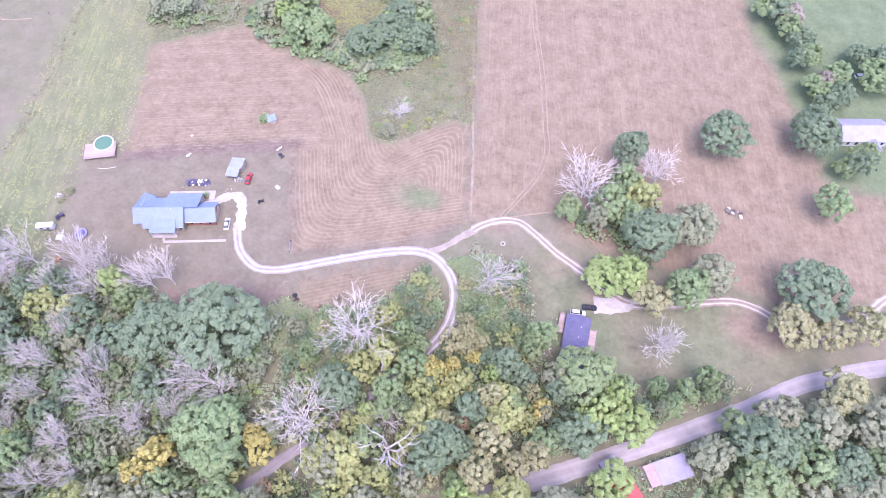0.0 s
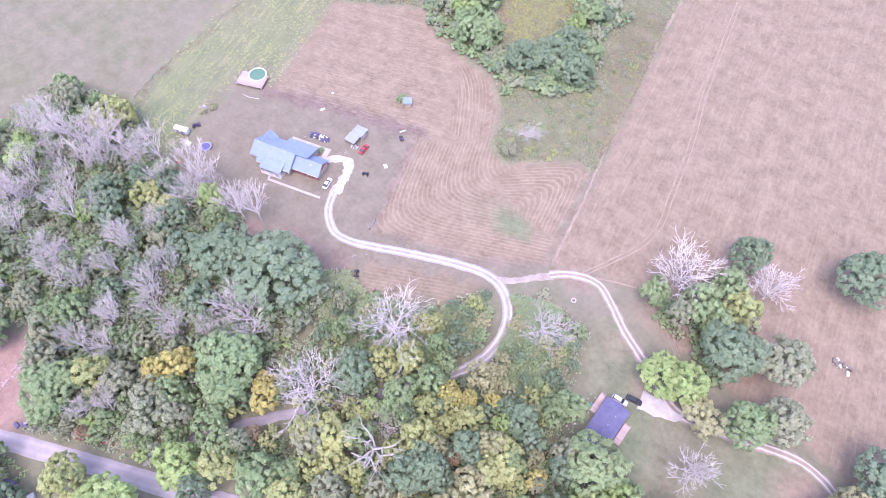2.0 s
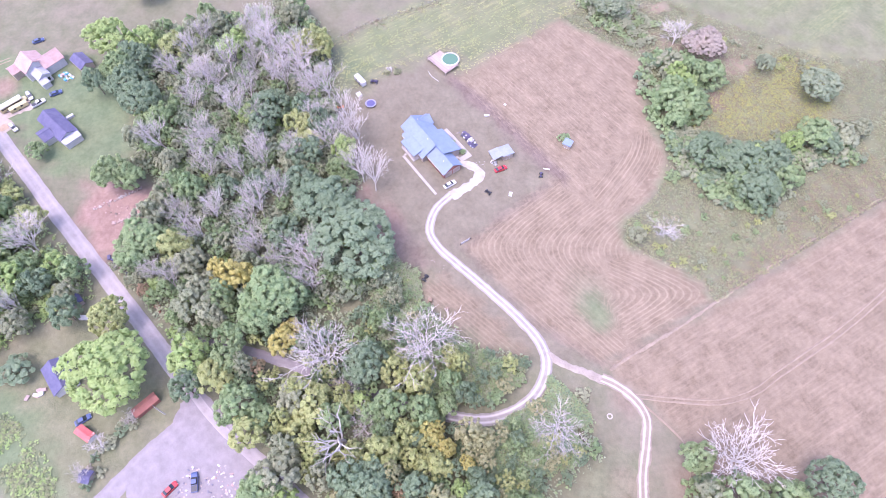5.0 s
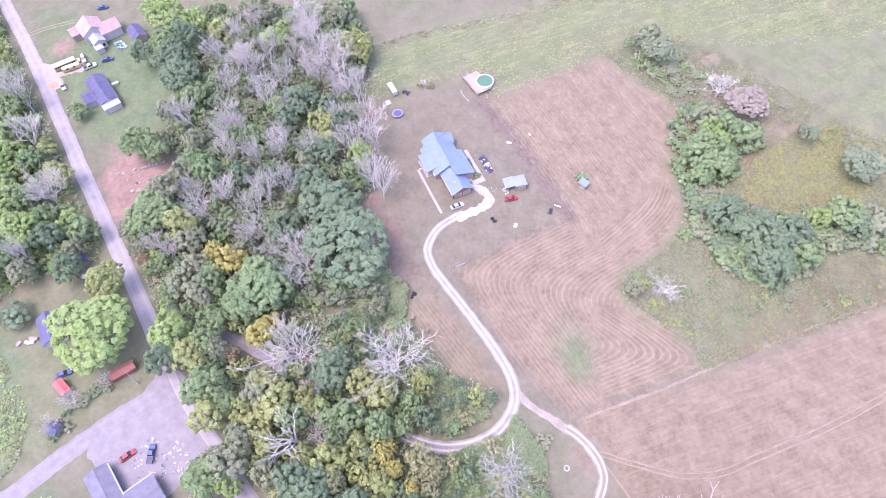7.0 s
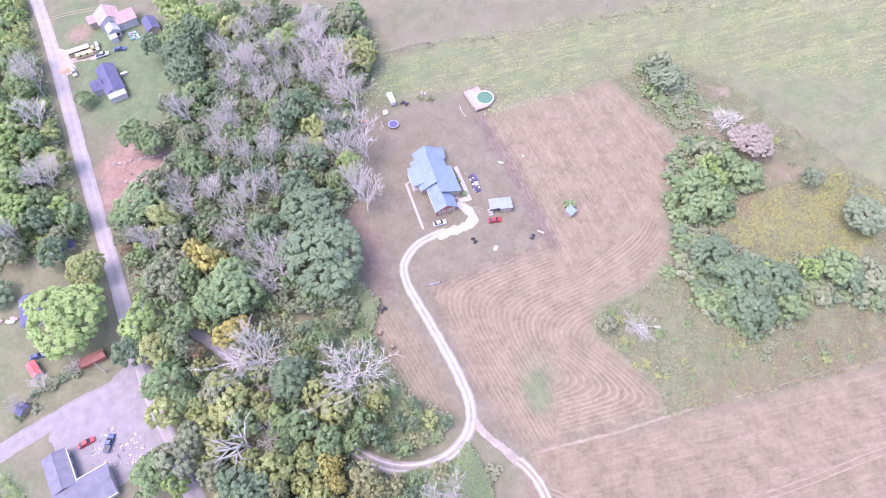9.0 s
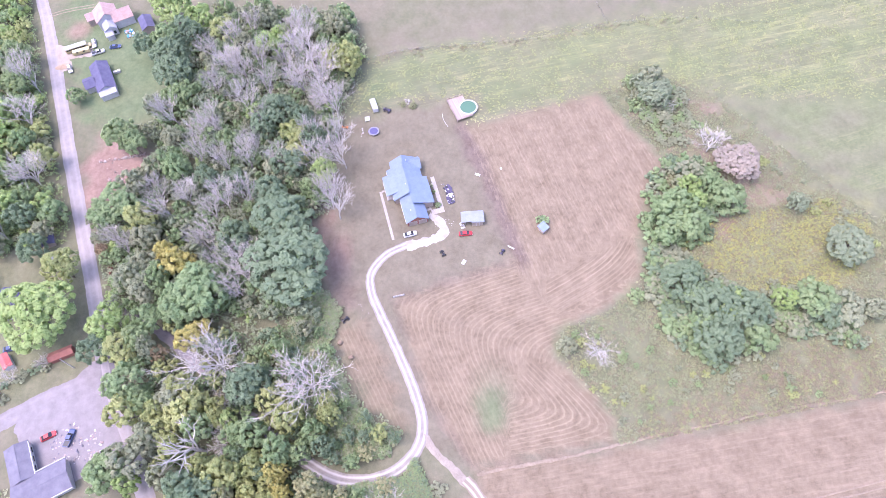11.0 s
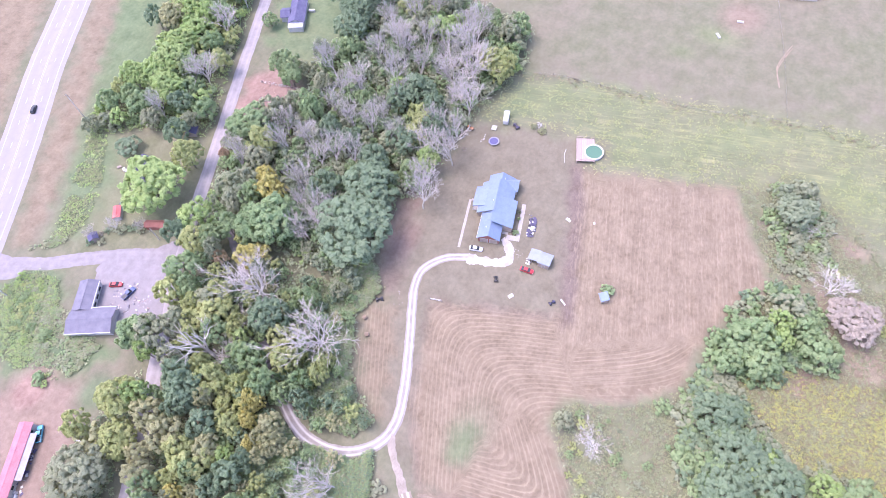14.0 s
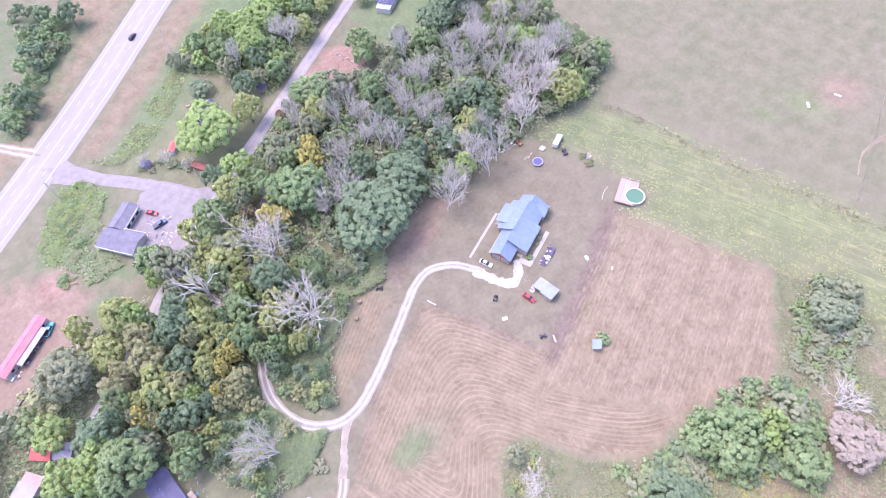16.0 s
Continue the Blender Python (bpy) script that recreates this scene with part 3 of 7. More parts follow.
tagged(ribbon("side_road", [(36.6, -74), (34, -68), (31, -62)], (12.0, 5.8), ASPHALT, 0.06, 0.2, 1.0, 16), "flared road mouth at the highway", "road", kind="structure")
SAND = plain("pale_sand", (0.27, 0.225, 0.185), (0.40, 0.345, 0.295), 2.0, 0.95, 0, 0.5, 0.03, 6.0)
tagged(slab("sandy_drive", [(-144, -77.5), (-143.6, -60.6), (-137.6, -58.7), (-136, -68), (-130.8, -65.5), (-128, -70.8)], SAND, 0.08, 0.5, 8), "pale sandy parking patch beside the lane", "driveway", kind="structure")
tagged(ribbon("driveway", [(88, 87), (84, 84.5), (79, 83), (74, 82)], (3.2, 6.0), GRAVEL, 0.065, 0.4, 1.0, 17), "grey gravel spur to the mobile home", "driveway", kind="structure")
# ---------------------------------------------------------------- trees
def tube(verts, faces, a, b, ra, rb, sides=5):
    """Adds a tapered tube from a to b to the lists."""
    d = (b - a).normalized()
    u = d.orthogonal().normalized()
    v = d.cross(u)
    n = len(verts)
    for q, r in ((a, ra), (b, rb)):
        for k in range(sides):
            t = 6.2832 * k / sides
            verts.append(q + (u * math.cos(t) + v * math.sin(t)) * r)
    for k in range(sides):
        j = (k + 1) % sides
        faces.append((n + k, n + j, n + sides + j, n + sides + k))


ICO = bmesh.new()
bmesh.ops.create_icosphere(ICO, subdivisions=1, radius=1.0)
ICO_V, ICO_F = np.array([v.co[:] for v in ICO.verts]), np.array([[v.index for v in f.verts] for f in ICO.faces])
ICO.free()


def unit(v):
    return v / np.maximum(np.linalg.norm(v, axis=-1, keepdims=True), 1e-6)


def triangles(name, co, tri, tint, materials, picks=None):
    """A mesh of loose triangles out of arrays; tint: one number a point that sets each spray apart."""
    me = bpy.data.meshes.new(name)
    me.vertices.add(len(co))
    me.vertices.foreach_set("co", np.ascontiguousarray(co, np.float32).ravel())
    me.loops.add(3 * len(tri))
    me.loops.foreach_set("vertex_index", np.ascontiguousarray(tri, np.int32).ravel())
    me.polygons.add(len(tri))
    me.polygons.foreach_set("loop_start", (np.arange(len(tri)) * 3).astype(np.int32))
    for m in materials:
        me.materials.append(m)
    if picks is not None:
        me.polygons.foreach_set("material_index", np.ascontiguousarray(picks, np.int32))
    me.attributes.new("tint", "FLOAT", "POINT").data.foreach_set("value", np.ascontiguousarray(tint, np.float32))
    me.update(calc_edges=True)
    return me


def sprays(rng, centres, radii, tints, cards, size, out):
    """Small bent leaf sprays over clumps, turned outwards. out: the outward way of each clump."""
    n = len(centres) * cards
    k = np.repeat(np.arange(len(centres)), cards)
    d = unit(rng.normal(0, 1, (n, 3)) + out[k] * 0.9 + np.array((0, 0, 0.3)))
    q = centres[k] + d * np.array((1, 1, 0.8)) * (radii[k] * rng.uniform(0.6, 1.2, n))[:, None]
    nrm = unit(d * 0.8 + out[k] * 0.3 + rng.normal(0, 0.3, (n, 3)) + np.array((0, 0, 0.35)))
    u = unit(np.cross(nrm, rng.normal(0, 1, (n, 3))))
    v = np.cross(nrm, u)
    s = (size * rng.uniform(0.6, 1.35, n))[:, None]
    co = np.stack([q + u * s * 0.75, q + v * s * 0.5 - u * s * 0.5, q - v * s * 0.5 - u * s * 0.5 + nrm * s * 0.2], 1).reshape(-1, 3)
    return co, np.arange(3 * n).reshape(-1, 3), np.repeat(tints[k], 3)


def cores(rng, centres, radii, tints):
    """The shaded inside of clumps."""
    n = len(centres)
    co = (centres[:, None, :] + ICO_V[None] * (radii[:, None] * rng.uniform(0.8, 1.1, (n, len(ICO_V))))[:, :, None]).reshape(-1, 3)
    tri = (ICO_F[None] + (np.arange(n) * len(ICO_V))[:, None, None]).reshape(-1, 3)
    return co, tri, np.repeat(tints, len(ICO_V))


def joined(*sets):
    co, tri, tint, base = [], [], [], 0
    for c, t, k in sets:
        co.append(c)
        tri.append(t + base)
        tint.append(k)
        base += len(c)
    return np.concatenate(co), np.concatenate(tri), np.concatenate(tint)


def crown_arrays(seed, lobes, clumps, cards, size, tall, small=(0.09, 0.17), loose=0.0):
    """A crown of unit radius over z = 0: limbs' lobes, with leaf clumps over them and gaps between. loose: how thin it is."""
    rng = np.random.default_rng(seed)
    turn = rng.uniform(0, 6.283) + np.arange(lobes) * 6.283 / lobes + rng.uniform(-0.35, 0.35, lobes)
    reach, rise = rng.uniform(0.34, 0.54, lobes), rng.uniform(0.36, 0.58, lobes)
    centre = np.concatenate([np.stack([np.cos(turn) * reach, np.sin(turn) * reach, rise * tall], 1), [[rng.uniform(-0.12, 0.12), rng.uniform(-0.12, 0.12), 0.74 * tall]]])
    radius = np.append(rng.uniform(0.40, 0.52, lobes), rng.uniform(0.42, 0.52))
    spots, outs = [], []
    gap = 1.7 / math.sqrt(clumps)
    for _ in range(clumps * 40):
        if len(spots) == clumps:
            break
        k = rng.integers(0, lobes + 1)
        d = unit(rng.normal(0, 1, 3) + np.array((0, 0, 0.35)))
        c = centre[k] + d * radius[k] * rng.uniform(0.84, 1.1)
        if d[2] < -0.4 or c[2] < 0.03 or np.any(np.linalg.norm(centre - c, axis=1) < radius * 0.78):
            continue
        if spots and np.min(np.linalg.norm(np.array(spots) - c, axis=1)) < gap * rng.uniform(0.6, 1.0):
            continue
        spots.append(c)
        outs.append(d)
    spots, outs = np.array(spots), np.array(outs)
    r = rng.uniform(*small, len(spots))
    # each spray's tint is random, and a little paler the more it faces upwards
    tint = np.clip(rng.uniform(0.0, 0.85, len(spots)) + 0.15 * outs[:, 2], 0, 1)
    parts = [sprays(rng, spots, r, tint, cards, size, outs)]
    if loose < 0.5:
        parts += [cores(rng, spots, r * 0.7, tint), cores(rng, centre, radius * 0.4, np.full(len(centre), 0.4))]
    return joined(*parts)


def crown_mesh(name, seed, lobes, clumps, cards, size, tall, material, small=(0.09, 0.17), loose=0.0):
    return triangles(name, *crown_arrays(seed, lobes, clumps, cards, size, tall, small, loose), [material])


def trunk_mesh(name, seed):
    """A trunk of unit height with limbs that reach into the crown."""
    rng = random.Random(seed)
    verts, faces = [], []
    p, r = Vector((0, 0, -0.02)), 0.045
    for k in range(4):
        q = p + Vector((rng.uniform(-0.02, 0.02), rng.uniform(-0.02, 0.02), 0.22))
        tube(verts, faces, p, q, r, r * 0.8, 7)
        if k:
            for _ in range(3):
                a = rng.uniform(0, 6.28)
                tip = q + Vector((math.cos(a) * 0.25, math.sin(a) * 0.25, rng.uniform(0.08, 0.2)))
                tube(verts, faces, q, tip, r * 0.5, r * 0.15, 5)
        p, r = q, r * 0.8
    return mesh_of(name, verts, faces, BARK)


def bare_mesh(name, seed, spread, levels, limbs=6, bole=0.32, stout=0.02, pale=3):
    """Leafless limbs of unit height and unit spread: a bole and limbs that fork and bend upwards, with thin grey twigs."""
    rng = random.Random(seed)
    thick, thin = ([], []), ([], [])

    def grow(p, d, length, r, level):
        bend = Vector((rng.gauss(0, 0.2), rng.gauss(0, 0.2), 0.14 if level else 0.0))
        q = p + d * length * 0.5
        d2 = (d + bend).normalized()
        e = q + d2 * length * 0.5
        if level < pale:
            sides = 6 if level < 2 else 4
            tube(*thick, p, q, r, r * 0.85, sides)
            tube(*thick, q, e, r * 0.85, r * 0.62, sides)
        else:
            tube(*thin, p, q, r, r * 0.7, 3)
            tube(*thin, q, e, r * 0.7, r * 0.4, 3)
        if level >= levels:
            return
        count = limbs if level == 0 else rng.choice((2, 3, 3)) if level < levels - 1 else 3
        turn = rng.uniform(0, 6.283)
        for k in range(count):
            a, s = turn + 6.283 * (k + rng.uniform(-0.3, 0.3)) / count, spread * rng.uniform(0.5, 1.35)
            u = d2.orthogonal().normalized()
            nd = (d2 * math.cos(s) + (Matrix.Rotation(a, 3, d2) @ u) * math.sin(s) + Vector((0, 0, 0.08))).normalized()
            start = p.lerp(e, rng.uniform(0.45, 1.0))
            grow(start, nd, length * (rng.uniform(0.58, 0.88) if level else rng.uniform(0.7, 1.1)), max(r * 0.58, 0.0022), level + 1)

    grow(Vector((0, 0, -0.02)), Vector((0, 0, 1)), bole, stout, 0)
    n = len(thick[0])
    me = mesh_of(name, thick[0] + thin[0], thick[1] + [tuple(n + i for i in f) for f in thin[1]], PALE_BARK)
    me.materials.append(TWIG_BARK)
    me.polygons.foreach_set("material_index", np.repeat((0, 1), (len(thick[1]), len(thin[1]))).astype(np.int32))
    out = np.percentile([math.hypot(v.x, v.y) for v in thin[0]], 92)
    top = max(v.z for v in thin[0])
    me.transform(Matrix.Diagonal((1 / out, 1 / out, 1 / top, 1)))
    return me


TRUNKS = [trunk_mesh("trunk", s) for s in (1, 2)]
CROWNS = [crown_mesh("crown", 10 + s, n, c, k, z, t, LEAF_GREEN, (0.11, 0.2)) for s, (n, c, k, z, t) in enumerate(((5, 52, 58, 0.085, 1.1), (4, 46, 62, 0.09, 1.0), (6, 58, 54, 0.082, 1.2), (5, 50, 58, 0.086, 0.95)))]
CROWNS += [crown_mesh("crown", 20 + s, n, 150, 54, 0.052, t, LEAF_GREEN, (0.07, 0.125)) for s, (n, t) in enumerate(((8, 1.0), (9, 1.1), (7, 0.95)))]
BARE_LIMBS = [bare_mesh("limbs", 30 + s, sp, 5, n, b, 0.0105) for s, (sp, n, b) in enumerate(((0.34, 7, 0.34), (0.38, 8, 0.30), (0.3, 6, 0.40), (0.36, 7, 0.28)))]
WHITE_LIMBS = [bare_mesh("limbs", 52 + s, sp, 5, 9, 0.24, 0.0105, 4) for s, sp in enumerate((0.5, 0.56))]
WIDE_LIMBS = [bare_mesh("limbs", 36 + s, sp, 5, 10, 0.22, 0.0078, 2) for s, sp in enumerate((0.48, 0.54))]
DEAD = [bare_mesh("limbs", 40 + s, 0.75, 3, 6, 0.3, 0.024) for s in range(2)]

made_trees, planted = {}, []
tree_rng = random.Random(77)


def leafy(kind, material, shape, label):
    """The first tree of a kind and shape, of unit crown radius; others are copies of it."""
    key = (kind, shape)
    if key not in made_trees:
        tree = new("tree")
        me = CROWNS[shape].copy()
        me.materials[0] = material
        crown = part("crown", me, None, tree)
        crown.location.z = 0.45
        trunk = part("trunk", TRUNKS[shape % 2], None, tree)
        trunk.scale = (1.0, 1.0, 1.2)
        made_trees[key] = [tagged(tree, label, "tree"), False]
    return made_trees[key]


BARE = {"bare": BARE_LIMBS, "white": WHITE_LIMBS, "wide": WIDE_LIMBS, "dead": DEAD}


def bare(kind, shape, label):
    key = (kind, shape)
    if key not in made_trees:
        tree = new("bare_tree", BARE[kind][shape])
        made_trees[key] = [tagged(tree, label, "tree"), False]
    return made_trees[key]


def plant(entry, m, group):
    """Puts the first of a kind itself, then copies."""
    if not entry[1]:
        entry[1] = True
        entry[0].matrix_basis = m
        entry[2:] = [m]
        return tagged(entry[0], group=group)
    first = entry[0].matrix_basis.copy()
    entry[0].matrix_basis = Matrix.Identity(4)
    ob = copy_thing(entry[0], m)
    entry[0].matrix_basis = first
    return tagged(ob, group=group)


def free(x, y, r, near):
    return all((x - a) ** 2 + (y - b) ** 2 > (near * (r + c)) ** 2 for a, b, c in planted)


KINDS = {
    "green": (LEAF_GREEN, "green broadleaf tree in full leaf"),
    "dark": (LEAF_DARK, "dark blue-green broadleaf tree with dense crown"),
    "bright": (LEAF_BRIGHT, "bright yellow-green broadleaf tree in full leaf"),
    "ygreen": (LEAF_YGREEN, "tree with leaves turning from green to yellow"),
    "yellow": (LEAF_YELLOW, "tree in golden yellow autumn leaf"),
    "olive": (LEAF_OLIVE, "olive-brown tree with thinning autumn leaves"),
    "sage": (LEAF_SAGE, "round tree with grey-green leaves"),
    "rust": (LEAF_RUST, "tree with rusty reddish autumn leaves"),
    "pale": (LEAF_PALE, "small tree with pale yellow autumn leaves"),
    "mauve": (LEAF_MAUVE, "tree with dull mauve-grey withered foliage"),
}


def grove(kind, spots, group, low=0.0, near=0.42):
    """Trees at (x, y, crown radius). low: how much lower than usual they are, 0 to 1."""
    for x, y, r in spots:
        if not free(x, y, r, near):
            continue
        planted.append((x, y, r))
        high = (8.0 + 0.8 * r) / 1.6 * (1 - low) * tree_rng.uniform(0.88, 1.12)
        turn = tree_rng.uniform(0, 360)
        m = pose(x, y, 0, 0, 0, turn) @ Matrix.Diagonal((r, r * tree_rng.uniform(0.88, 1.06), high, 1))
        entry = leafy(kind, KINDS[kind][0], tree_rng.randrange(4) if r < 6.6 else 4 + tree_rng.randrange(3), KINDS[kind][1])
        plant(entry, m, group)


def bare_grove(spots, group, kind="bare", label="leafless tree with pale bleached branches", near=0.36, tall=1.0):
    for x, y, r in spots:
        if not free(x, y, r, near):
            continue
        planted.append((x, y, r * 0.62))
        h = (11.5 + r * 1.0) * tree_rng.uniform(0.88, 1.15) * tall
        m = pose(x, y, 0, 0, 0, tree_rng.uniform(0, 360)) @ Matrix.Diagonal((r * 1.06, r * 1.06, h, 1))
        plant(bare(kind, tree_rng.randrange(len(BARE[kind])), label), m, group)


N_WOODS, W_ROAD, S_WOODS, FIELD, E_SIDE = "trees of the wood", "trees along the lane", "trees of the wood's south end", "trees among the weeds", "trees round the field house"
bare_grove([(24, 23, 8.1)], S_WOODS, "dead", "dead tree with thick white broken limbs", 0.1)
bare_grove([(-31, 28, 9.4), (-1, 24, 9.7)], N_WOODS, "white", "wide dead tree with white bleached limbs", 0.15)
bare_grove([(5, 53, 10.4)], S_WOODS, "white", "wide dead tree with white bleached limbs", 0.15)
bare_grove([(64, 122, 9.1), (88, 135, 6.8), (96, 73, 7.9)], E_SIDE, "wide", "wide leafless tree with pale bleached branches", 0.15)
bare_grove([(39, 81, 9.4)], E_SIDE, "white", "wide bleached dead tree in the scrub", 0.1)
bare_grove([(-132, -2, 5.7), (-121, 6, 5.6), (-114, 1, 6.4), (-122, 11, 6.6), (-126, 17, 6.1), (-112, 22, 5.5), (-117, 31, 7.5), (-128, 26, 5.2), (-130, 37, 7.7), (-120, 42, 7.5), (-114, 36, 6.5), (-110, 46, 7.4), (-102, 50, 6.3), (-102, 16, 6.3), (-99, 22, 5.8), (-144, 27, 6.9), (-140, 34, 6.3), (-138, 6, 5.3), (-146, 10, 5.5), (-99, -12, 5.8), (-98, 3, 5.8), (-91, 7, 4.8), (-88, -1, 5.6), (-84, 23, 5.2), (-89, 44, 4.8), (-86, 52, 6.4), (-79, 55, 6.4), (-77, 46, 6.4), (-76, 31, 5.1), (-76, 13, 5.1)], N_WOODS, near=0.15)
bare_grove([(-77, 21, 5.1), (-80, 1, 4.8), (-62, 52, 6.4), (-57, 55, 6.4), (-63, -10, 4.9), (-56, -4, 5.3), (-62, 1, 4.6), (-59, 16, 5.7), (-61, 22, 4.9), (-55, 12, 4.4), (-47, 14, 5.1), (-44, 11, 4), (-47, -20, 4.3), (-41, -16, 4.2), (-35, 16, 3.9), (-27, 25, 5.3), (-37, 31, 3.9)], N_WOODS, near=0.15)
bare_grove([(20, 29, 5.5), (10, 26, 4.4)], S_WOODS, near=0.1, tall=0.7)
bare_grove([(-105, 41, 5.3)], N_WOODS, near=0.1, tall=0.7)
grove("dark", [(-33, 43, 14.6)], N_WOODS, near=0.2)
grove("green", [(-22, 13, 9.9), (-29, 15, 6.5), (-19, 8, 5.9), (-30, -2, 4.8), (-57, -23, 8.4), (-89, -30, 6.9), (-86, -24, 4.9), (-110, -11, 5.2), (-76, -10, 4.8), (-73, -4, 4.8), (-87, 12, 4), (-44, 18, 3.7), (-9, -3, 4.6), (-16, -1, 4.6), (-66, 45, 3.9), (-88, 5, 4), (-6, 42, 3.4)], N_WOODS, near=0.2)
grove("green", [(5, -3, 5.9), (10, 2, 4.3), (20, 33, 3.8), (18, 22, 4.6), (20, 38, 5), (25, 46, 4.9), (19, 56, 3.6), (31, -3, 5.5), (24, 53, 3.5), (55, 43, 3.4), (44, 18, 3.6), (65, 34, 4.5), (57, 60, 3.7), (72, 55, 9.1), (25, 33, 2.7), (84, 54, 4.3), (30, 0, 5.4), (59, 65, 4.8)], S_WOODS, near=0.2)
grove("green", [(73, 116, 6.4), (60, 112, 4.6), (100, 91, 7.1), (145, 136, 6), (94, 58, 3.1), (98, 53, 3.6), (102, 59, 3.9), (108, 64, 3.6), (109, 60, 2.8)], E_SIDE, near=0.2)
grove("dark", [(-131, -21, 7.6), (-121, -17, 8), (-142, -17, 7.2), (-136, -32, 5), (-101, 28, 7.7), (-94, 24, 5.6), (-76, 35, 5.8), (-52, 36, 11.5), (-63, 31, 6.2), (-87, 43, 4.6), (-95, 39, 4.6), (-70, 7, 4.4), (-69, 16, 4.4), (-45, 22, 5.5), (-5, -16, 4.5)], N_WOODS, near=0.2)
grove("dark", [(6, 34, 7.2), (35, 22, 5.5), (37, 30, 3.7), (23, 59, 3.1), (25, 35, 3.1), (30, 42, 3.4), (43, 38, 4.9), (44, 27, 3.7), (68, 38, 3.2), (72, 38, 4.5), (51, 54, 4.7), (56, 51, 3.9), (67, 49, 3.9), (46, 54, 3.2), (38, 26, 6.8), (75, 39, 6.3)], S_WOODS, near=0.2)
grove("dark", [(77, 141, 6.7), (86, 107, 9.7), (138, 100, 11.5), (109, 156, 9.9), (140, 164, 9.9), (156, 156, 4.6), (90, 50, 3.1)], E_SIDE, near=0.2)
grove("yellow", [(-35, 3, 4.8), (-39, -1, 3.4), (-36, 7, 3.4), (-9, 13, 4.1), (-13, 16, 3)], N_WOODS, near=0.2)
grove("yellow", [(30, 48, 2.5), (36, 49, 2.5), (30, 46, 2.8), (33, 47, 2.4), (41, 53, 2.2), (63, 43, 2.9)], S_WOODS, near=0.2)
grove("ygreen", [(-52, -13, 5.5), (-145, -2, 5.6), (-126, 48, 5.9), (-129, 52, 5.5), (-124, 53, 4.9), (-89, 36, 5), (-80, 38, 4.9), (-6, -8, 5.7)], N_WOODS, near=0.2)
grove("ygreen", [(14, -1, 5.4), (12, 17, 6.3), (6, 14, 4), (18, 12, 4.3), (23, 14, 3.8), (32, 32, 5.2), (15, 27, 2.8), (10, 42, 4.4), (15, 48, 4.7), (11, 59, 3), (29, 40, 3.5), (33, 45, 3.4), (35, 39, 3.4), (38, 42, 3.4), (39, 45, 3.9), (27, 40, 3.4), (52, 36, 4.9), (60, 38, 3.1), (31, 35, 3.4), (29, 31, 3.5), (29, 25, 3.4), (12, 26, 2.9), (14, 8, 3.9), (59, 18, 6.7), (49, 10, 6.9), (62, 4, 4.3), (53, 42, 5.6), (14, 60, 3.4)], S_WOODS, near=0.2)
grove("ygreen", [(83, 122, 5.5)], E_SIDE, near=0.2)
grove("bright", [(-135, 20, 5.5), (-141, 24, 4.3), (-14, -14, 6.3), (-73, 49, 4.5), (-100, 20, 3.6)], N_WOODS, near=0.2)
grove("bright", [(34, 5, 3.4), (47, 49, 3), (16, 30, 3.5), (80, 46, 5.8), (76, 43, 4.6), (84.5, 28, 6), (46, 14, 4.6), (88, 44, 5.7), (83, 52, 4.4)], S_WOODS, near=0.2)
grove("bright", [(75, 89, 6.8), (81, 90, 5.9)], E_SIDE, near=0.2)
grove("pale", [(38, 55, 2.6), (38, 61, 2.6), (34, 56, 4), (37, 59, 2.9), (42, 58, 3), (48, 43, 4.3), (60, 47, 2.6), (37, 33, 3), (49, 22, 5.5), (59, 26, 4), (51, 31, 5.3), (64, 30, 4.4)], S_WOODS, near=0.2)
grove("pale", [(90, 86, 5.5), (132, 86, 7.1), (144, 87, 4.9), (154, 92, 6.3)], E_SIDE, near=0.2)
grove("olive", [(-29, -9, 5.6), (-35, -6, 4.8), (-45, -9, 4.9), (-66, -19, 5.3), (-74, -13, 4.8), (-137, 9, 4.5), (-6, 1, 3.1), (-104, -21, 4.1), (-89, -10, 4), (-25, -5, 4.3), (-13, 49, 3), (-8, 20, 2.9)], N_WOODS, near=0.2)
grove("olive", [(22, 7, 4.6), (28, 4, 5.6), (32, 15, 4), (64, 42, 2.5), (9, 13, 5.2), (72, 15, 9.3), (65, 53, 3.7)], S_WOODS, near=0.2)
grove("olive", [(101, 114, 8.1), (107, 98, 8.2), (96, 52, 2.4), (112, 63, 2.8)], E_SIDE, near=0.2)
grove("green", [(77, 127, 5.5), (80, 113, 6)], E_SIDE, near=0.15)
grove("olive", [(93, 112, 5.5), (70, 110, 4)], E_SIDE, near=0.15)
grove("rust", [(-5, 4, 2.8), (-42, -25, 2.2), (42, 34, 2.4)], N_WOODS, 0.2, 0.15)
grove("bright", [(-185, -9, 7), (-157, -25, 9), (-152, -14, 6)], N_WOODS, 0.1)
grove("green", [(-154, -24, 8), (-151, 48, 5), (-157, 14, 4), (-80, -10, 5), (-138, -23, 6.9)], N_WOODS)
grove("olive", [(-147, -5, 5), (-152, 15, 5.2), (-147, 46, 5), (-71, -18, 4.3)], N_WOODS)
bare_grove([(-117, -74, 7), (-97, -69, 7.2), (-71, -58, 6.9), (-47, -61, 4)], W_ROAD, near=0.1)
grove("bright", [(-15.3, -35.2, 13.0)], W_ROAD)
grove("ygreen", [(-33.5, -34.5, 6.6), (-80, -57, 4.6), (-50, -86, 4)], W_ROAD)
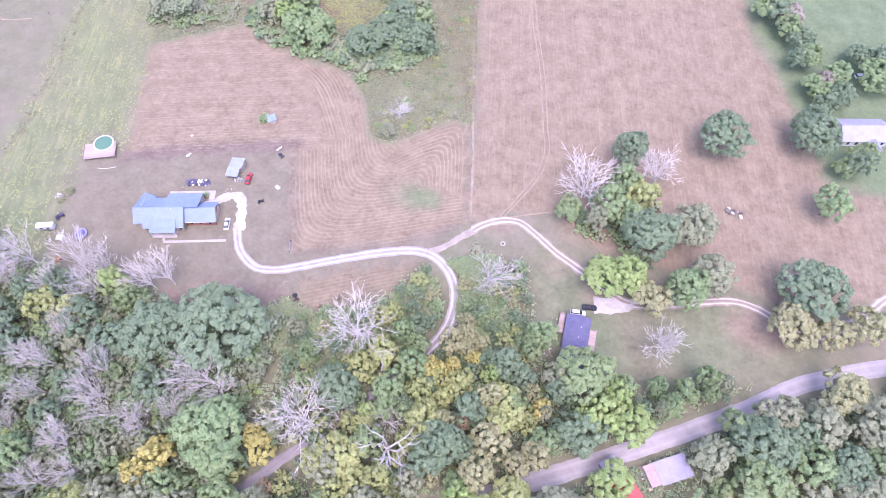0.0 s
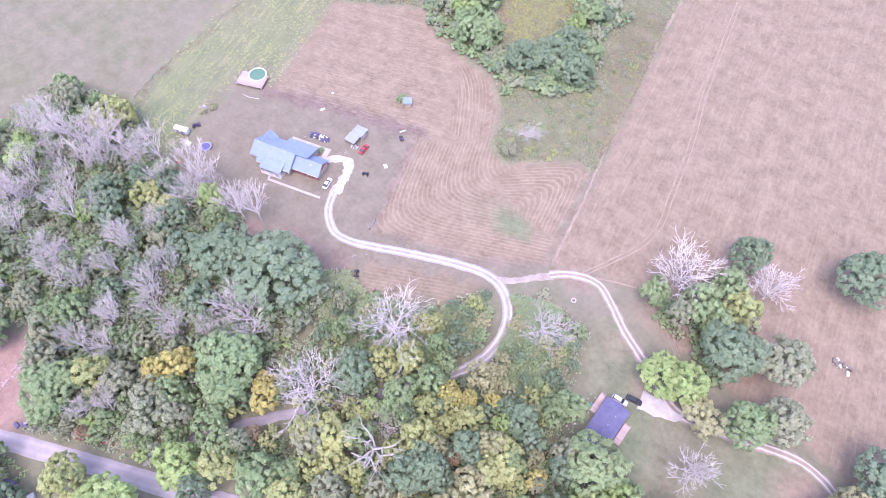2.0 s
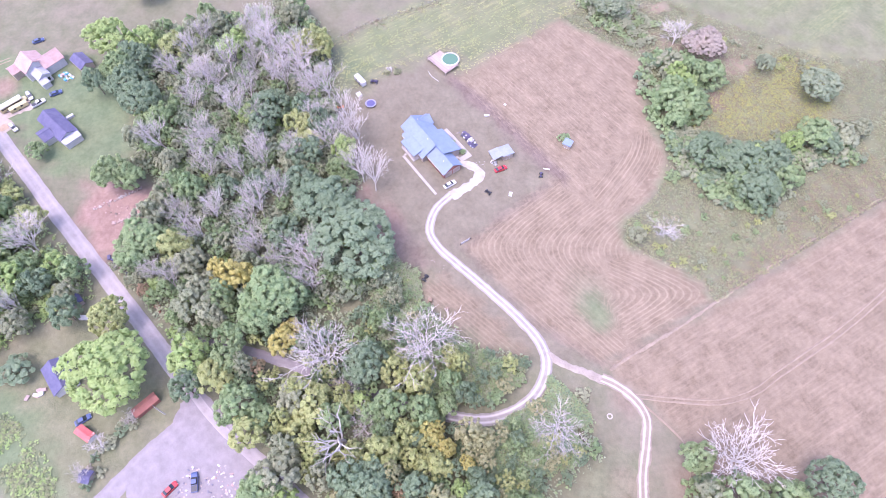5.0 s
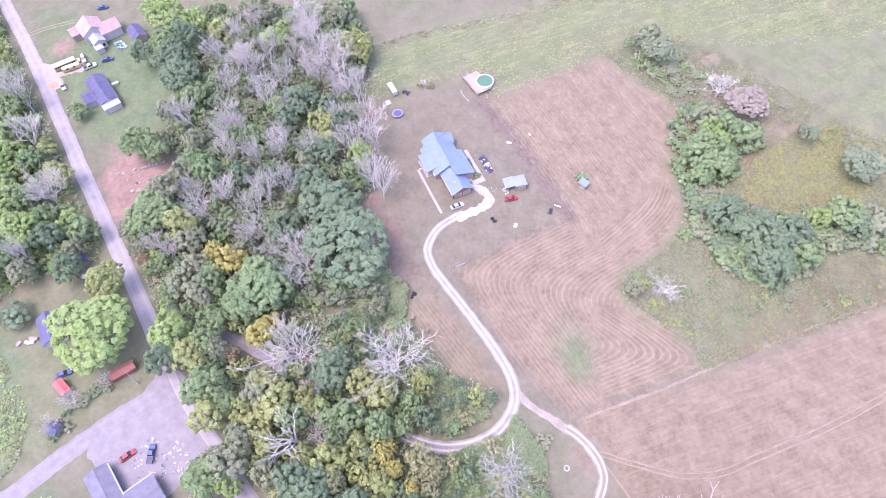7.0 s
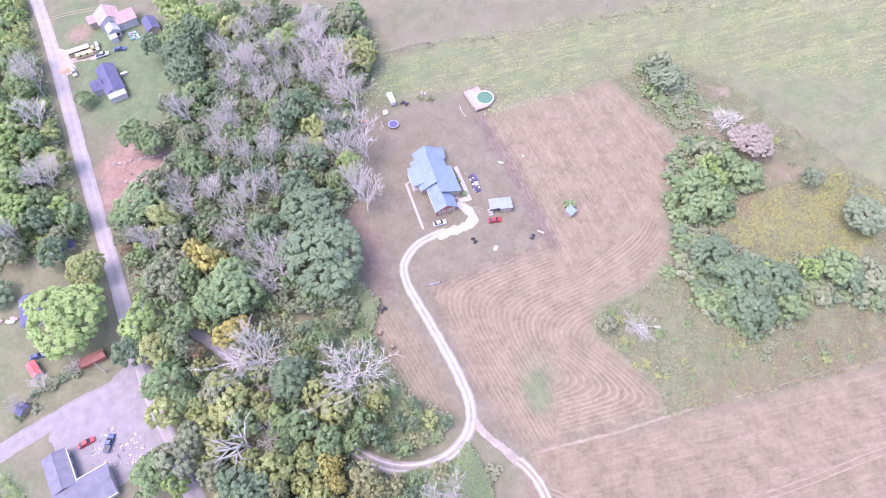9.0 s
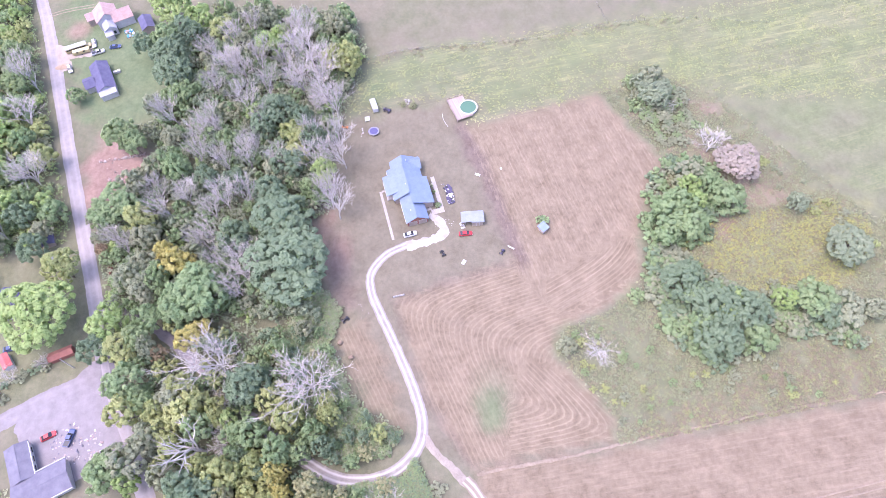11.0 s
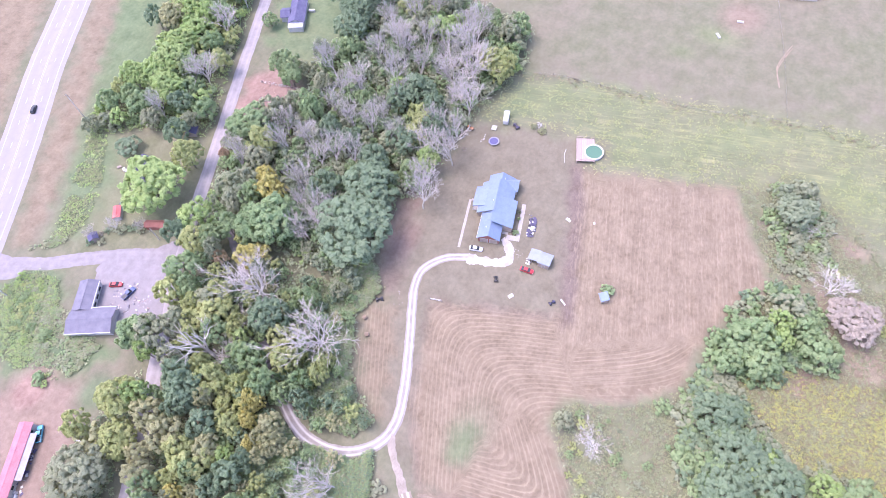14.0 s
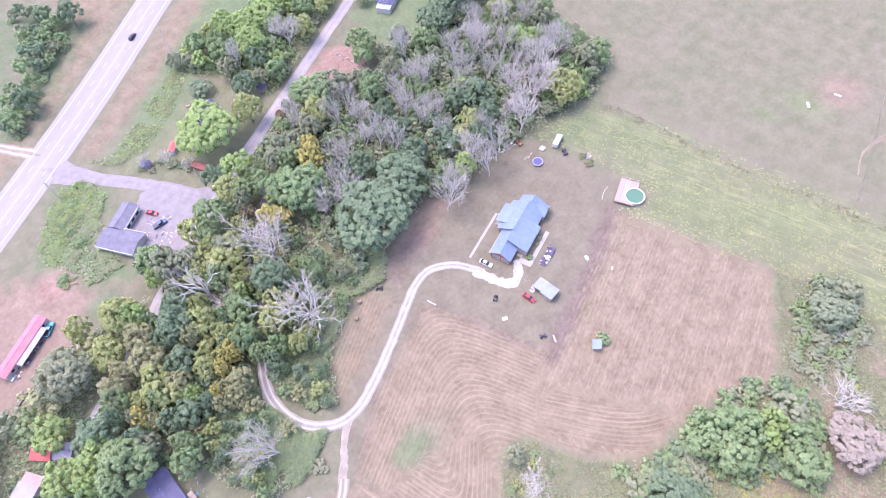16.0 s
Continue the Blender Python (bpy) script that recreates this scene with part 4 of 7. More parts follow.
grove("bright", [(-71, -75, 9.9), (-61, -77, 8.6), (-56, -84, 6.9), (-79, -78, 7.1), (-88, -76, 7.8), (-97, -88, 7.3), (-57, -66, 7.9), (-98, -79, 5.5)], W_ROAD, near=0.2)
grove("green", [(-47, -70, 5.6), (-47, -77, 4.5), (-41, -84, 5.1), (-55, -45, 4.9), (-71, -67, 5.1), (-87, -67, 4.7), (-102, -75, 6), (-130, -84, 7), (-118, -80, 7), (-110, -88, 6)], W_ROAD, near=0.2)
grove("dark", [(-89, -102, 4.7), (-48, -61, 5.5), (-54, -56, 4.9), (-41, -48, 4.8)], W_ROAD, near=0.2)
grove("dark", [(-28, -64, 5.4)], W_ROAD, 0.55)
grove("pale", [(-91, -93, 6.7)], W_ROAD)
grove("olive", [(-43, -63, 4.4), (-34, -81, 3.9), (-29, -85, 3.4), (-49, -48, 3.8)], W_ROAD, 0.3, 0.2)
grove("green", [(-112, -56, 3.6)], W_ROAD, 0.4)
grove("dark", [(-12, -147, 6), (28, -110, 5)], W_ROAD)
grove("dark", [(122, 48, 9), (134, 55, 6), (146, 48, 8)], E_SIDE)
grove("olive", [(110, 42, 6), (128, 58, 6), (140, 58, 6.5), (154, 61, 8), (150, 42, 7)], E_SIDE, near=0.3)
grove("green", [(124, 38, 8), (116, 52, 5), (137, 46, 6.5), (158, 52, 7)], E_SIDE, near=0.3)
grove("pale", [(146, 69, 6.5)], E_SIDE)
bare_grove([(-86, 188, 6.4), (-8, 141, 5.1)], FIELD, near=0.1, tall=0.5)
grove("mauve", [(-78, 196, 8.0)], FIELD, 0.4, 0.1)
grove("sage", [(-110, 171, 7), (-117, 167, 4)], FIELD, 0.4, 0.1)
grove("green", [(-55, 168, 6.5), (-52, 175, 6), (-60, 173, 5.5), (-48, 167, 4.5)], FIELD, 0.25, 0.1)
grove("dark", [(-30, 169, 7.7), (-22, 177, 9.1), (-20, 187, 8.2), (-11, 177, 8.1), (-7, 141, 5.5)], FIELD, 0.3, 0.15)
grove("green", [(-63, 189, 6.2), (-68, 184, 4.6), (-25, 209, 6.2), (-17, 174, 4.3), (-12, 189, 5.0), (-26, 172, 4.0)], FIELD, 0.3, 0.15)
grove("bright", [(-67, 177, 4), (-62, 179, 3.6), (-25, 200, 3.9), (-25, 185, 3.6), (-19, 181, 3.5)], FIELD, 0.25, 0.1)
grove("sage", [(-44, 225, 8.1), (-61, 213, 3.8)], FIELD, 0.35)
grove("olive", [(-73, 179, 5.3), (-22, 219, 5.8), (-9, 131, 3.0), (-22, 227, 3.8), (-17, 187, 2.7), (-120, 171, 4.9)], FIELD, 0.4, 0.1)
grove("dark", [(-14, 177, 6), (-12, 187, 5), (-24, 203, 5), (-20, 212, 4.5)], FIELD, 0.3, 0.4)
grove("green", [(124, 232, 6), (133, 222, 5), (140, 206, 5), (143, 192, 5), (150, 199, 5.5), (166, 203, 9), (158, 160, 5), (152, 155, 4)], E_SIDE, 0.2)
grove("dark", [(129, 229, 6), (138, 216, 5.5), (136, 205, 4), (152, 190, 5), (146, 184, 4.5), (160, 214, 5), (172, 212, 8)], E_SIDE, 0.2)
grove("mauve", [(134, 230, 5.5), (147, 196, 4)], E_SIDE, 0.25)


for x, y, r in ((100.2, 36.2, 9), (87.8, 30.6, 7), (79.4, -9.6, 11), (-22.3, -52.3, 7), (-46.8, -47.2, 4), (-5.6, -29.2, 4), (69.7, 67.4, 8), (-20, -22, 6), (-34, -22, 4)):
    planted.append((x, y, r / 0.45))
LIGHT_ARRAYS = [crown_arrays(60 + k, 4, 18, 32, 0.13, t, (0.14, 0.25)) for k, t in enumerate((1.0, 1.15, 0.95))]


def fill(name, poly, count, sizes, choices, label, seed, near=0.5, arrays=None, low=1.0):
    """The smaller trees or bushes that close the canopy, too many to count: one object. low: how high they are, 1 as trees."""
    rng = random.Random(seed)
    xs, ys = [p[0] for p in poly], [p[1] for p in poly]
    sets, picks, stems, stem_faces = [], [], [], []
    for _ in range(count):
        x, y, r = rng.uniform(min(xs), max(xs)), rng.uniform(min(ys), max(ys)), rng.uniform(*sizes)
        at = np.array([x]), np.array([y])
        if not free(x, y, r, near) or away(*at, poly)[0] < r * 0.6 or away(*at, MUD)[0] > -r or not off_road(x, y, r):
            continue
        planted.append((x, y, r))
        co, tri, tint = rng.choice(arrays or LIGHT_ARRAYS)
        high, a = (3.2 * low + r * 1.1) / 1.6 * rng.uniform(0.8, 1.2), rng.uniform(0, 6.283)
        c, s = math.cos(a), math.sin(a)
        base = high * 0.45 * low
        sets.append((np.stack([x + r * (co[:, 0] * c - co[:, 1] * s), y + r * (co[:, 0] * s + co[:, 1] * c), base + high * co[:, 2]], 1), tri, np.clip(tint + rng.uniform(-0.15, 0.15), 0, 1)))
        picks += [np.full(len(tri), rng.randrange(len(choices)))]
        tube(stems, stem_faces, Vector((x, y, -0.05)), Vector((x, y, base + high * 0.4)), 0.035 * r, 0.015 * r, 5)
    wood = new(name)
    part("crowns", triangles(name, *joined(*sets), [KINDS[kind][0] for kind in choices], np.concatenate(picks)), None, wood)
    part("stems", mesh_of("stems", stems, stem_faces, BARK), None, wood)
    return tagged(wood, label, kind="stuff")


def off_road(x, y, r):
    """Whether a crown leaves the driveway and the lane open to the sky."""
    for line, gap in ((OPEN_DRIVE, 1.5), (OPEN_LANE, 1.5), (OPEN_ROAD, 3.0), (WOOD_DRIVE, 0.9)):
        for (ax, ay), (bx, by) in zip(line, line[1:]):
            dx, dy = bx - ax, by - ay
            t = min(1.0, max(0.0, ((x - ax) * dx + (y - ay) * dy) / (dx * dx + dy * dy)))
            if math.hypot(x - ax - t * dx, y - ay - t * dy) < gap + r * 0.95:
                return False
    return True


OPEN_DRIVE = [(-35, 67), (-20, 72), (-4, 80), (15, 86), (27, 79), (31, 72), (31, 63), (27.5, 56)]
WOOD_DRIVE = [(0, 17), (-8, 6), (-17, -4)]
OPEN_LANE = [(24, 92), (32, 101), (47, 107), (60, 96), (73, 90)]
OPEN_ROAD = [(-180, -96), (-79, -49.5), (-14, -20), (30, 4), (89, 39), (163, 84)]
NORTH_PART = [p for p in WOODS if p[0] < -14]
SOUTH_PART = [(-16, 54), (-2, 60), (11, 69), (19, 82), (27, 72), (40, 90), (50, 90), (54, 80), (60, 62), (79, 56), (99, 60), (122, 66), (134, 72), (52, 18), (20, -2), (4, -8), (-16, -18)]
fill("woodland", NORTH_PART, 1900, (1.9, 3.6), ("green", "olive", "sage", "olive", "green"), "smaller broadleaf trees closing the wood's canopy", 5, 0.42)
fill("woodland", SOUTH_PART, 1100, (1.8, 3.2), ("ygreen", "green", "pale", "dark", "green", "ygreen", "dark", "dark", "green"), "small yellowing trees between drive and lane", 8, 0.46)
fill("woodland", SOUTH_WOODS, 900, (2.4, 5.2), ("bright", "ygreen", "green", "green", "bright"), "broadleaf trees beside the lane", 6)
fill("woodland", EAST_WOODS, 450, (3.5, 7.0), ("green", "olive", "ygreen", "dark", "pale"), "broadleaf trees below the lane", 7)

# bushes under and between the trees, and the brush round the weeds
BUSH_ARRAYS = [crown_arrays(80 + k, 4, 11, 34, 0.17, t, (0.18, 0.32)) for k, t in enumerate((0.8, 1.0, 0.9))]
fill("thicket", NORTH_PART, 700, (1.8, 3.4), ("green", "olive", "green", "bright"), "green bushes under the bare trees", 21, 0.3, BUSH_ARRAYS, 0.3)
fill("thicket", [(-46, 46), (-30, 52), (-20, 58), (-8, 56), (4, 62), (15, 72), (20, 80), (25, 76), (26, 62), (10, 50), (-8, 44), (-26, 42)], 520, (0.9, 2.2), ("green", "olive", "green", "bright", "dark"), "tangled bushes at the wood's sunny edge", 38, 0.36, BUSH_ARRAYS, 0.15)
fill("thicket", [(33, 74), (32, 64), (30, 57), (40, 53), (52, 58), (55, 64), (49, 74), (47, 84), (40, 90), (34, 86)], 420, (0.9, 2.0), ("green", "green", "olive", "green"), "dense green scrub inside the drive's bend", 35, 0.42, BUSH_ARRAYS, 0.12)
fill("thicket", SOUTH_PART, 350, (1.5, 2.8), ("green", "dark", "green"), "green bushes between the small trees", 22, 0.3, BUSH_ARRAYS, 0.3)
fill("thicket", [(-84, 172), (-74, 164), (-60, 160), (-46, 160), (-44, 176), (-54, 188), (-60, 198), (-74, 194), (-84, 184)], 300, (1.6, 3.4), ("green", "olive", "dark", "green"), "brush round the trees at the field's edge", 36, 0.3, BUSH_ARRAYS, 0.2)
fill("thicket", [(-124, 160), (-100, 164), (-96, 176), (-108, 186), (-122, 180)], 130, (1.4, 3.0), ("olive", "green", "sage"), "grey-green brush round the fallen tree", 37, 0.3, BUSH_ARRAYS, 0.15)
fill("thicket", [(57, 108), (62, 118), (72, 130), (78, 142), (86, 132), (100, 118), (100, 106), (88, 98), (74, 104)], 220, (1.4, 3.2), ("green", "dark", "olive", "green"), "brush under the trees by the field track", 39, 0.26, BUSH_ARRAYS, 0.2)
BRUSH = [(-46, 161), (-36, 158), (-28, 158), (-12, 163), (-2, 176), (-4, 190), (-18, 193), (-30, 190), (-40, 176), (-50, 168)]
fill("thicket", BRUSH, 500, (1.8, 4.0), ("green", "dark", "olive", "green", "olive"), "dense dark brush among the weeds", 23, 0.3, BUSH_ARRAYS, 0.15)
fill("thicket", [(-28, 194), (-34, 200), (-26, 222), (-10, 226), (-12, 204), (-20, 192)], 200, (1.8, 3.6), ("olive", "green", "olive", "dark"), "dark brush and saplings among the weeds", 24, 0.3, BUSH_ARRAYS, 0.15)
fill("thicket", [(-118, 156), (-124, 172), (-116, 186), (-100, 190), (-88, 182), (-74, 166), (-84, 174), (-100, 164)], 200, (1.3, 2.6), ("olive", "green", "olive"), "olive brush round the fallen tree", 25, 0.35, BUSH_ARRAYS, 0.12)
fill("thicket", [(-102, 192), (-84, 208), (-62, 232), (-46, 244), (-40, 236), (-60, 218), (-82, 196), (-96, 186)], 160, (1.0, 2.2), ("olive", "ygreen", "olive"), "low olive bushes along the meadow's edge", 26, 0.4, BUSH_ARRAYS, 0.1)
fill("thicket", [(-22, 146), (-14, 130), (0, 134), (16, 146), (14, 165), (2, 226), (-10, 200), (-6, 170)], 120, (0.7, 1.7), ("olive", "green", "ygreen"), "scattered low bushes in the weeds", 27, 0.5, BUSH_ARRAYS, 0.1)
fill("thicket", SOUTH_WOODS, 700, (1.6, 3.2), ("green", "bright", "olive"), "green bushes below the lane's trees", 28, 0.3, BUSH_ARRAYS, 0.25)
fill("thicket", [(30, -62), (36, -44), (50, -28), (64, -10), (78, 4), (70, -6), (58, -24), (50, -48), (38, -66)], 90, (0.9, 2.0), ("green", "bright", "ygreen"), "green scrub behind the derelict shop", 29, 0.4, BUSH_ARRAYS, 0.1)
HEDGE = [(-18, -146), (-8, -138), (4, -127), (16, -122), (24, -108), (38, -99), (48, -106), (34, -122), (24, -134), (12, -150), (10, -178), (-4, -172)]
fill("woodland", HEDGE, 300, (2.6, 4.6), ("green", "dark", "olive", "green"), "hedge trees beyond the highway", 30, 0.4)
fill("thicket", HEDGE, 200, (1.4, 2.6), ("green", "dark", "green"), "bushes of the hedge beyond the highway", 31, 0.35, BUSH_ARRAYS, 0.15)
fill("thicket", [(32, -60), (41, -63), (51, -48), (50, -40), (38, -44), (30, -50)], 90, (0.8, 1.9), ("bright", "ygreen", "bright", "green"), "tall green weeds behind the derelict shop", 32, 0.4, BUSH_ARRAYS, 0.08)
fill("thicket", [(14, -52), (2, -46), (-6, -36), (-4, -29), (4, -36), (14, -46)], 60, (1.0, 2.2), ("mauve", "olive", "dark"), "greyish bushes beside the narrow red shed", 33, 0.4, BUSH_ARRAYS, 0.1)
bare_grove([(3, -42, 3.4), (8, -48, 2.8), (-3, -33, 2.6)], W_ROAD, tall=0.45, near=0.2)

# ---------------------------------------------------------------- buildings
def sheet_metal(name, a, b, pitch=0.45, rough=0.6, metal=0.0):
    """Painted ribbed sheet, a little faded and streaked."""
    m, nt, bs = shader(name)
    tex = nt.nodes.new("ShaderNodeTexCoord").outputs["Object"]
    n1, n2 = noise_of(nt, 0.5), noise_of(nt, 4.0)
    f = calc(nt, "ADD", calc(nt, "MULTIPLY", n1, 0.6), calc(nt, "MULTIPLY", n2, 0.4))
    nt.links.new(ramp(nt, f, a, b), bs.inputs["Base Color"])
    bs.inputs["Roughness"].default_value, bs.inputs["Metallic"].default_value = rough, metal
    w = nt.nodes.new("ShaderNodeTexWave")
    w.inputs["Scale"].default_value, w.inputs["Distortion"].default_value = 0.31416 / pitch * 2, 0.0
    nt.links.new(tex, w.inputs["Vector"])
    bumped(nt, bs, w.outputs["Fac"], 0.4, 0.03)
    return m


BLUE_METAL = sheet_metal("blue_metal_roof", (0.138, 0.186, 0.27), (0.18, 0.232, 0.325))
PALE_METAL = sheet_metal("pale_blue_metal_roof", (0.19, 0.213, 0.262), (0.25, 0.275, 0.325))
WHITE_METAL = sheet_metal("white_metal_roof", (0.27, 0.275, 0.325), (0.38, 0.385, 0.44))
RED_METAL = sheet_metal("red_metal_roof", (0.34, 0.06, 0.06), (0.46, 0.12, 0.11))
PINK_METAL = sheet_metal("faded_red_roof", (0.30, 0.10, 0.125), (0.40, 0.165, 0.195))
PALE_LILAC = sheet_metal("pale_lilac_roof", (0.215, 0.213, 0.258), (0.285, 0.282, 0.33))
LILAC_METAL = sheet_metal("lilac_grey_roof", (0.23, 0.215, 0.265), (0.32, 0.30, 0.35))
SHINGLE_GREY = plain("grey_shingles", (0.115, 0.11, 0.14), (0.175, 0.168, 0.20), 3.0, 0.9, 0, 0.5)
SHINGLE_PURPLE = plain("slate_blue_shingles", (0.07, 0.068, 0.125), (0.12, 0.115, 0.185), 3.0, 0.9, 0, 0.5)
SHINGLE_ROSE = plain("rose_shingles", (0.30, 0.195, 0.18), (0.42, 0.305, 0.28), 3.0, 0.9, 0, 0.5)
SIDING_WHITE = plain("white_siding", (0.38, 0.37, 0.36), (0.53, 0.52, 0.505), 3.0, 0.6)
SIDING_TAN = plain("tan_siding", (0.28, 0.225, 0.185), (0.38, 0.315, 0.26), 3.0, 0.7)
BRICK_RED = plain("red_wall", (0.22, 0.08, 0.06), (0.32, 0.135, 0.10), 3.0, 0.85, 0, 0.3)
SLAB = plain("pale_concrete", (0.26, 0.238, 0.22), (0.40, 0.372, 0.347), 2.0, 0.9, 0, 0.3)
DECK_WOOD = varied("weathered_deck", (0.28, 0.21, 0.18), (0.42, 0.335, 0.30), 0.8)
PANE = plain("dark_glass", (0.02, 0.025, 0.03), (0.05, 0.055, 0.06), 1.0, 0.12)
TYRE = plain("tyre_rubber", (0.015, 0.015, 0.016), (0.04, 0.04, 0.04), 4.0, 0.85)
CHROME = plain("dull_metal", (0.45, 0.45, 0.46), (0.62, 0.62, 0.63), 4.0, 0.35, 0.8)


def box(bm, x0, x1, y0, y1, z0, z1, bevel=0.0):
    vs = [bm.verts.new((x, y, z)) for z in (z0, z1) for y in (y0, y1) for x in (x0, x1)]
    fs = [bm.faces.new([vs[i] for i in f]) for f in ((0, 2, 3, 1), (4, 5, 7, 6), (0, 1, 5, 4), (2, 6, 7, 3), (0, 4, 6, 2), (1, 3, 7, 5))]
    if bevel:
        es = list({e for f in fs for e in f.edges})
        bmesh.ops.bevel(bm, geom=es, offset=bevel, segments=2, affect="EDGES", profile=0.5)
    return bm


def thing(name, x, y, angle, label, category, group="", z=0.0):
    ob = new(name)
    ob.matrix_basis = pose(x, y, z, 0, 0, angle)
    return tagged(ob, label, category, group)


def slope(bm, pts, thick=0.16):
    """A roof plane with thickness, from its outline."""
    top = [bm.verts.new(p) for p in pts]
    low = [bm.verts.new((p[0], p[1], p[2] - thick)) for p in pts]
    bm.faces.new(top)
    bm.faces.new(low[::-1])
    for i in range(len(pts)):
        j = (i + 1) % len(pts)
        bm.faces.new((top[i], low[i], low[j], top[j]))


def block(parent, u0, u1, v0, v1, eave, ridge, along, wall, roof, over=0.45, cap=True):
    """A walled block with a gable roof (ridge along u or v) or a single slope (rising to +u, -u, +v or -v)."""
    w = bmesh.new()
    box(w, u0, u1, v0, v1, -0.05, eave)
    a, b, c, d = u0 - over, u1 + over, v0 - over, v1 + over
    r = bmesh.new()
    um, vm = (u0 + u1) / 2, (v0 + v1) / 2
    drop = (ridge - eave) * over / (max(0.1, (v1 - v0) / 2 if along == "u" else (u1 - u0) / 2)) if along in "uv" else 0.05
    e = eave - drop + 0.1
    if along == "u":
        for x in (u0, u1):
            w.faces.new([w.verts.new(p) for p in ((x, v0, eave), (x, v1, eave), (x, vm, ridge - 0.05))])
        slope(r, [(a, c, e), (b, c, e), (b, vm, ridge + 0.1), (a, vm, ridge + 0.1)])
        slope(r, [(a, vm, ridge + 0.1), (b, vm, ridge + 0.1), (b, d, e), (a, d, e)])
        if cap:
            box(r, a, b, vm - 0.15, vm + 0.15, ridge + 0.06, ridge + 0.15)
    elif along == "v":
        for y in (v0, v1):
            w.faces.new([w.verts.new(p) for p in ((u0, y, eave), (u1, y, eave), (um, y, ridge - 0.05))])
        slope(r, [(a, c, e), (um, c, ridge + 0.1), (um, d, ridge + 0.1), (a, d, e)])
        slope(r, [(um, c, ridge + 0.1), (b, c, e), (b, d, e), (um, d, ridge + 0.1)])
        if cap:
            box(r, um - 0.15, um + 0.15, c, d, ridge + 0.06, ridge + 0.15)
    else:
        lo, hi = eave + 0.1, ridge + 0.1
        z = {"+u": (lo, hi, hi, lo), "-u": (hi, lo, lo, hi), "+v": (lo, lo, hi, hi), "-v": (hi, hi, lo, lo)}[along]
        slope(r, [(a, c, z[0]), (b, c, z[1]), (b, d, z[2]), (a, d, z[3])])
    bmesh.ops.recalc_face_normals(w, faces=w.faces)
    bmesh.ops.recalc_face_normals(r, faces=r.faces)
    wall_ob = part("wall", w, wall, parent)
    part("roof", r, roof, parent)
    return wall_ob


def opening(parent, side, at, base, wide, high, edge, kind="window", frame_mat=None):
    """A framed window or door standing proud of a wall. side: the axis that it faces (+u, -u, +v or -v); edge: the wall's place on it."""
    bm, pane = bmesh.new(), bmesh.new()
    s = 1 if side[0] == "+" else -1
    for b, grow, o0, o1 in ((bm, 0.1, 0.0, 0.06), (pane, 0.0, 0.05, 0.075)):
        lo, hi = sorted((edge + s * o0, edge + s * o1))
        p = (at - wide / 2 - grow, at + wide / 2 + grow)
        z = (base - grow, base + high + grow)
        if side[1] == "v":
            box(b, p[0], p[1], lo, hi, z[0], z[1])
        else:
            box(b, lo, hi, p[0], p[1], z[0], z[1])
    f = part(kind, bm, frame_mat or SIDING_WHITE, parent, "white framed " + kind)
    part("pane" if kind == "window" else "leaf", pane, PANE if kind == "window" else SIDING_TAN, f)
    return f


def post(parent, u, v, z0, z1, wide=0.16, material=None, name="post"):
    bm = bmesh.new()
    box(bm, u - wide / 2, u + wide / 2, v - wide / 2, v + wide / 2, z0, z1)
    return part(name, bm, material or SIDING_WHITE, parent)


# the farm's main house
home = thing("house", -68.4, 68.5, 16.25, "large one-storey house with faceted blue metal roof", "house")
block(home, -6.0, 6.6, 4.2, 15.4, 3.0, 6.1, "u", SIDING_TAN, BLUE_METAL)
block(home, -9.5, -6.1, 6.0, 14.6, 3.0, 5.6, "u", SIDING_TAN, BLUE_METAL)
block(home, -9.4, -4.8, 9.8, 16.2, 2.9, 4.9, "v", SIDING_TAN, BLUE_METAL)
block(home, 0.4, 11.2, 10.0, 16.9, 3.0, 6.0, "-v", SIDING_TAN, BLUE_METAL)
block(home, 7.0, 16.9, 6.2, 13.4, 2.9, 5.2, "u", BRICK_RED, BLUE_METAL)
porch = bmesh.new()
slope(porch, [(-3.9, 1.7, 3.0), (4.5, 1.7, 3.0), (4.5, 6.2, 4.25), (-3.9, 6.2, 4.25)])
bmesh.ops.recalc_face_normals(porch, faces=porch.faces)
part("porch_roof", porch, BLUE_METAL, home)
for u in (-3.6, -0.9, 1.5, 4.2):
    post(home, u, 2.0, 0.0, 3.0)
bm = bmesh.new()
box(bm, -3.8, 4.4, 1.6, 4.2, -0.05, 0.25, 0.03)
part("porch_floor", bm, SLAB, home)
for at, wide in ((-5.0, 1.2), (-2.4, 1.4), (2.9, 1.4), (5.6, 1.0)):
    opening(home, "-v", at, 0.9, wide, 1.3, 4.2)
opening(home, "-v", 0.3, 0.25, 1.0, 2.05, 4.2, "door")
for at in (9.0, 12.0, 15.0):
    opening(home, "-v", at, 0.9, 1.2, 1.2, 6.2)
opening(home, "+u", 8.2, 0.05, 2.6, 2.2, 16.9, "door")
opening(home, "+u", 11.6, 0.05, 2.6, 2.2, 16.9, "door")
for at in (2.5, 5.5, 9.0):
    opening(home, "+v", at, 0.9, 1.4, 1.2, 16.9)
for u, v, z in ((3.0, 9.0, 6.0), (13.5, 8.4, 4.7), (-7.5, 11.5, 5.3)):
    bm = bmesh.new()
    bmesh.ops.create_cone(bm, cap_ends=True, segments=10, radius1=0.12, radius2=0.12, depth=0.9, matrix=Matrix.Translation((u, v, z)))
    part("vent_pipe", bm, CHROME, home)
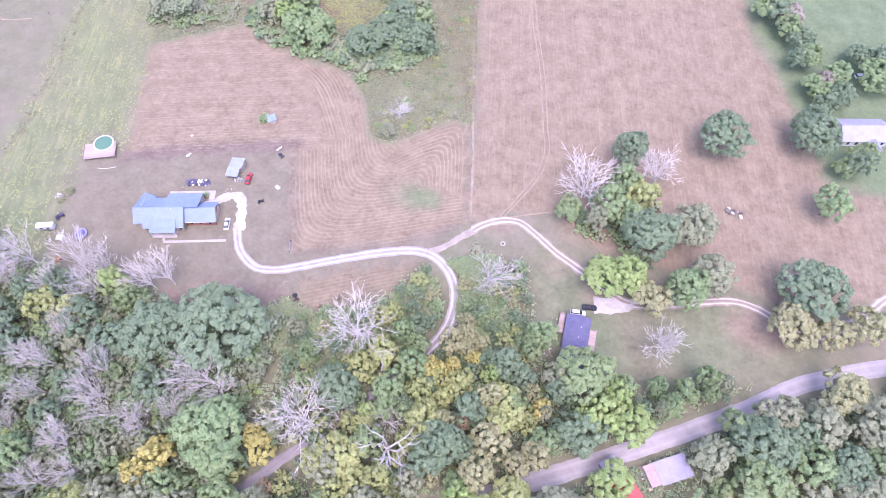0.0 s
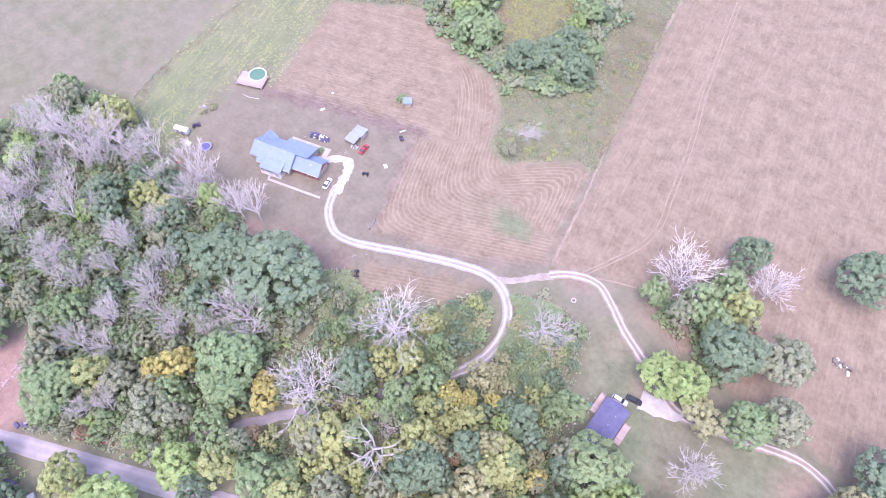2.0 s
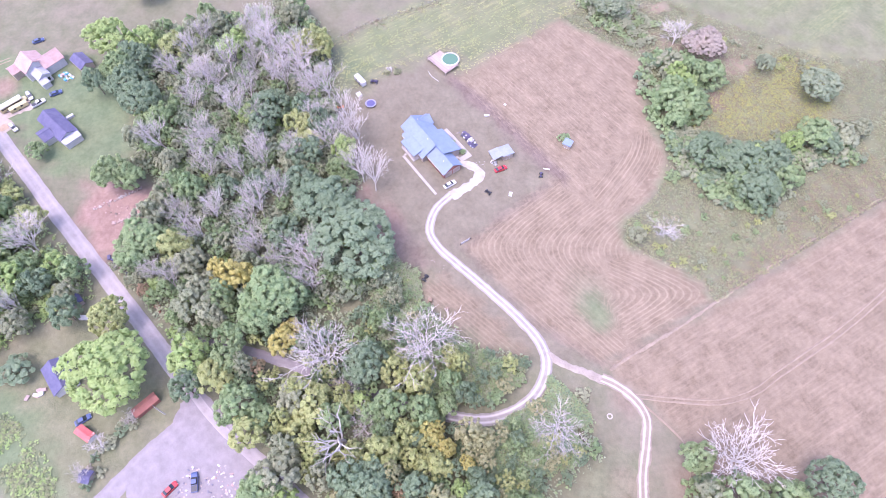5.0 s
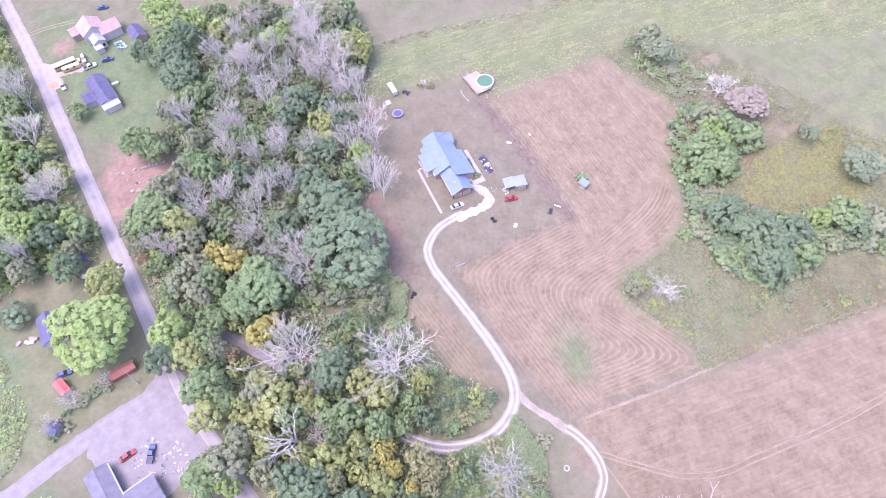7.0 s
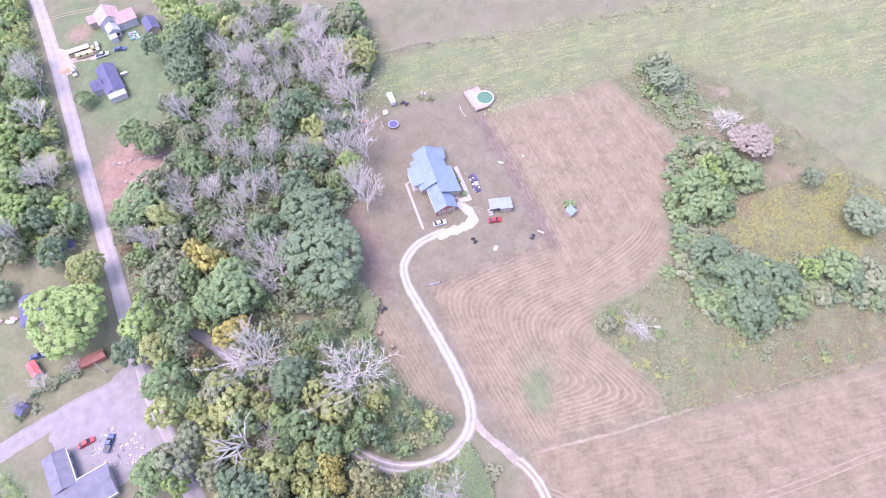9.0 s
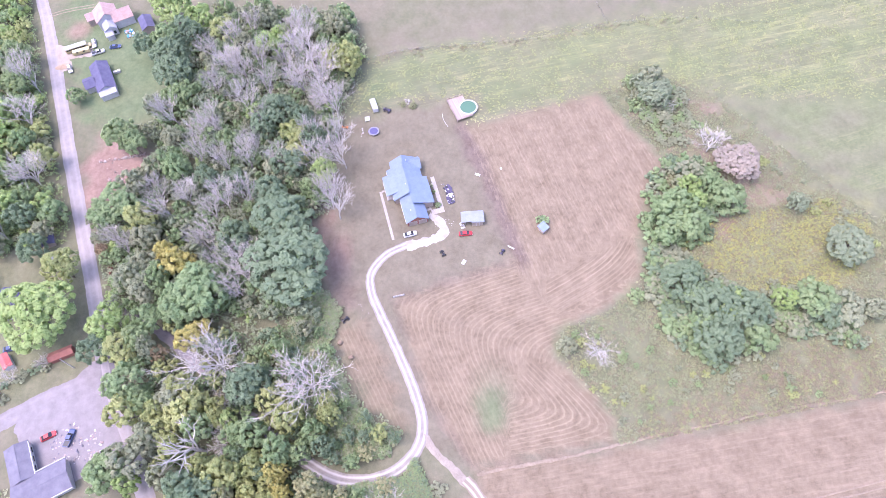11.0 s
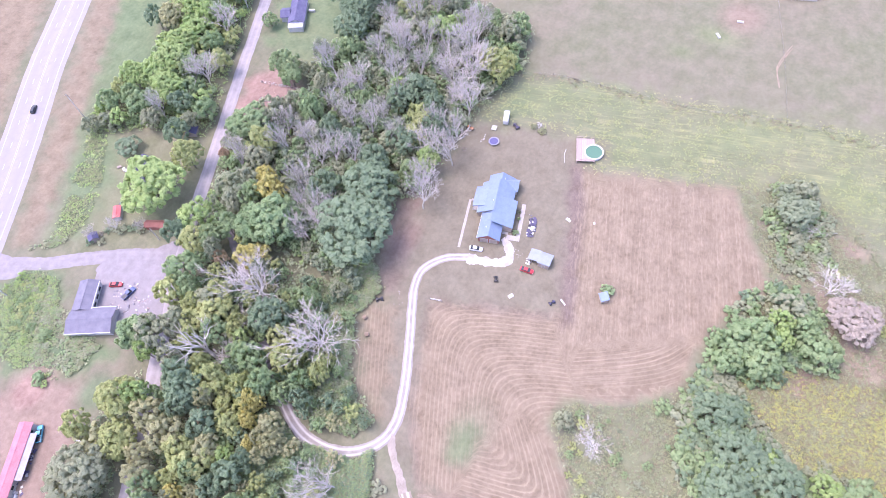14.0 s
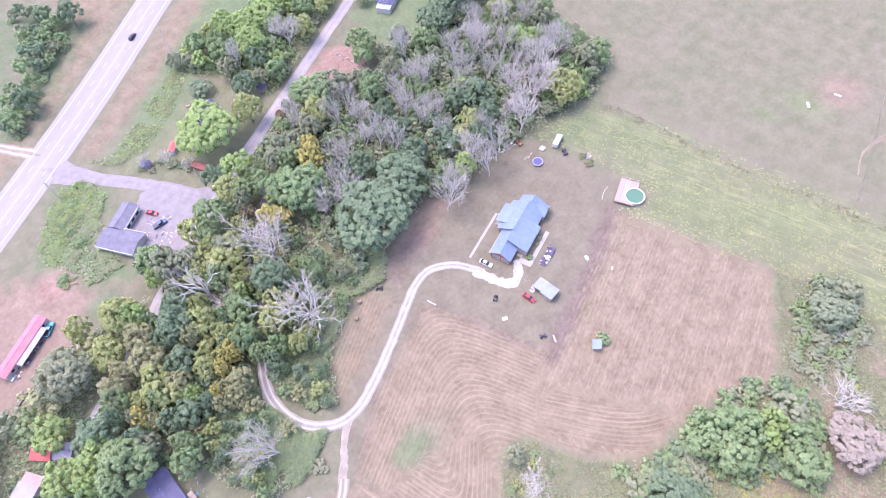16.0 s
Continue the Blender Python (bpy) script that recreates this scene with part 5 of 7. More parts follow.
for u0, u1, v in ((7.0, 17.2, 5.7), (-6.3, 7.0, 3.72)):
    bm = bmesh.new()
    box(bm, u0, u1, v - 0.08, v + 0.04, 2.62, 2.76)
    part("gutter", bm, SIDING_WHITE, home)


def paving(name, x, y, angle, shapes, label, category="path"):
    ob = thing(name, x, y, angle, label, category)
    tagged(ob, kind="structure")
    for u0, u1, v0, v1 in shapes:
        n = max(1, round(max(u1 - u0, v1 - v0) / 1.5))
        for k in range(n):
            bm = bmesh.new()
            if u1 - u0 > v1 - v0:
                s = (u1 - u0) / n
                box(bm, u0 + k * s + 0.01, u0 + k * s + s - 0.01, v0, v1, -0.05, 0.09, 0.012)
            else:
                s = (v1 - v0) / n
                box(bm, u0, u1, v0 + k * s + 0.01, v0 + k * s + s - 0.01, -0.05, 0.09, 0.012)
            part("slab", bm, SLAB, ob)
    return ob


paving("front_walk", -68.4, 68.5, 16.25, [(0.0, 20.7, -0.45, 0.45), (-0.45, 0.4, 0.5, 1.55)], "narrow pale concrete front walk across the lawn")
paving("patio", -68.4, 68.5, 16.25, [(-1.2, 14.6, 18.9, 20.3), (12.6, 14.6, 15.6, 18.85), (11.4, 12.5, 13.9, 16.0)], "pale concrete patio strip behind the house", "patio")

# open shed beside the yard
shed = thing("shed", -56.4, 102.2, 5, "small open shed with pale blue metal roof", "shed")
block(shed, -2.2, 2.2, -0.6, 3.2, 2.2, 2.9, "+u", SIDING_TAN, PALE_METAL, 0.35)
bm = bmesh.new()
slope(bm, [(-2.6, -4.4, 2.1), (1.9, -4.4, 2.25), (1.9, -0.7, 2.75), (-2.6, -0.7, 2.5)], 0.08)
bmesh.ops.recalc_face_normals(bm, faces=bm.faces)
part("lean_to_roof", bm, PALE_METAL, shed)
for u, v in ((-2.3, -4.1), (1.6, -4.1)):
    post(shed, u, v, 0, 2.15, 0.14, SIDING_TAN)
opening(shed, "+u", 1.3, 0.05, 1.0, 1.9, 2.2, "door")

blind = thing("field_hut", -52.6, 126.2, 38, "tiny hut with blue metal roof in the mown field", "shed")
block(blind, -1.3, 1.3, -1.1, 1.1, 1.9, 2.4, "+v", SIDING_TAN, BLUE_METAL, 0.3)
opening(blind, "-v", 0.0, 0.1, 0.8, 1.6, -1.1, "door")

# house by the lane, with two decks
home2 = thing("mobile_home", 69.7, 67.4, 0, "long mobile home with slate-blue shingle roof", "house")
block(home2, -3.5, 3.5, -8.0, 8.0, 2.9, 3.7, "v", SIDING_WHITE, SHINGLE_PURPLE, 0.35)
for v in (-5.0, -1.0, 5.5):
    opening(home2, "-u", v, 1.2, 1.2, 1.1, -3.5)
    opening(home2, "+u", v, 1.2, 1.2, 1.1, 3.5)
opening(home2, "-u", 3.2, 0.8, 0.9, 2.0, -3.5, "door")
for v, u in ((1.0, 0.6), (4.5, 1.0), (-3.0, 0.3)):
    bm = bmesh.new()
    bmesh.ops.create_cone(bm, cap_ends=True, segments=10, radius1=0.14, radius2=0.1, depth=0.6, matrix=Matrix.Translation((u, v, 3.75)))
    part("roof_vent", bm, SIDING_WHITE, home2)


def deck(name, x, y, angle, long, deep, high, label, rails, cut=None):
    """A raised plank deck; cut: a round hole (u, v, radius) that the planks stop at; rails: its railed sides."""
    ob = thing(name, x, y, angle, label, "deck")
    step, v = 0.26, -deep / 2
    while v < deep / 2 - 0.05:
        runs = [(-long / 2, long / 2)]
        if cut:
            h = abs(v + step / 2 - cut[1])
            if h < cut[2]:
                g = math.sqrt(cut[2] ** 2 - h * h)
                runs = [(-long / 2, min(cut[0] - g, long / 2)), (max(cut[0] + g, -long / 2), long / 2)]
        for a, b in runs:
            if b - a > 0.15:
                bm = bmesh.new()
                box(bm, a, b, v + 0.008, v + step - 0.008, high - 0.05, high)
                part("plank", bm, DECK_WOOD, ob)
        v += step
    for u in (-long / 2 + 0.1, -long / 6, long / 6, long / 2 - 0.1):
        for w in (-deep / 2 + 0.1, deep / 2 - 0.1):
            if not cut or math.hypot(u - cut[0], w - cut[1]) > cut[2] + 0.15:
                post(ob, u, w, 0, high - 0.05, 0.14, DECK_WOOD)
    for side in rails:
        n = max(2, round((long if side[1] == "v" else deep) / 0.9))
        ends = []
        for k in range(n + 1):
            f = k / n - 0.5
            u, w = (f * (long - 0.2), (deep / 2 - 0.1) * (1 if side[0] == "+" else -1)) if side[1] == "v" else ((long / 2 - 0.1) * (1 if side[0] == "+" else -1), f * (deep - 0.2))
            if cut and math.hypot(u - cut[0], w - cut[1]) < cut[2] + 0.1:
                continue
            ends.append((u, w))
            post(ob, u, w, high, high + 0.95, 0.09, DECK_WOOD, "baluster")
        if len(ends) > 1:
            us, ws = [e[0] for e in ends], [e[1] for e in ends]
            bm = bmesh.new()
            box(bm, min(us) - 0.06, max(us) + 0.06, min(ws) - 0.06, max(ws) + 0.06, high + 0.951, high + 1.02)
            part("handrail", bm, DECK_WOOD, ob)
    return ob


deck("side_deck", 64.9, 73.2, 0, 1.8, 6.4, 0.8, "narrow wooden deck beside the mobile home", ("-u", "+v"))
deck("entry_deck", 74.9, 69.6, 0, 1.9, 6.6, 0.8, "wooden entry deck with railing", ("+u",))

# other houses round about
h = thing("house", 160.2, 176.5, 14, "white farmhouse with pale lilac metal roof", "house")
block(h, -8.5, 8.5, -5.2, 5.0, 3.0, 5.6, "u", SIDING_WHITE, PALE_LILAC)
block(h, 1.0, 4.6, -9.0, -5.2, 2.8, 4.0, "v", SIDING_WHITE, PALE_LILAC, 0.3)
block(h, -11.0, -8.9, -2.0, 3.0, 2.4, 2.9, "+u", SIDING_WHITE, PALE_LILAC, 0.2)
for at in (-6.0, -3.0, 6.5):
    opening(h, "-v", at, 0.9, 1.1, 1.3, -5.2)
h = thing("trailer_home", 100.2, 36.2, 31, "trailer home with two-tone lilac metal roof", "house")
block(h, -3.0, 6.0, -3.0, 3.0, 2.7, 3.2, "-v", SIDING_WHITE, LILAC_METAL, 0.3)
block(h, -6.0, -3.02, -2.6, 2.9, 2.6, 3.0, "-v", SIDING_WHITE, SHINGLE_ROSE, 0.25)
opening(h, "+v", 1.5, 0.9, 1.4, 1.1, 3.0)
h = thing("house", 87.8, 30.6, 131, "small house under trees, half red half lilac roof", "house")
block(h, -6.2, 0.0, -2.8, 2.8, 2.7, 3.9, "u", SIDING_TAN, RED_METAL, 0.3)
block(h, 0.02, 6.2, -2.2, 2.6, 2.5, 3.3, "u", SIDING_TAN, LILAC_METAL, 0.3)
opening(h, "-v", -3.0, 0.9, 1.2, 1.1, -2.8)
h = thing("trailer_home", 79.4, -9.6, 28, "long trailer home with faded red metal roof", "house")
block(h, -11.0, 11.0, -2.0, 2.0, 2.7, 3.3, "u", SIDING_WHITE, PINK_METAL, 0.3)
bm = bmesh.new()
slope(bm, [(-8, 2.3, 2.5), (6, 2.3, 2.5), (6, 4.4, 2.2), (-8, 4.4, 2.2)], 0.08)
bmesh.ops.recalc_face_normals(bm, faces=bm.faces)
part("awning", bm, LILAC_METAL, h)
for u in (-7.7, -1.0, 5.7):
    post(h, u, 4.2, 0, 2.2, 0.1)
for u in (-8.5, -4.0, 3.0, 8.0):
    opening(h, "+v", u, 1.1, 1.2, 1.0, 2.0)
h = thing("house", -127.0, -50.8, 29, "one-storey house with slate-blue roof and white porch", "house")
block(h, -3.5, 12.0, -3.6, 3.2, 2.9, 4.6, "u", SIDING_WHITE, SHINGLE_PURPLE, 0.4)
block(h, 12.2, 15.0, -3.4, 3.0, 2.6, 2.95, "-u", SIDING_WHITE, WHITE_METAL, 0.2)
block(h, 2.0, 8.0, -7.6, -3.6, 2.8, 4.0, "v", SIDING_WHITE, SHINGLE_PURPLE, 0.3)
opening(h, "-u", 0.0, 0.9, 1.3, 1.3, -3.5)
for at in (-1.5, 10.0):
    opening(h, "-v", at, 0.9, 1.3, 1.3, -3.6)
h = thing("farmhouse", -156.0, -55.5, 30, "old farmhouse with rose shingles and cross gables", "house")
block(h, -6.5, 1.5, -4.5, 4.5, 4.6, 7.4, "u", SIDING_WHITE, SHINGLE_ROSE, 0.4)
block(h, -3.0, 4.0, 2.2, 10.0, 4.0, 6.4, "v", SIDING_WHITE, SHINGLE_ROSE, 0.4)
block(h, -8.5, -3.5, -8.0, -4.5, 3.2, 4.6, "v", SIDING_TAN, SHINGLE_ROSE, 0.3)
block(h, 1.6, 7.0, -3.0, 1.8, 3.4, 4.8, "u", SIDING_WHITE, WHITE_METAL, 0.3)
block(h, 7.0, 9.6, -3.4, -0.4, 2.4, 3.0, "-u", SIDING_WHITE, WHITE_METAL, 0.2)
opening(h, "+u", 0.5, 0.9, 1.0, 1.4, 7.0)
opening(h, "+u", 3.3, 0.9, 1.0, 1.4, 1.5)
h = thing("shed", -154.6, -38.6, 29, "small shed with slate-violet roof", "shed")
block(h, -4.0, 4.0, -2.6, 2.6, 2.6, 3.9, "u", SIDING_TAN, SHINGLE_PURPLE, 0.3)
h = thing("house", -22.3, -52.3, 20, "small house with slate-blue roof and white gable", "house")
block(h, -5.2, 4.6, -3.3, 3.3, 2.8, 4.6, "u", SIDING_WHITE, SHINGLE_PURPLE, 0.35)
opening(h, "+u", 0.0, 0.9, 1.3, 1.3, 4.6)
h = thing("shed", -46.8, -47.2, 25, "small shed with dull violet roof under trees", "shed")
block(h, -1.8, 1.8, -2.0, 2.0, 2.2, 3.0, "u", SIDING_TAN, SHINGLE_PURPLE, 0.25)
h = thing("shed", 9.4, -47.0, 60, "small dark violet-roofed shed in the scrub", "shed")
block(h, -1.4, 1.4, -1.6, 1.6, 2.0, 2.7, "u", SIDING_TAN, SHINGLE_PURPLE, 0.25)
h = thing("shed", -2.9, -46.6, 40, "narrow shed with bright red metal roof", "shed")
block(h, -2.6, 2.6, -1.3, 1.3, 2.1, 2.5, "u", SIDING_WHITE, RED_METAL, 0.2)
h = thing("red_barn", -5.6, -29.2, 116, "long low red outbuilding under the big tree", "shed")
block(h, -3.8, 3.4, -1.3, 1.3, 2.3, 3.0, "u", BRICK_RED, BRICK_RED, 0.3)
h = thing("barn", -225.6, 146.4, 109, "long white metal barn in the far pasture", "barn")
block(h, -6.5, 6.5, -2.0, 2.0, 2.6, 3.4, "u", SIDING_WHITE, WHITE_METAL, 0.3)

# derelict L-shaped shop by the lot
shop = thing("shop", 25.1, -36.4, 30, "derelict L-shaped shop with sagging grey roof", "shop")
block(shop, 0.4, 11.0, 0.5, 6.6, 3.0, 4.0, "u", SIDING_WHITE, SHINGLE_GREY, 0.5)
block(shop, 11.2, 19.6, 0.5, 15.4, 3.0, 4.2, "v", SIDING_WHITE, SHINGLE_GREY, 0.5)
for u0, u1, v0, v1 in ((0.4, 11.0, 7.0, 7.25), (10.4, 10.65, 7.3, 15.9), (20.0, 20.25, 0.0, 15.9)):
    bm = bmesh.new()
    box(bm, u0, u1, v0, v1, 2.5, 3.15)
    part("fascia", bm, SIDING_WHITE, shop)
for at in (2.5, 5.5, 8.5):
    opening(shop, "+v", at, 0.7, 1.8, 1.7, 6.6)
for at in (9.0, 12.5):
    opening(shop, "-u", at, 0.7, 1.8, 1.7, 11.2)

# ---------------------------------------------------------------- vehicles
def paint(name, c, rough=0.3):
    return plain(name, tuple(0.85 * v for v in c), c, 3.0, rough)


WHITE_PAINT, RED_PAINT, BLUE_PAINT = paint("white_paint", (0.55, 0.54, 0.535)), paint("red_paint", (0.40, 0.035, 0.04)), paint("blue_paint", (0.06, 0.09, 0.20))
BLACK_PAINT, TEAL_PAINT, ORANGE_PAINT = paint("black_paint", (0.03, 0.03, 0.035)), paint("teal_paint", (0.06, 0.30, 0.40)), paint("orange_paint", (0.60, 0.20, 0.05))
YELLOW_PAINT, VIOLET_PAINT = paint("cream_yellow_paint", (0.50, 0.42, 0.22)), paint("violet_plastic", (0.07, 0.06, 0.115), 0.5)


def loft(bm, stations):
    """Skins cross-sections along x: (x, low z, high z, half width, half width at the top)."""
    rings = []
    for x, z0, z1, w, t in stations:
        m = z0 + (z1 - z0) * 0.55
        rings.append([bm.verts.new(p) for p in ((x, -w * 0.92, z0), (x, -w, m), (x, -t, z1), (x, t, z1), (x, w, m), (x, w * 0.92, z0))])
    for a, b in zip(rings, rings[1:]):
        for k in range(6):
            j = (k + 1) % 6
            bm.faces.new((a[k], a[j], b[j], b[k]))
    bm.faces.new(rings[0][::-1])
    bm.faces.new(rings[-1])
    bmesh.ops.recalc_face_normals(bm, faces=bm.faces)


def wheel(parent, x, y, r=0.32, wide=0.22):
    for name, rad, w, m in (("wheel", r, wide, TYRE), ("rim", r * 0.6, wide + 0.02, CHROME)):
        bm = bmesh.new()
        bmesh.ops.create_cone(bm, cap_ends=True, segments=16, radius1=rad, radius2=rad, depth=w, matrix=Matrix.Translation((x, y, r)) @ Matrix.Rotation(radians(90), 4, "X"))
        bmesh.ops.bevel(bm, geom=[e for e in bm.edges if len(e.link_faces) == 2 and e.calc_face_angle() > 1.0], offset=0.03, segments=1, affect="EDGES")
        ob = part(name, bm, m, parent)
        parent = ob


def car(x, y, angle, material, label, kind="sedan", group=""):
    ob = thing({"sedan": "car", "pickup": "pickup_truck", "suv": "car"}[kind], x, y, angle, label, "pickup" if kind == "pickup" else "car", group)
    body, glass, roof = bmesh.new(), bmesh.new(), bmesh.new()
    if kind == "pickup":
        loft(body, [(-2.7, 0.45, 0.98, 0.88, 0.85), (-2.6, 0.35, 1.05, 0.95, 0.9), (1.0, 0.32, 1.05, 0.96, 0.9), (2.3, 0.35, 1.0, 0.95, 0.84), (2.7, 0.42, 0.85, 0.86, 0.74)])
        loft(glass, [(-0.7, 1.04, 1.08, 0.84, 0.82), (-0.5, 1.04, 1.7, 0.82, 0.68), (0.7, 1.04, 1.7, 0.82, 0.68), (1.35, 1.02, 1.06, 0.84, 0.82)])
        box(roof, -0.52, 0.72, -0.68, 0.68, 1.69, 1.76, 0.03)
        bed = bmesh.new()
        box(bed, -2.5, -0.85, -0.78, 0.78, 1.055, 1.07)
        part("bed_liner", bed, BLACK_PAINT, ob)
        ax = (-1.75, 1.8)
    else:
        up = 0.15 if kind == "suv" else 0.0
        loft(body, [(-2.35, 0.42, 0.78 + up, 0.76, 0.70), (-2.2, 0.3, 0.92 + up, 0.88, 0.78), (-1.0, 0.24, 0.96 + up, 0.91, 0.82), (1.0, 0.24, 0.94 + up, 0.91, 0.82), (2.1, 0.28, 0.80 + up, 0.87, 0.74), (2.38, 0.4, 0.66 + up, 0.74, 0.64)])
        loft(glass, [(-1.85 if kind == "sedan" else -2.2, 0.9 + up, 0.97 + up, 0.76, 0.72), (-1.05 if kind == "sedan" else -1.9, 0.94 + up, 1.4 + up, 0.76, 0.6), (0.35, 0.94 + up, 1.42 + up, 0.76, 0.62), (1.2, 0.9 + up, 0.95 + up, 0.78, 0.74)])
        box(roof, -1.06 if kind == "sedan" else -1.9, 0.36, -0.6, 0.6, 1.39 + up, 1.46 + up, 0.03)
        ax = (-1.4, 1.4)
    part("body", body, material, ob)
    part("windows", glass, PANE, ob, "dark glass windows")
    part("roof", roof, material, ob)
    for wx in ax:
        for wy in (-0.78, 0.78):
            wheel(ob, wx, wy)
    for wy in (-0.58, 0.58):
        bm = bmesh.new()
        box(bm, 2.28 if kind != "pickup" else 2.62, 2.4 if kind != "pickup" else 2.74, wy - 0.17, wy + 0.17, 0.55, 0.7, 0.02)
        part("headlight", bm, CHROME, ob)
    return ob


car(-50.5, 80.1, 106, WHITE_PAINT, "white sedan parked beside the driveway")
car(-50.8, 99.4, 96, RED_PAINT, "red sedan parked by the open shed")
car(19.9, -25.9, 120, RED_PAINT, "red car parked on the rubble-strewn lot")
car(20.4, -19.2, 172, BLUE_PAINT, "dark blue pickup on the rubble-strewn lot", "pickup")
car(70.3, -9.8, 220, TEAL_PAINT, "teal pickup beside the long trailer home", "pickup")
car(65.6, 3.0, 250, WHITE_PAINT, "white car parked at the wood's edge", "suv")
car(-7.6, -47.4, 105, BLUE_PAINT, "blue car behind the narrow red shed")
car(-25.9, -119.2, 213, BLACK_PAINT, "dark car driving on the highway", "suv")
car(-129.7, -65.7, 30, WHITE_PAINT, "white car on the grass by the lane", "suv")
car(-144.3, -59.6, 20, WHITE_PAINT, "white van parked behind the bus", "suv")
car(-139.2, -56.4, 115, WHITE_PAINT, "white pickup beside the bus", "pickup")
car(-174.9, -55.6, 100, BLUE_PAINT, "blue car behind the old farmhouse")
car(-142.4, -49.9, 100, BLUE_PAINT, "dark blue car on the farmhouse lawn")
car(69.4, 77.9, 5, WHITE_PAINT, "white car at the end of the mobile home", "suv")
car(72.6, 80.6, 10, BLACK_PAINT, "black car in the shade by the mobile home")
car(163.0, 207.5, 20, WHITE_PAINT, "white car under trees near the farmhouse", "suv")


def bus(x, y, angle, material, label):
    ob = thing("school_bus", x, y, angle, label, "bus")
    body, roof = bmesh.new(), bmesh.new()
    loft(body, [(-5.2, 0.6, 2.3, 1.15, 1.1), (-5.0, 0.5, 2.4, 1.22, 1.18), (3.6, 0.5, 2.4, 1.22, 1.18), (3.8, 0.5, 1.4, 1.2, 0.95), (5.0, 0.55, 1.3, 1.05, 0.8), (5.2, 0.6, 1.1, 0.9, 0.7)])
    part("body", body, material, ob)
    loft(roof, [(-5.1, 2.35, 2.75, 1.16, 0.8), (-4.9, 2.35, 2.95, 1.2, 0.8), (3.4, 2.35, 2.95, 1.2, 0.8), (3.7, 2.35, 2.7, 1.1, 0.7)])
    part("roof", roof, WHITE_PAINT, ob, "white roof")
    for k in range(9):
        for s in (-1, 1):
            bm = bmesh.new()
            box(bm, -4.7 + k * 0.9, -4.0 + k * 0.9, s * 1.2 - 0.04, s * 1.2 + 0.04, 1.7, 2.3)
            part("window", bm, PANE, ob)
    for wx in (-3.2, 4.2):
        for wy in (-1.02, 1.02):
            wheel(ob, wx, wy, 0.48, 0.28)
    return ob


bus(-141.4, -65.3, 116, YELLOW_PAINT, "old school bus with white roof, parked")


def camper(x, y, angle, material, label, long=6.2, wide=2.3, high=2.3, name="camper_trailer"):
    ob = thing(name, x, y, angle, label, "trailer")
    bm = bmesh.new()
    box(bm, -long / 2, long / 2, -wide / 2, wide / 2, 0.5, 0.5 + high, 0.16)
    part("body", bm, material, ob)
    if name == "camper_trailer":
        for s in (-1, 1):
            bm = bmesh.new()
            box(bm, -long / 2 + 0.2, long / 2 - 0.2, s * wide / 2 - 0.015, s * wide / 2 + 0.015, 0.7, 1.25)
            part("stripe", bm, PALE_METAL, ob, "faded blue stripe")
    for k in (-0.28, 0.1):
        for s in (-1, 1):
            bm = bmesh.new()
            box(bm, long * k, long * k + 0.9, s * wide / 2 - 0.02, s * wide / 2 + 0.02, 1.4, 2.1)
            part("window", bm, PANE, ob)
    bm = bmesh.new()
    box(bm, long * 0.33, long * 0.33 + 0.7, wide / 2 - 0.02, wide / 2 + 0.03, 0.6, 2.3)
    part("door", bm, material, ob)
    bm = bmesh.new()
    box(bm, long / 2, long / 2 + 1.0, -0.06, 0.06, 0.5, 0.6)
    part("hitch", bm, BLACK_PAINT, ob)
    bm = bmesh.new()
    box(bm, -0.4, 0.2, -0.3, 0.3, 0.5 + high, 0.7 + high, 0.04)
    part("roof_unit", bm, SIDING_WHITE, ob)
    for s in (-1, 1):
        wheel(ob, -0.3, s * (wide / 2 - 0.1), 0.34)
    return ob


camper(-108.1, 63.4, 199, WHITE_PAINT, "white camper trailer at the yard's edge", 5.6, 2.1, 2.0)
camper(-139.3, -63.4, 112, YELLOW_PAINT, "cream box trailer beside the bus", 7.0, 2.1, 1.6, "box_trailer")


def atv(x, y, angle, material, label, name="quad_bike"):
    ob = thing(name, x, y, angle, label, "quad bike")
    bm = bmesh.new()
    loft(bm, [(-0.85, 0.45, 0.75, 0.35, 0.25), (-0.3, 0.4, 0.85, 0.25, 0.18), (0.2, 0.4, 0.9, 0.25, 0.15), (0.85, 0.45, 0.78, 0.38, 0.25)])
    part("body", bm, material, ob)
    bm = bmesh.new()
    box(bm, -0.5, 0.1, -0.16, 0.16, 0.85, 0.96, 0.04)
    part("seat", bm, TYRE, ob)
    bm = bmesh.new()
    box(bm, 0.3, 0.36, -0.4, 0.4, 0.98, 1.03)
    part("handlebar", bm, BLACK_PAINT, ob)
    for wx in (-0.62, 0.62):
        for wy in (-0.45, 0.45):
            wheel(ob, wx, wy, 0.28, 0.22)
    return ob


atv(-43.0, 91.6, 30, BLACK_PAINT, "black quad bike on the lawn").scale = (1.25, 1.25, 1.2)
atv(-43.6, 111.9, 150, VIOLET_PAINT, "dark quad bike near the field corner").scale = (1.2, 1.2, 1.2)
atv(-106.5, 68.5, 60, VIOLET_PAINT, "violet ride-on machine by the camper", "ride_on_mower").scale = (1.6, 1.6, 1.5)
atv(-18.4, 60.4, 130, BLACK_PAINT, "dark mower parked at the lawn's edge", "ride_on_mower").scale = (1.4, 1.4, 1.3)
atv(-98.0, 52.8, 80, ORANGE_PAINT, "orange garden tractor near the trees", "ride_on_mower").scale = (1.5, 1.5, 1.4)

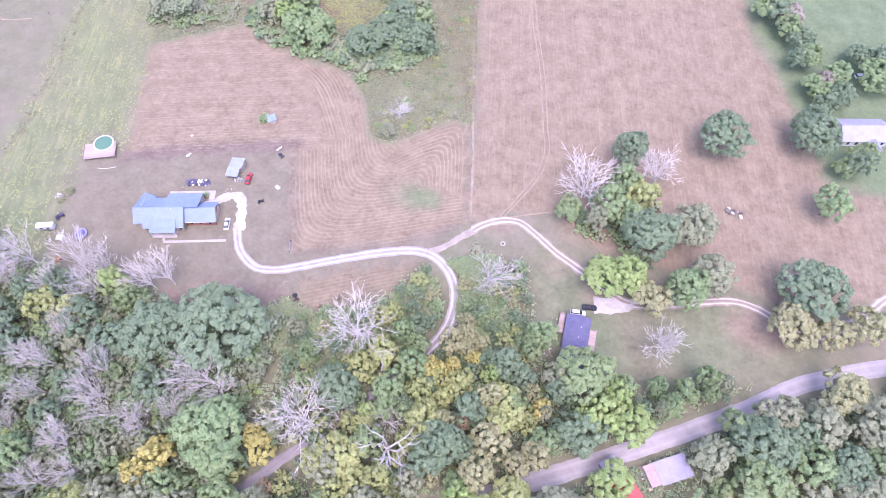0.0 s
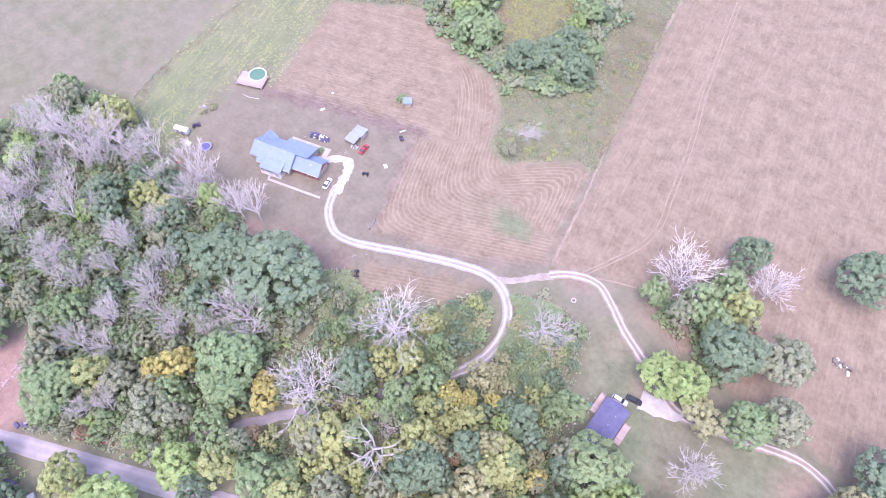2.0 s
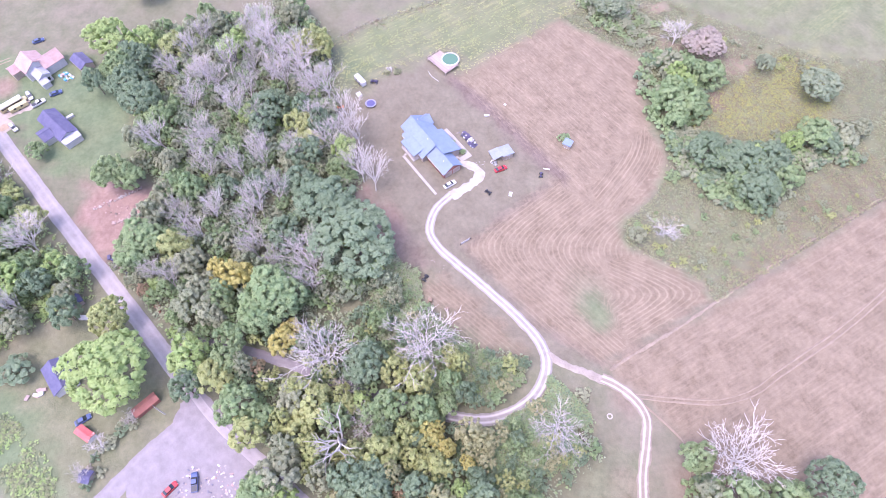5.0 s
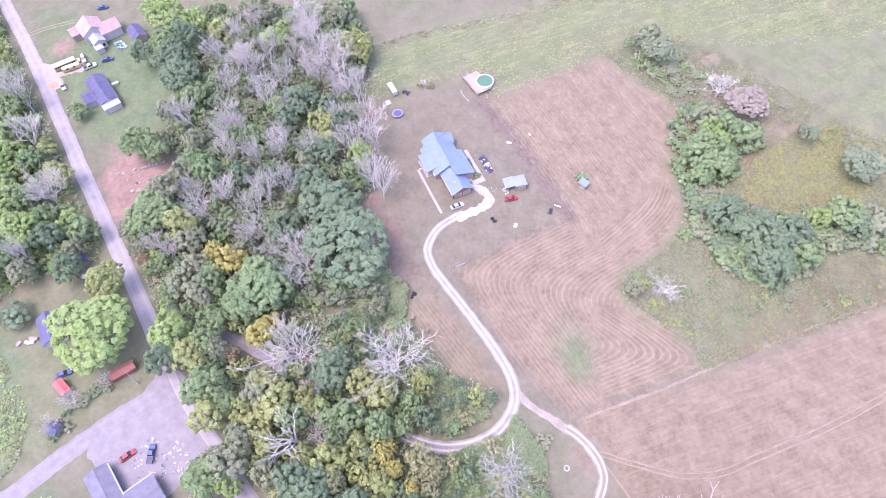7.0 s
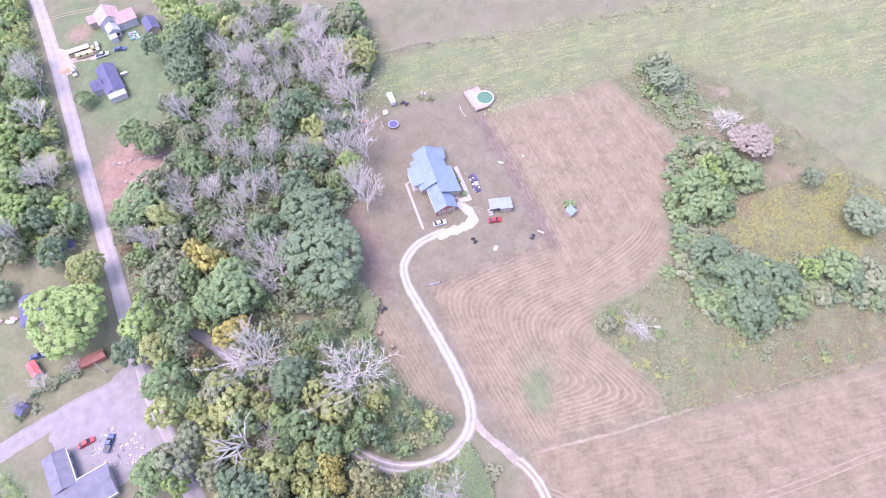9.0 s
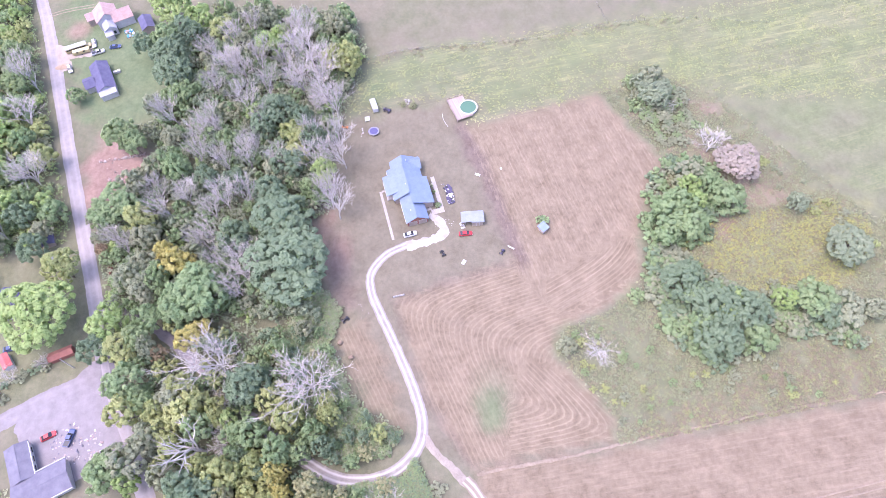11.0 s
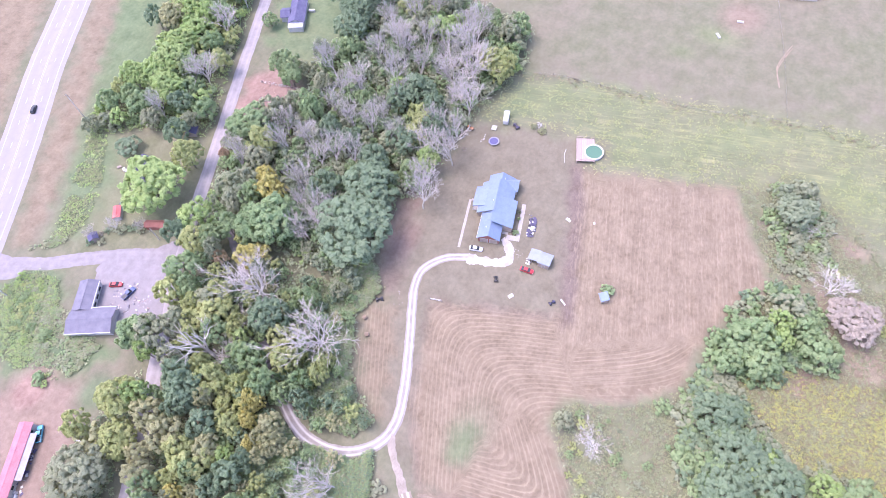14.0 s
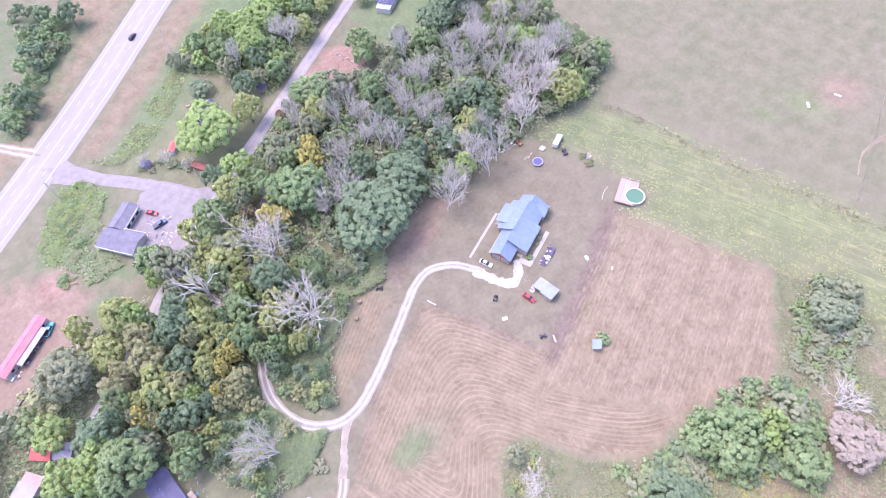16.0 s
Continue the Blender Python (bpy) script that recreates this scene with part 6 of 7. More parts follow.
# ---------------------------------------------------------------- pool, trampoline and yard things
WATER = shader("pool_water")
WATER[2].inputs["Base Color"].default_value = (0.085, 0.17, 0.11, 1)
WATER[2].inputs["Roughness"].default_value = 0.12
WATER[2].inputs["Specular IOR Level"].default_value = 0.3
bumped(WATER[1], WATER[2], noise_of(WATER[1], 2.5), 0.12, 0.05)
WATER = WATER[0]


def ring(bm, r0, r1, z0, z1, n=48):
    a = [[bm.verts.new((r * math.cos(6.2832 * k / n), r * math.sin(6.2832 * k / n), z)) for k in range(n)] for r, z in ((r0, z0), (r1, z0), (r1, z1), (r0, z1))]
    for p, q in ((0, 1), (1, 2), (2, 3), (3, 0)):
        for k in range(n):
            j = (k + 1) % n
            bm.faces.new((a[p][k], a[p][j], a[q][j], a[q][k]))
    bmesh.ops.recalc_face_normals(bm, faces=bm.faces)


pool = thing("swimming_pool", -107.3, 100.2, 0, "round above-ground pool with green water", "pool")
for name, r0, r1, z0, z1, m in (("wall", 3.35, 3.42, 0, 1.25, SIDING_WHITE), ("rim", 3.1, 3.66, 1.22, 1.30, SIDING_WHITE)):
    bm = bmesh.new()
    ring(bm, r0, r1, z0, z1)
    part(name, bm, m, pool)
bm = bmesh.new()
bmesh.ops.create_circle(bm, cap_ends=True, segments=48, radius=3.34, matrix=Matrix.Translation((0, 0, 1.08)))
part("water", bm, WATER, pool)
for k in range(12):
    bm = bmesh.new()
    box(bm, 3.42, 3.54, -0.07, 0.07, 0, 1.22)
    bmesh.ops.rotate(bm, verts=bm.verts, matrix=Matrix.Rotation(6.2832 * k / 12, 3, "Z"))
    part("upright", bm, SIDING_WHITE, pool)
du, dv = Vector((0.92, 0.39)), Vector((-0.39, 0.92))
rel = Vector((-107.3 + 107.0, 100.2 - 97.0))
deck("pool_deck", -107.0, 97.0, 23, 11.0, 6.8, 1.15, "pinkish weathered wooden deck wrapped round the pool", ("-u", "-v", "+u"), (rel.dot(du), rel.dot(dv), 3.66))

tramp = thing("trampoline", -95.9, 64.1, 0, "round trampoline with lilac pad and violet mat", "trampoline")
for name, r0, r1, z0, z1, m in (("frame", 1.95, 2.02, 0.78, 0.85, CHROME), ("pad", 1.6, 2.06, 0.86, 0.9, paint("lilac_pad", (0.25, 0.245, 0.37), 0.6))):
    bm = bmesh.new()
    ring(bm, r0, r1, z0, z1, 32)
    part(name, bm, m, tramp)
bm = bmesh.new()
bmesh.ops.create_circle(bm, cap_ends=True, segments=32, radius=1.62, matrix=Matrix.Translation((0, 0, 0.84)))
part("mat", bm, paint("violet_mat", (0.085, 0.08, 0.19), 0.7), tramp)
for k in range(6):
    post(tramp, 1.95 * math.cos(k * 1.0472), 1.95 * math.sin(k * 1.0472), 0, 0.8, 0.06, CHROME, "leg")


def heap(name, x, y, angle, long, wide, count, materials, sizes, label, category, seed):
    """Loose lumps and boards in one pile; each lump is a part."""
    rng = random.Random(seed)
    ob = thing(name, x, y, angle, label, category)
    for _ in range(count):
        s = rng.uniform(*sizes)
        u, v = rng.uniform(-long / 2, long / 2), rng.uniform(-wide / 2, wide / 2)
        bm = bmesh.new()
        h = s * rng.uniform(0.3, 0.8)
        box(bm, -s * rng.uniform(0.3, 1.0), s * rng.uniform(0.3, 1.0), -s * 0.4, s * 0.4, 0, h, s * 0.08)
        for w in bm.verts:
            w.co += Vector((rng.uniform(-1, 1), rng.uniform(-1, 1), 0)) * s * 0.12
        bmesh.ops.rotate(bm, verts=bm.verts, matrix=Euler((rng.uniform(-0.12, 0.12), rng.uniform(-0.12, 0.12), rng.uniform(0, 3.14))).to_matrix())
        low = min(w.co.z for w in bm.verts)
        bmesh.ops.translate(bm, verts=bm.verts, vec=(u, v, -low - 0.02))
        part("piece", bm, rng.choice(materials), ob)
    return ob


heap("scrap_row", -67.4, 93.6, 14, 7.6, 2.3, 75, (VIOLET_PAINT, VIOLET_PAINT, BLACK_PAINT, VIOLET_PAINT, SIDING_WHITE, CHROME), (0.45, 0.9), "long row of dark violet and white scrap", "scrap", 3)
heap("scrap_pile", -54.5, 98.3, 0, 3.0, 2.0, 14, (SIDING_WHITE, CHROME, DECK_WOOD), (0.3, 0.6), "pale junk heaped beside the open shed", "scrap", 4)
heap("rubble", 23.0, -19.5, 30, 13.0, 9.0, 90, (SIDING_WHITE, SLAB, DECK_WOOD, SHINGLE_GREY), (0.2, 0.55), "white and grey rubble spilled over the lot", "rubble", 5)
heap("rubble", 22.5, -11.0, 30, 9.0, 5.0, 40, (SIDING_WHITE, SLAB, SHINGLE_ROSE), (0.2, 0.6), "broken pale boards at the lot's edge", "rubble", 15)
heap("rubble", -84.0, -31.5, 101, 18.0, 1.4, 60, (SHINGLE_ROSE, SLAB, SLAB, DECK_WOOD), (0.25, 0.6), "row of pale broken blocks on bare red soil", "rubble", 36)
heap("rubble", -74.6, -30.0, 101, 9.0, 2.0, 40, (SHINGLE_ROSE, SLAB, DECK_WOOD), (0.25, 0.6), "short row of rosy broken blocks on bare soil", "rubble", 37)
heap("rubble", -79.0, -32.0, 20, 14.0, 8.0, 40, (SHINGLE_ROSE, DECK_WOOD, BARK), (0.15, 0.45), "broken boards and blocks on bare red soil", "rubble", 6)
heap("brush_pile", 116.0, 129.5, -10, 6.0, 2.6, 26, (BARK, PALE_BARK), (0.4, 1.0), "heap of grey cut branches in the field", "brush pile", 7)
heap("scrap_pile", -111.0, 76.2, 20, 3.0, 2.4, 10, (SIDING_WHITE, SLAB), (0.3, 0.7), "white boulders and scraps in rough grass", "scrap", 8)
heap("scrap_pile", 81.0, -5.4, 28, 15.0, 3.0, 34, (SIDING_WHITE, CHROME, VIOLET_PAINT, SLAB), (0.4, 1.0), "white and grey junk along the long trailer home", "scrap", 9)
heap("scrap_pile", -44.6, -27.1, 30, 4.0, 1.4, 12, (SHINGLE_ROSE, BRICK_RED, SLAB), (0.4, 0.8), "low stack of reddish blocks by the lane", "scrap", 18)
heap("scrap_pile", -37.2, -23.0, 30, 5.0, 1.6, 16, (SHINGLE_ROSE, BRICK_RED, SLAB), (0.4, 0.8), "stacked reddish blocks by the lane", "scrap", 10)
heap("scrap_pile", -20.3, -60.0, 80, 6.0, 2.4, 8, (SIDING_WHITE, DECK_WOOD), (0.6, 1.3), "white boards and boxes behind the small house", "scrap", 11)
heap("scrap_pile", -149.8, -45.4, 30, 7.0, 3.0, 22, (SIDING_WHITE, TEAL_PAINT, SHINGLE_ROSE), (0.5, 1.2), "white and teal household junk by the farmhouse", "scrap", 12)
heap("toys", 62.4, 69.0, 80, 14.0, 3.6, 26, (SIDING_WHITE, TEAL_PAINT, SLAB), (0.15, 0.45), "pale toys and scraps strewn on the lawn", "clutter", 13)
heap("scrap_pile", 95.2, 33.2, 120, 6.0, 1.6, 14, (SIDING_WHITE, SHINGLE_ROSE), (0.4, 0.9), "white junk at the end of the trailer home", "scrap", 14)
heap("rocks", -22.0, 66.0, 30, 6.0, 4.0, 7, (SLAB,), (0.12, 0.3), "pale stones beside the driveway", "rocks", 16)
heap("scrap_pile", -55.4, -33.2, 30, 12.0, 1.8, 14, (SHINGLE_PURPLE, SHINGLE_ROSE, SLAB), (0.6, 1.3), "dark and rosy sheets lying along the lane", "scrap", 17)



def mound(name, x, y, angle, long, wide, high, material, label, category, seed):
    """A low heap of loose earth with an uneven skin."""
    rng = random.Random(seed)
    ob = thing(name, x, y, angle, label, category)
    rings, sides = 6, 22
    verts, faces = [Vector((0, 0, high))], []
    for k in range(1, rings + 1):
        f = k / rings
        for j in range(sides):
            t = 6.2832 * j / sides
            d = f * (1 + 0.1 * math.sin(2 * t + seed) + rng.uniform(-0.05, 0.05))
            verts.append(Vector((math.cos(t) * d * long / 2, math.sin(t) * d * wide / 2, max(-0.04, high * (1 - f ** 1.6) * rng.uniform(0.85, 1.1) - 0.04 * (k == rings)))))
    for j in range(sides):
        faces.append((0, 1 + j, 1 + (j + 1) % sides))
        for k in range(rings - 1):
            a, b = 1 + k * sides, 1 + (k + 1) * sides
            faces.append((a + j, b + j, b + (j + 1) % sides, a + (j + 1) % sides))
    part("heap", mesh_of("heap", verts, faces, material), None, ob)
    return ob


ORANGE_SAND = plain("orange_sand", (0.30, 0.215, 0.145), (0.42, 0.315, 0.225), 3.0, 0.95, 0, 0.6, 0.05, 5.0)
mound("sand_pile", -131.6, -69.6, 118, 7.0, 3.6, 0.9, ORANGE_SAND, "low heap of orange sand beside the lane", "sand pile", 41)


def bale(x, y, angle, label):
    ob = thing("hay_bale", x, y, angle, label, "hay bale")
    bm = bmesh.new()
    bmesh.ops.create_cone(bm, cap_ends=True, segments=20, radius1=0.7, radius2=0.7, depth=1.3, matrix=Matrix.Translation((0, 0, 0.66)) @ Matrix.Rotation(radians(90), 4, "X"))
    bmesh.ops.bevel(bm, geom=[e for e in bm.edges if e.calc_face_angle(0) > 1.0], offset=0.1, segments=2, affect="EDGES")
    part("roll", bm, plain("old_straw", (0.18, 0.13, 0.09), (0.30, 0.225, 0.16), 4.0, 0.95, 0, 0.8), ob)
    return ob


bale(-5.6, 63.4, 40, "old straw bale at the wood's edge")
bale(-10.4, 59.5, 70, "old straw bale beside the trees")


def small_box(name, x, y, angle, l, w, h, material, label, category, legs=False):
    ob = thing(name, x, y, angle, label, category)
    bm = bmesh.new()
    box(bm, -l / 2, l / 2, -w / 2, w / 2, h * 0.8 if legs else 0.0, h, min(0.05, h * 0.08))
    part("top" if legs else "body", bm, material, ob)
    for s in ((-1, -1), (-1, 1), (1, -1), (1, 1)) if legs else ():
        post(ob, s[0] * (l / 2 - 0.1), s[1] * (w / 2 - 0.1), 0, h * 0.8, 0.08, material, "leg")
    return ob


small_box("table", -102.1, 61.1, 10, 2.2, 1.9, 0.75, SIDING_WHITE, "white garden table near the trampoline", "table", True)
small_box("bench", -75.8, 103.7, 70, 2.0, 0.9, 0.5, SIDING_WHITE, "white bench at the lawn's edge", "bench", True)
small_box("plank", -45.6, 115.0, 60, 2.4, 0.5, 0.18, SIDING_WHITE, "white plank lying by the fence corner", "plank")
small_box("sandbox", -39.8, 98.8, 150, 1.8, 1.2, 0.3, SIDING_WHITE, "small white box on the lawn", "box")
small_box("propane_tank", -128.0, -45.2, 115, 2.8, 1.1, 1.1, SIDING_WHITE, "white gas tank on the lawn", "tank")
small_box("feed_trough", -78.7, 112.3, 20, 0.9, 0.7, 0.3, SIDING_WHITE, "small white trough in the mown field", "trough")
small_box("trough", -187.9, 122.4, 40, 3.0, 1.0, 0.5, SIDING_WHITE, "white feed trough in the pasture", "trough")
small_box("trough", -199.8, 128.1, 100, 2.6, 1.0, 0.5, SIDING_WHITE, "white trough by the pasture track", "trough")
small_box("freezer", -40.7, -45.1, 70, 3.2, 1.4, 1.0, SIDING_WHITE, "white box lying beside the shed", "box")
small_box("log", 87.9, 6.4, 27, 5.4, 0.9, 0.7, BARK, "dark fallen log on bare ground", "log")


def utility_pole(x, y, angle, high, label):
    ob = thing("utility_pole", x, y, angle, label, "pole")
    verts, faces = [], []
    tube(verts, faces, Vector((0, 0, -0.1)), Vector((0, 0, high)), 0.22, 0.15, 10)
    part("shaft", mesh_of("shaft", verts, faces, PALE_BARK), None, ob)
    bm = bmesh.new()
    box(bm, -1.1, 1.1, -0.07, 0.07, high - 0.9, high - 0.75)
    part("crossarm", bm, BARK, ob)
    for u in (-0.95, 0.0, 0.95):
        bm = bmesh.new()
        bmesh.ops.create_cone(bm, cap_ends=True, segments=8, radius1=0.06, radius2=0.03, depth=0.2, matrix=Matrix.Translation((u, 0, high - 0.65)))
        part("insulator", bm, SIDING_WHITE, ob)
    return ob


utility_pole(-32.6, -95.5, 120, 14.0, "pale wooden utility pole beside the highway")
utility_pole(41.5, -58.5, 120, 11.0, "wooden utility pole near the side road")
utility_pole(-1.6, -24.9, 30, 8.0, "wooden utility pole at the road corner")


def field_gate(x, y, angle, label):
    ob = thing("field_gate", x, y, angle, label, "gate")
    for u in (-2.0, 2.0):
        post(ob, u, 0, -0.05, 1.4, 0.18, BARK)
    for z in (0.35, 0.65, 0.95, 1.25):
        bm = bmesh.new()
        box(bm, -1.9, 1.9, -0.03, 0.03, z - 0.04, z + 0.04)
        part("bar", bm, CHROME, ob)
    return ob


field_gate(-26.9, 77.4, 105, "tube gate at the field corner")


def fallen_tree(x, y, angle, label):
    ob = new("fallen_tree", bare_mesh("limbs", 57, 0.7, 3, 6, 0.5))
    ob.matrix_basis = pose(x, y, 0.5, 0, 80, angle) @ Matrix.Diagonal((4.5, 4.5, 14, 1))
    return tagged(ob, label, "fallen tree")


fallen_tree(-111, 186, -61, "white fallen dead tree across the scrub")

# ---------------------------------------------------------------- rough growth, too much to count
def growth(name, poly, count, size, high, materials, label, seed, holes=(), lumps=12.0, tilt=0.7):
    """Low leafy tufts over a plan shape, in drifts: one object."""
    rng = np.random.default_rng(seed)
    xs, ys = [p[0] for p in poly], [p[1] for p in poly]
    n = count * 4
    x, y = rng.uniform(min(xs), max(xs), n), rng.uniform(min(ys), max(ys), n)
    ok = away(x, y, poly) > rng.uniform(-2.0, 1.0, n)
    for other in holes:
        ok &= away(x, y, other) < -0.8
    ok &= waves(x, y, lumps, seed) > rng.uniform(-1.2, 0.9, n)
    for line, gap in ROADS:
        for a, b in zip(line, line[1:]):
            dx, dy = b[0] - a[0], b[1] - a[1]
            s = np.clip(((x - a[0]) * dx + (y - a[1]) * dy) / (dx * dx + dy * dy), 0, 1)
            ok &= np.hypot(x - a[0] - s * dx, y - a[1] - s * dy) > gap
    x, y = x[ok][:count], y[ok][:count]
    k = np.repeat(np.arange(len(x)), 6)
    n = len(k)
    h = (high * rng.uniform(0.4, 1.3, len(x)))[k]
    s, a, t = size * rng.uniform(0.5, 1.3, n)[:, None], rng.uniform(0, 6.283, n), rng.uniform(-tilt, tilt, n)
    u = np.stack([np.cos(a), np.sin(a), 0 * a], 1)
    v = np.stack([-np.sin(a) * np.cos(t), np.cos(a) * np.cos(t), np.sin(t)], 1)
    c = np.stack([x[k] + rng.normal(0, size * 0.7, n), y[k] + rng.normal(0, size * 0.7, n), h * rng.uniform(0.3, 1.0, n)], 1)
    co = np.stack([c - u * s * 0.5 - v * s * 0.5, c + u * s * 0.5 - v * s * 0.4, c + v * s * 0.7], 1).reshape(-1, 3)
    picks = rng.integers(0, len(materials), len(x))[k]
    tint = np.repeat(rng.uniform(0, 1, len(x))[k], 3)
    return tagged(new(name, triangles(name, co, np.arange(3 * n).reshape(-1, 3), tint, materials, picks)), label, kind="stuff")


DRIVE_LINE = [(-51, 92), (-46.5, 78), (-35.5, 67.5), (-20, 72), (-4, 79.7), (15.5, 86), (27, 79.5), (30, 63), (23, 48), (5, 24), (-17, -5)]
LANE_LINE = [(16, 87), (32, 101), (39, 106), (47, 106.5), (60, 96), (73, 90), (90, 86), (116, 94.5), (132.5, 90.5), (147, 91), (166, 109)]
ROAD_LINE = [(-180, -96), (-79, -49.5), (-14, -20), (30, 4), (89, 39), (135, 70), (230, 110)]
SIDE_LINE = [(40, -78), (24, -57), (7, -25), (0, -12)]
HIGHWAY_LINE = [(-110, -172), (-47, -135), (0, -104), (62, -67), (110, -40)]
ROADS = [(DRIVE_LINE, 3.4), (LANE_LINE, 2.4), (ROAD_LINE, 4.2), (SIDE_LINE, 5.0), (HIGHWAY_LINE, 10.5)]

DRY = foliage("dry_grass", (0.24, 0.19, 0.13), (0.36, 0.29, 0.21), (0.28, 0.24, 0.165))
WEED = foliage("weed_leaves", (0.235, 0.265, 0.145), (0.375, 0.40, 0.225), (0.33, 0.335, 0.195))
MEADOW_LEAF = foliage("meadow_leaves", (0.33, 0.36, 0.16), (0.44, 0.46, 0.22), (0.38, 0.40, 0.19))
GOLDEN = foliage("goldenrod", (0.46, 0.45, 0.14), (0.64, 0.59, 0.19), (0.47, 0.49, 0.18))
SCRUB = [(22, 82), (29, 77), (32, 66), (29, 56), (40, 52), (52, 58), (54, 66), (49, 74), (48, 84), (40, 91), (33, 88)]
EDGE = [(-30, 48), (-22, 58), (-8, 55), (4, 62), (16, 72), (19, 82), (26, 78), (28, 60), (10, 46), (-10, 40)]
growth("undergrowth", WOODS, 12000, 0.5, 2.4, (LEAF_GREEN, LEAF_SAGE, LEAF_OLIVE), "leafy undergrowth between the trees", 1, (MUD,))
growth("undergrowth", EAST_WOODS, 8000, 0.5, 2.0, (LEAF_GREEN, LEAF_DARK, LEAF_OLIVE), "leafy undergrowth along the lane", 2, (DIRT,))
growth("undergrowth", SOUTH_WOODS, 6000, 0.5, 2.0, (LEAF_GREEN, LEAF_BRIGHT), "leafy undergrowth beside the lane", 3)
growth("scrub", SCRUB, 9000, 0.5, 1.8, (LEAF_GREEN, LEAF_GREEN, WEED, LEAF_DARK), "dense green scrub inside the drive's bend", 4)
growth("scrub", EDGE, 8000, 0.5, 1.9, (LEAF_GREEN, WEED, LEAF_OLIVE), "tangled scrub at the wood's edge", 5)
growth("weeds", WEEDS, 22000, 0.34, 0.4, (WEED, WEED, WEED, DRY, WEED, WEED, LEAF_OLIVE), "rough weeds and brambles beyond the mown field", 6, (MOWN, BIG_FIELD, DRY_EDGE), 12.0, 0.4)
growth("dry_weeds", DRY_EDGE, 5200, 0.3, 0.3, (DRY, WEED, DRY, MEADOW_LEAF), "pale dry grass and weeds along the field edge", 12, (BIG_FIELD,), 9.0, 0.3)
growth("goldenrod", GOLD, 7000, 0.3, 0.55, (GOLDEN, WEED, GOLDEN, MEADOW_LEAF, DRY), "drift of yellow goldenrod among the weeds", 7, (), 9.0, 0.4)
growth("meadow_growth", MEADOW, 6000, 0.32, 0.1, (MEADOW_LEAF,), "tall yellow-green meadow plants", 8, (), 18.0, 0.1)
growth("scrub", [(36, -40), (24, -66), (14, -58), (30, -62), (46, -40), (56, -26), (50, -14), (40, -14)], 1500, 0.7, 0.8, (LEAF_GREEN, WEED, LEAF_OLIVE), "green scrub behind the derelict shop", 13)


def shrub(x, y, r, high, material, label, seed):
    ob = new("shrub")
    rng = random.Random(seed)
    leaves = crown_mesh("foliage", 300 + seed, 4, 22, 44, 0.14, 1.0, material, (0.13, 0.24))
    leaves.transform(Matrix.Diagonal((r, r, high * 0.95, 1)))
    part("foliage", leaves, None, ob)
    verts, faces = [], []
    for k in range(5):
        a = rng.uniform(0, 6.28)
        tube(verts, faces, Vector((0, 0, -0.05)), Vector((math.cos(a) * r * 0.4, math.sin(a) * r * 0.4, high * 0.5)), 0.06, 0.02, 4)
    part("stems", mesh_of("stems", verts, faces, BARK), None, ob)
    ob.location = (x, y, 0)
    return tagged(ob, label, "shrub")


shrub(-55.6, 126.2, 2.6, 1.8, LEAF_GREEN, "green bush beside the tiny field hut", 1)
shrub(-108.5, 78.5, 1.8, 1.0, WEED, "rough bush among white boulders", 2)
shrub(46, -34, 2.6, 2.0, LEAF_GREEN, "round green bush on bare ground", 3)
shrub(58, -24, 2.8, 2.0, LEAF_GREEN, "round dark bush on the dirt yard", 4)
shrub(-27.6, 155, 3.0, 2.2, LEAF_GREEN, "green bush at the mown field's edge", 5)
shrub(33, 92, 2.5, 1.6, LEAF_OLIVE, "olive bush by the lane's bend", 6)

shrub(-62.6, 89.6, 1.3, 1.0, LEAF_GREEN, "low green bush at the patio's corner", 7)
shrub(-71.0, 86.8, 0.8, 0.7, LEAF_OLIVE, "small planted bush beside the patio", 8)
shrub(-68.4, 88.0, 0.8, 0.7, LEAF_GREEN, "small planted bush beside the patio", 9)
shrub(-109.8, 74.6, 1.6, 0.8, WEED, "rough weeds round pale scraps", 10)
shrub(88, -48, 3.0, 2.0, LEAF_GREEN, "round green bush on bare ground", 11)


def coil(name, x, y, r, thick, material, label, category):
    """A ring lying on the ground."""
    ob = thing(name, x, y, 0, label, category)
    bm = bmesh.new()
    ring(bm, r - thick, r + thick, 0.0, thick * 1.4, 24)
    bmesh.ops.bevel(bm, geom=[e for e in bm.edges if e.calc_face_angle(0) > 1.0], offset=thick * 0.3, segments=2, affect="EDGES")
    part("ring", bm, material, ob)
    return ob


coil("fire_ring", -87.8, 55.4, 0.8, 0.16, BARK, "dark stone fire ring on the lawn", "fire ring")
coil("tyre", 41.4, 96.7, 0.7, 0.2, SLAB, "pale old tyre lying beside the lane", "tyre")
coil("kiddie_pool", -76.1, 103.6, 0.55, 0.1, SIDING_WHITE, "small white tub on the lawn", "tub")


def pipe(name, pts, r, material, label, category):
    """A bent pipe or hose lying along the points."""
    ob = thing(name, pts[0][0], pts[0][1], 0, label, category)
    line = spline([(p[0] - pts[0][0], p[1] - pts[0][1]) for p in pts], 0.4)
    verts, faces = [], []
    for a, b in zip(line, line[1:]):
        tube(verts, faces, a + Vector((0, 0, r * 0.8)), b + Vector((0, 0, r * 0.8)), r, r, 8)
    part("run", mesh_of("run", verts, faces, material), None, ob)
    return ob


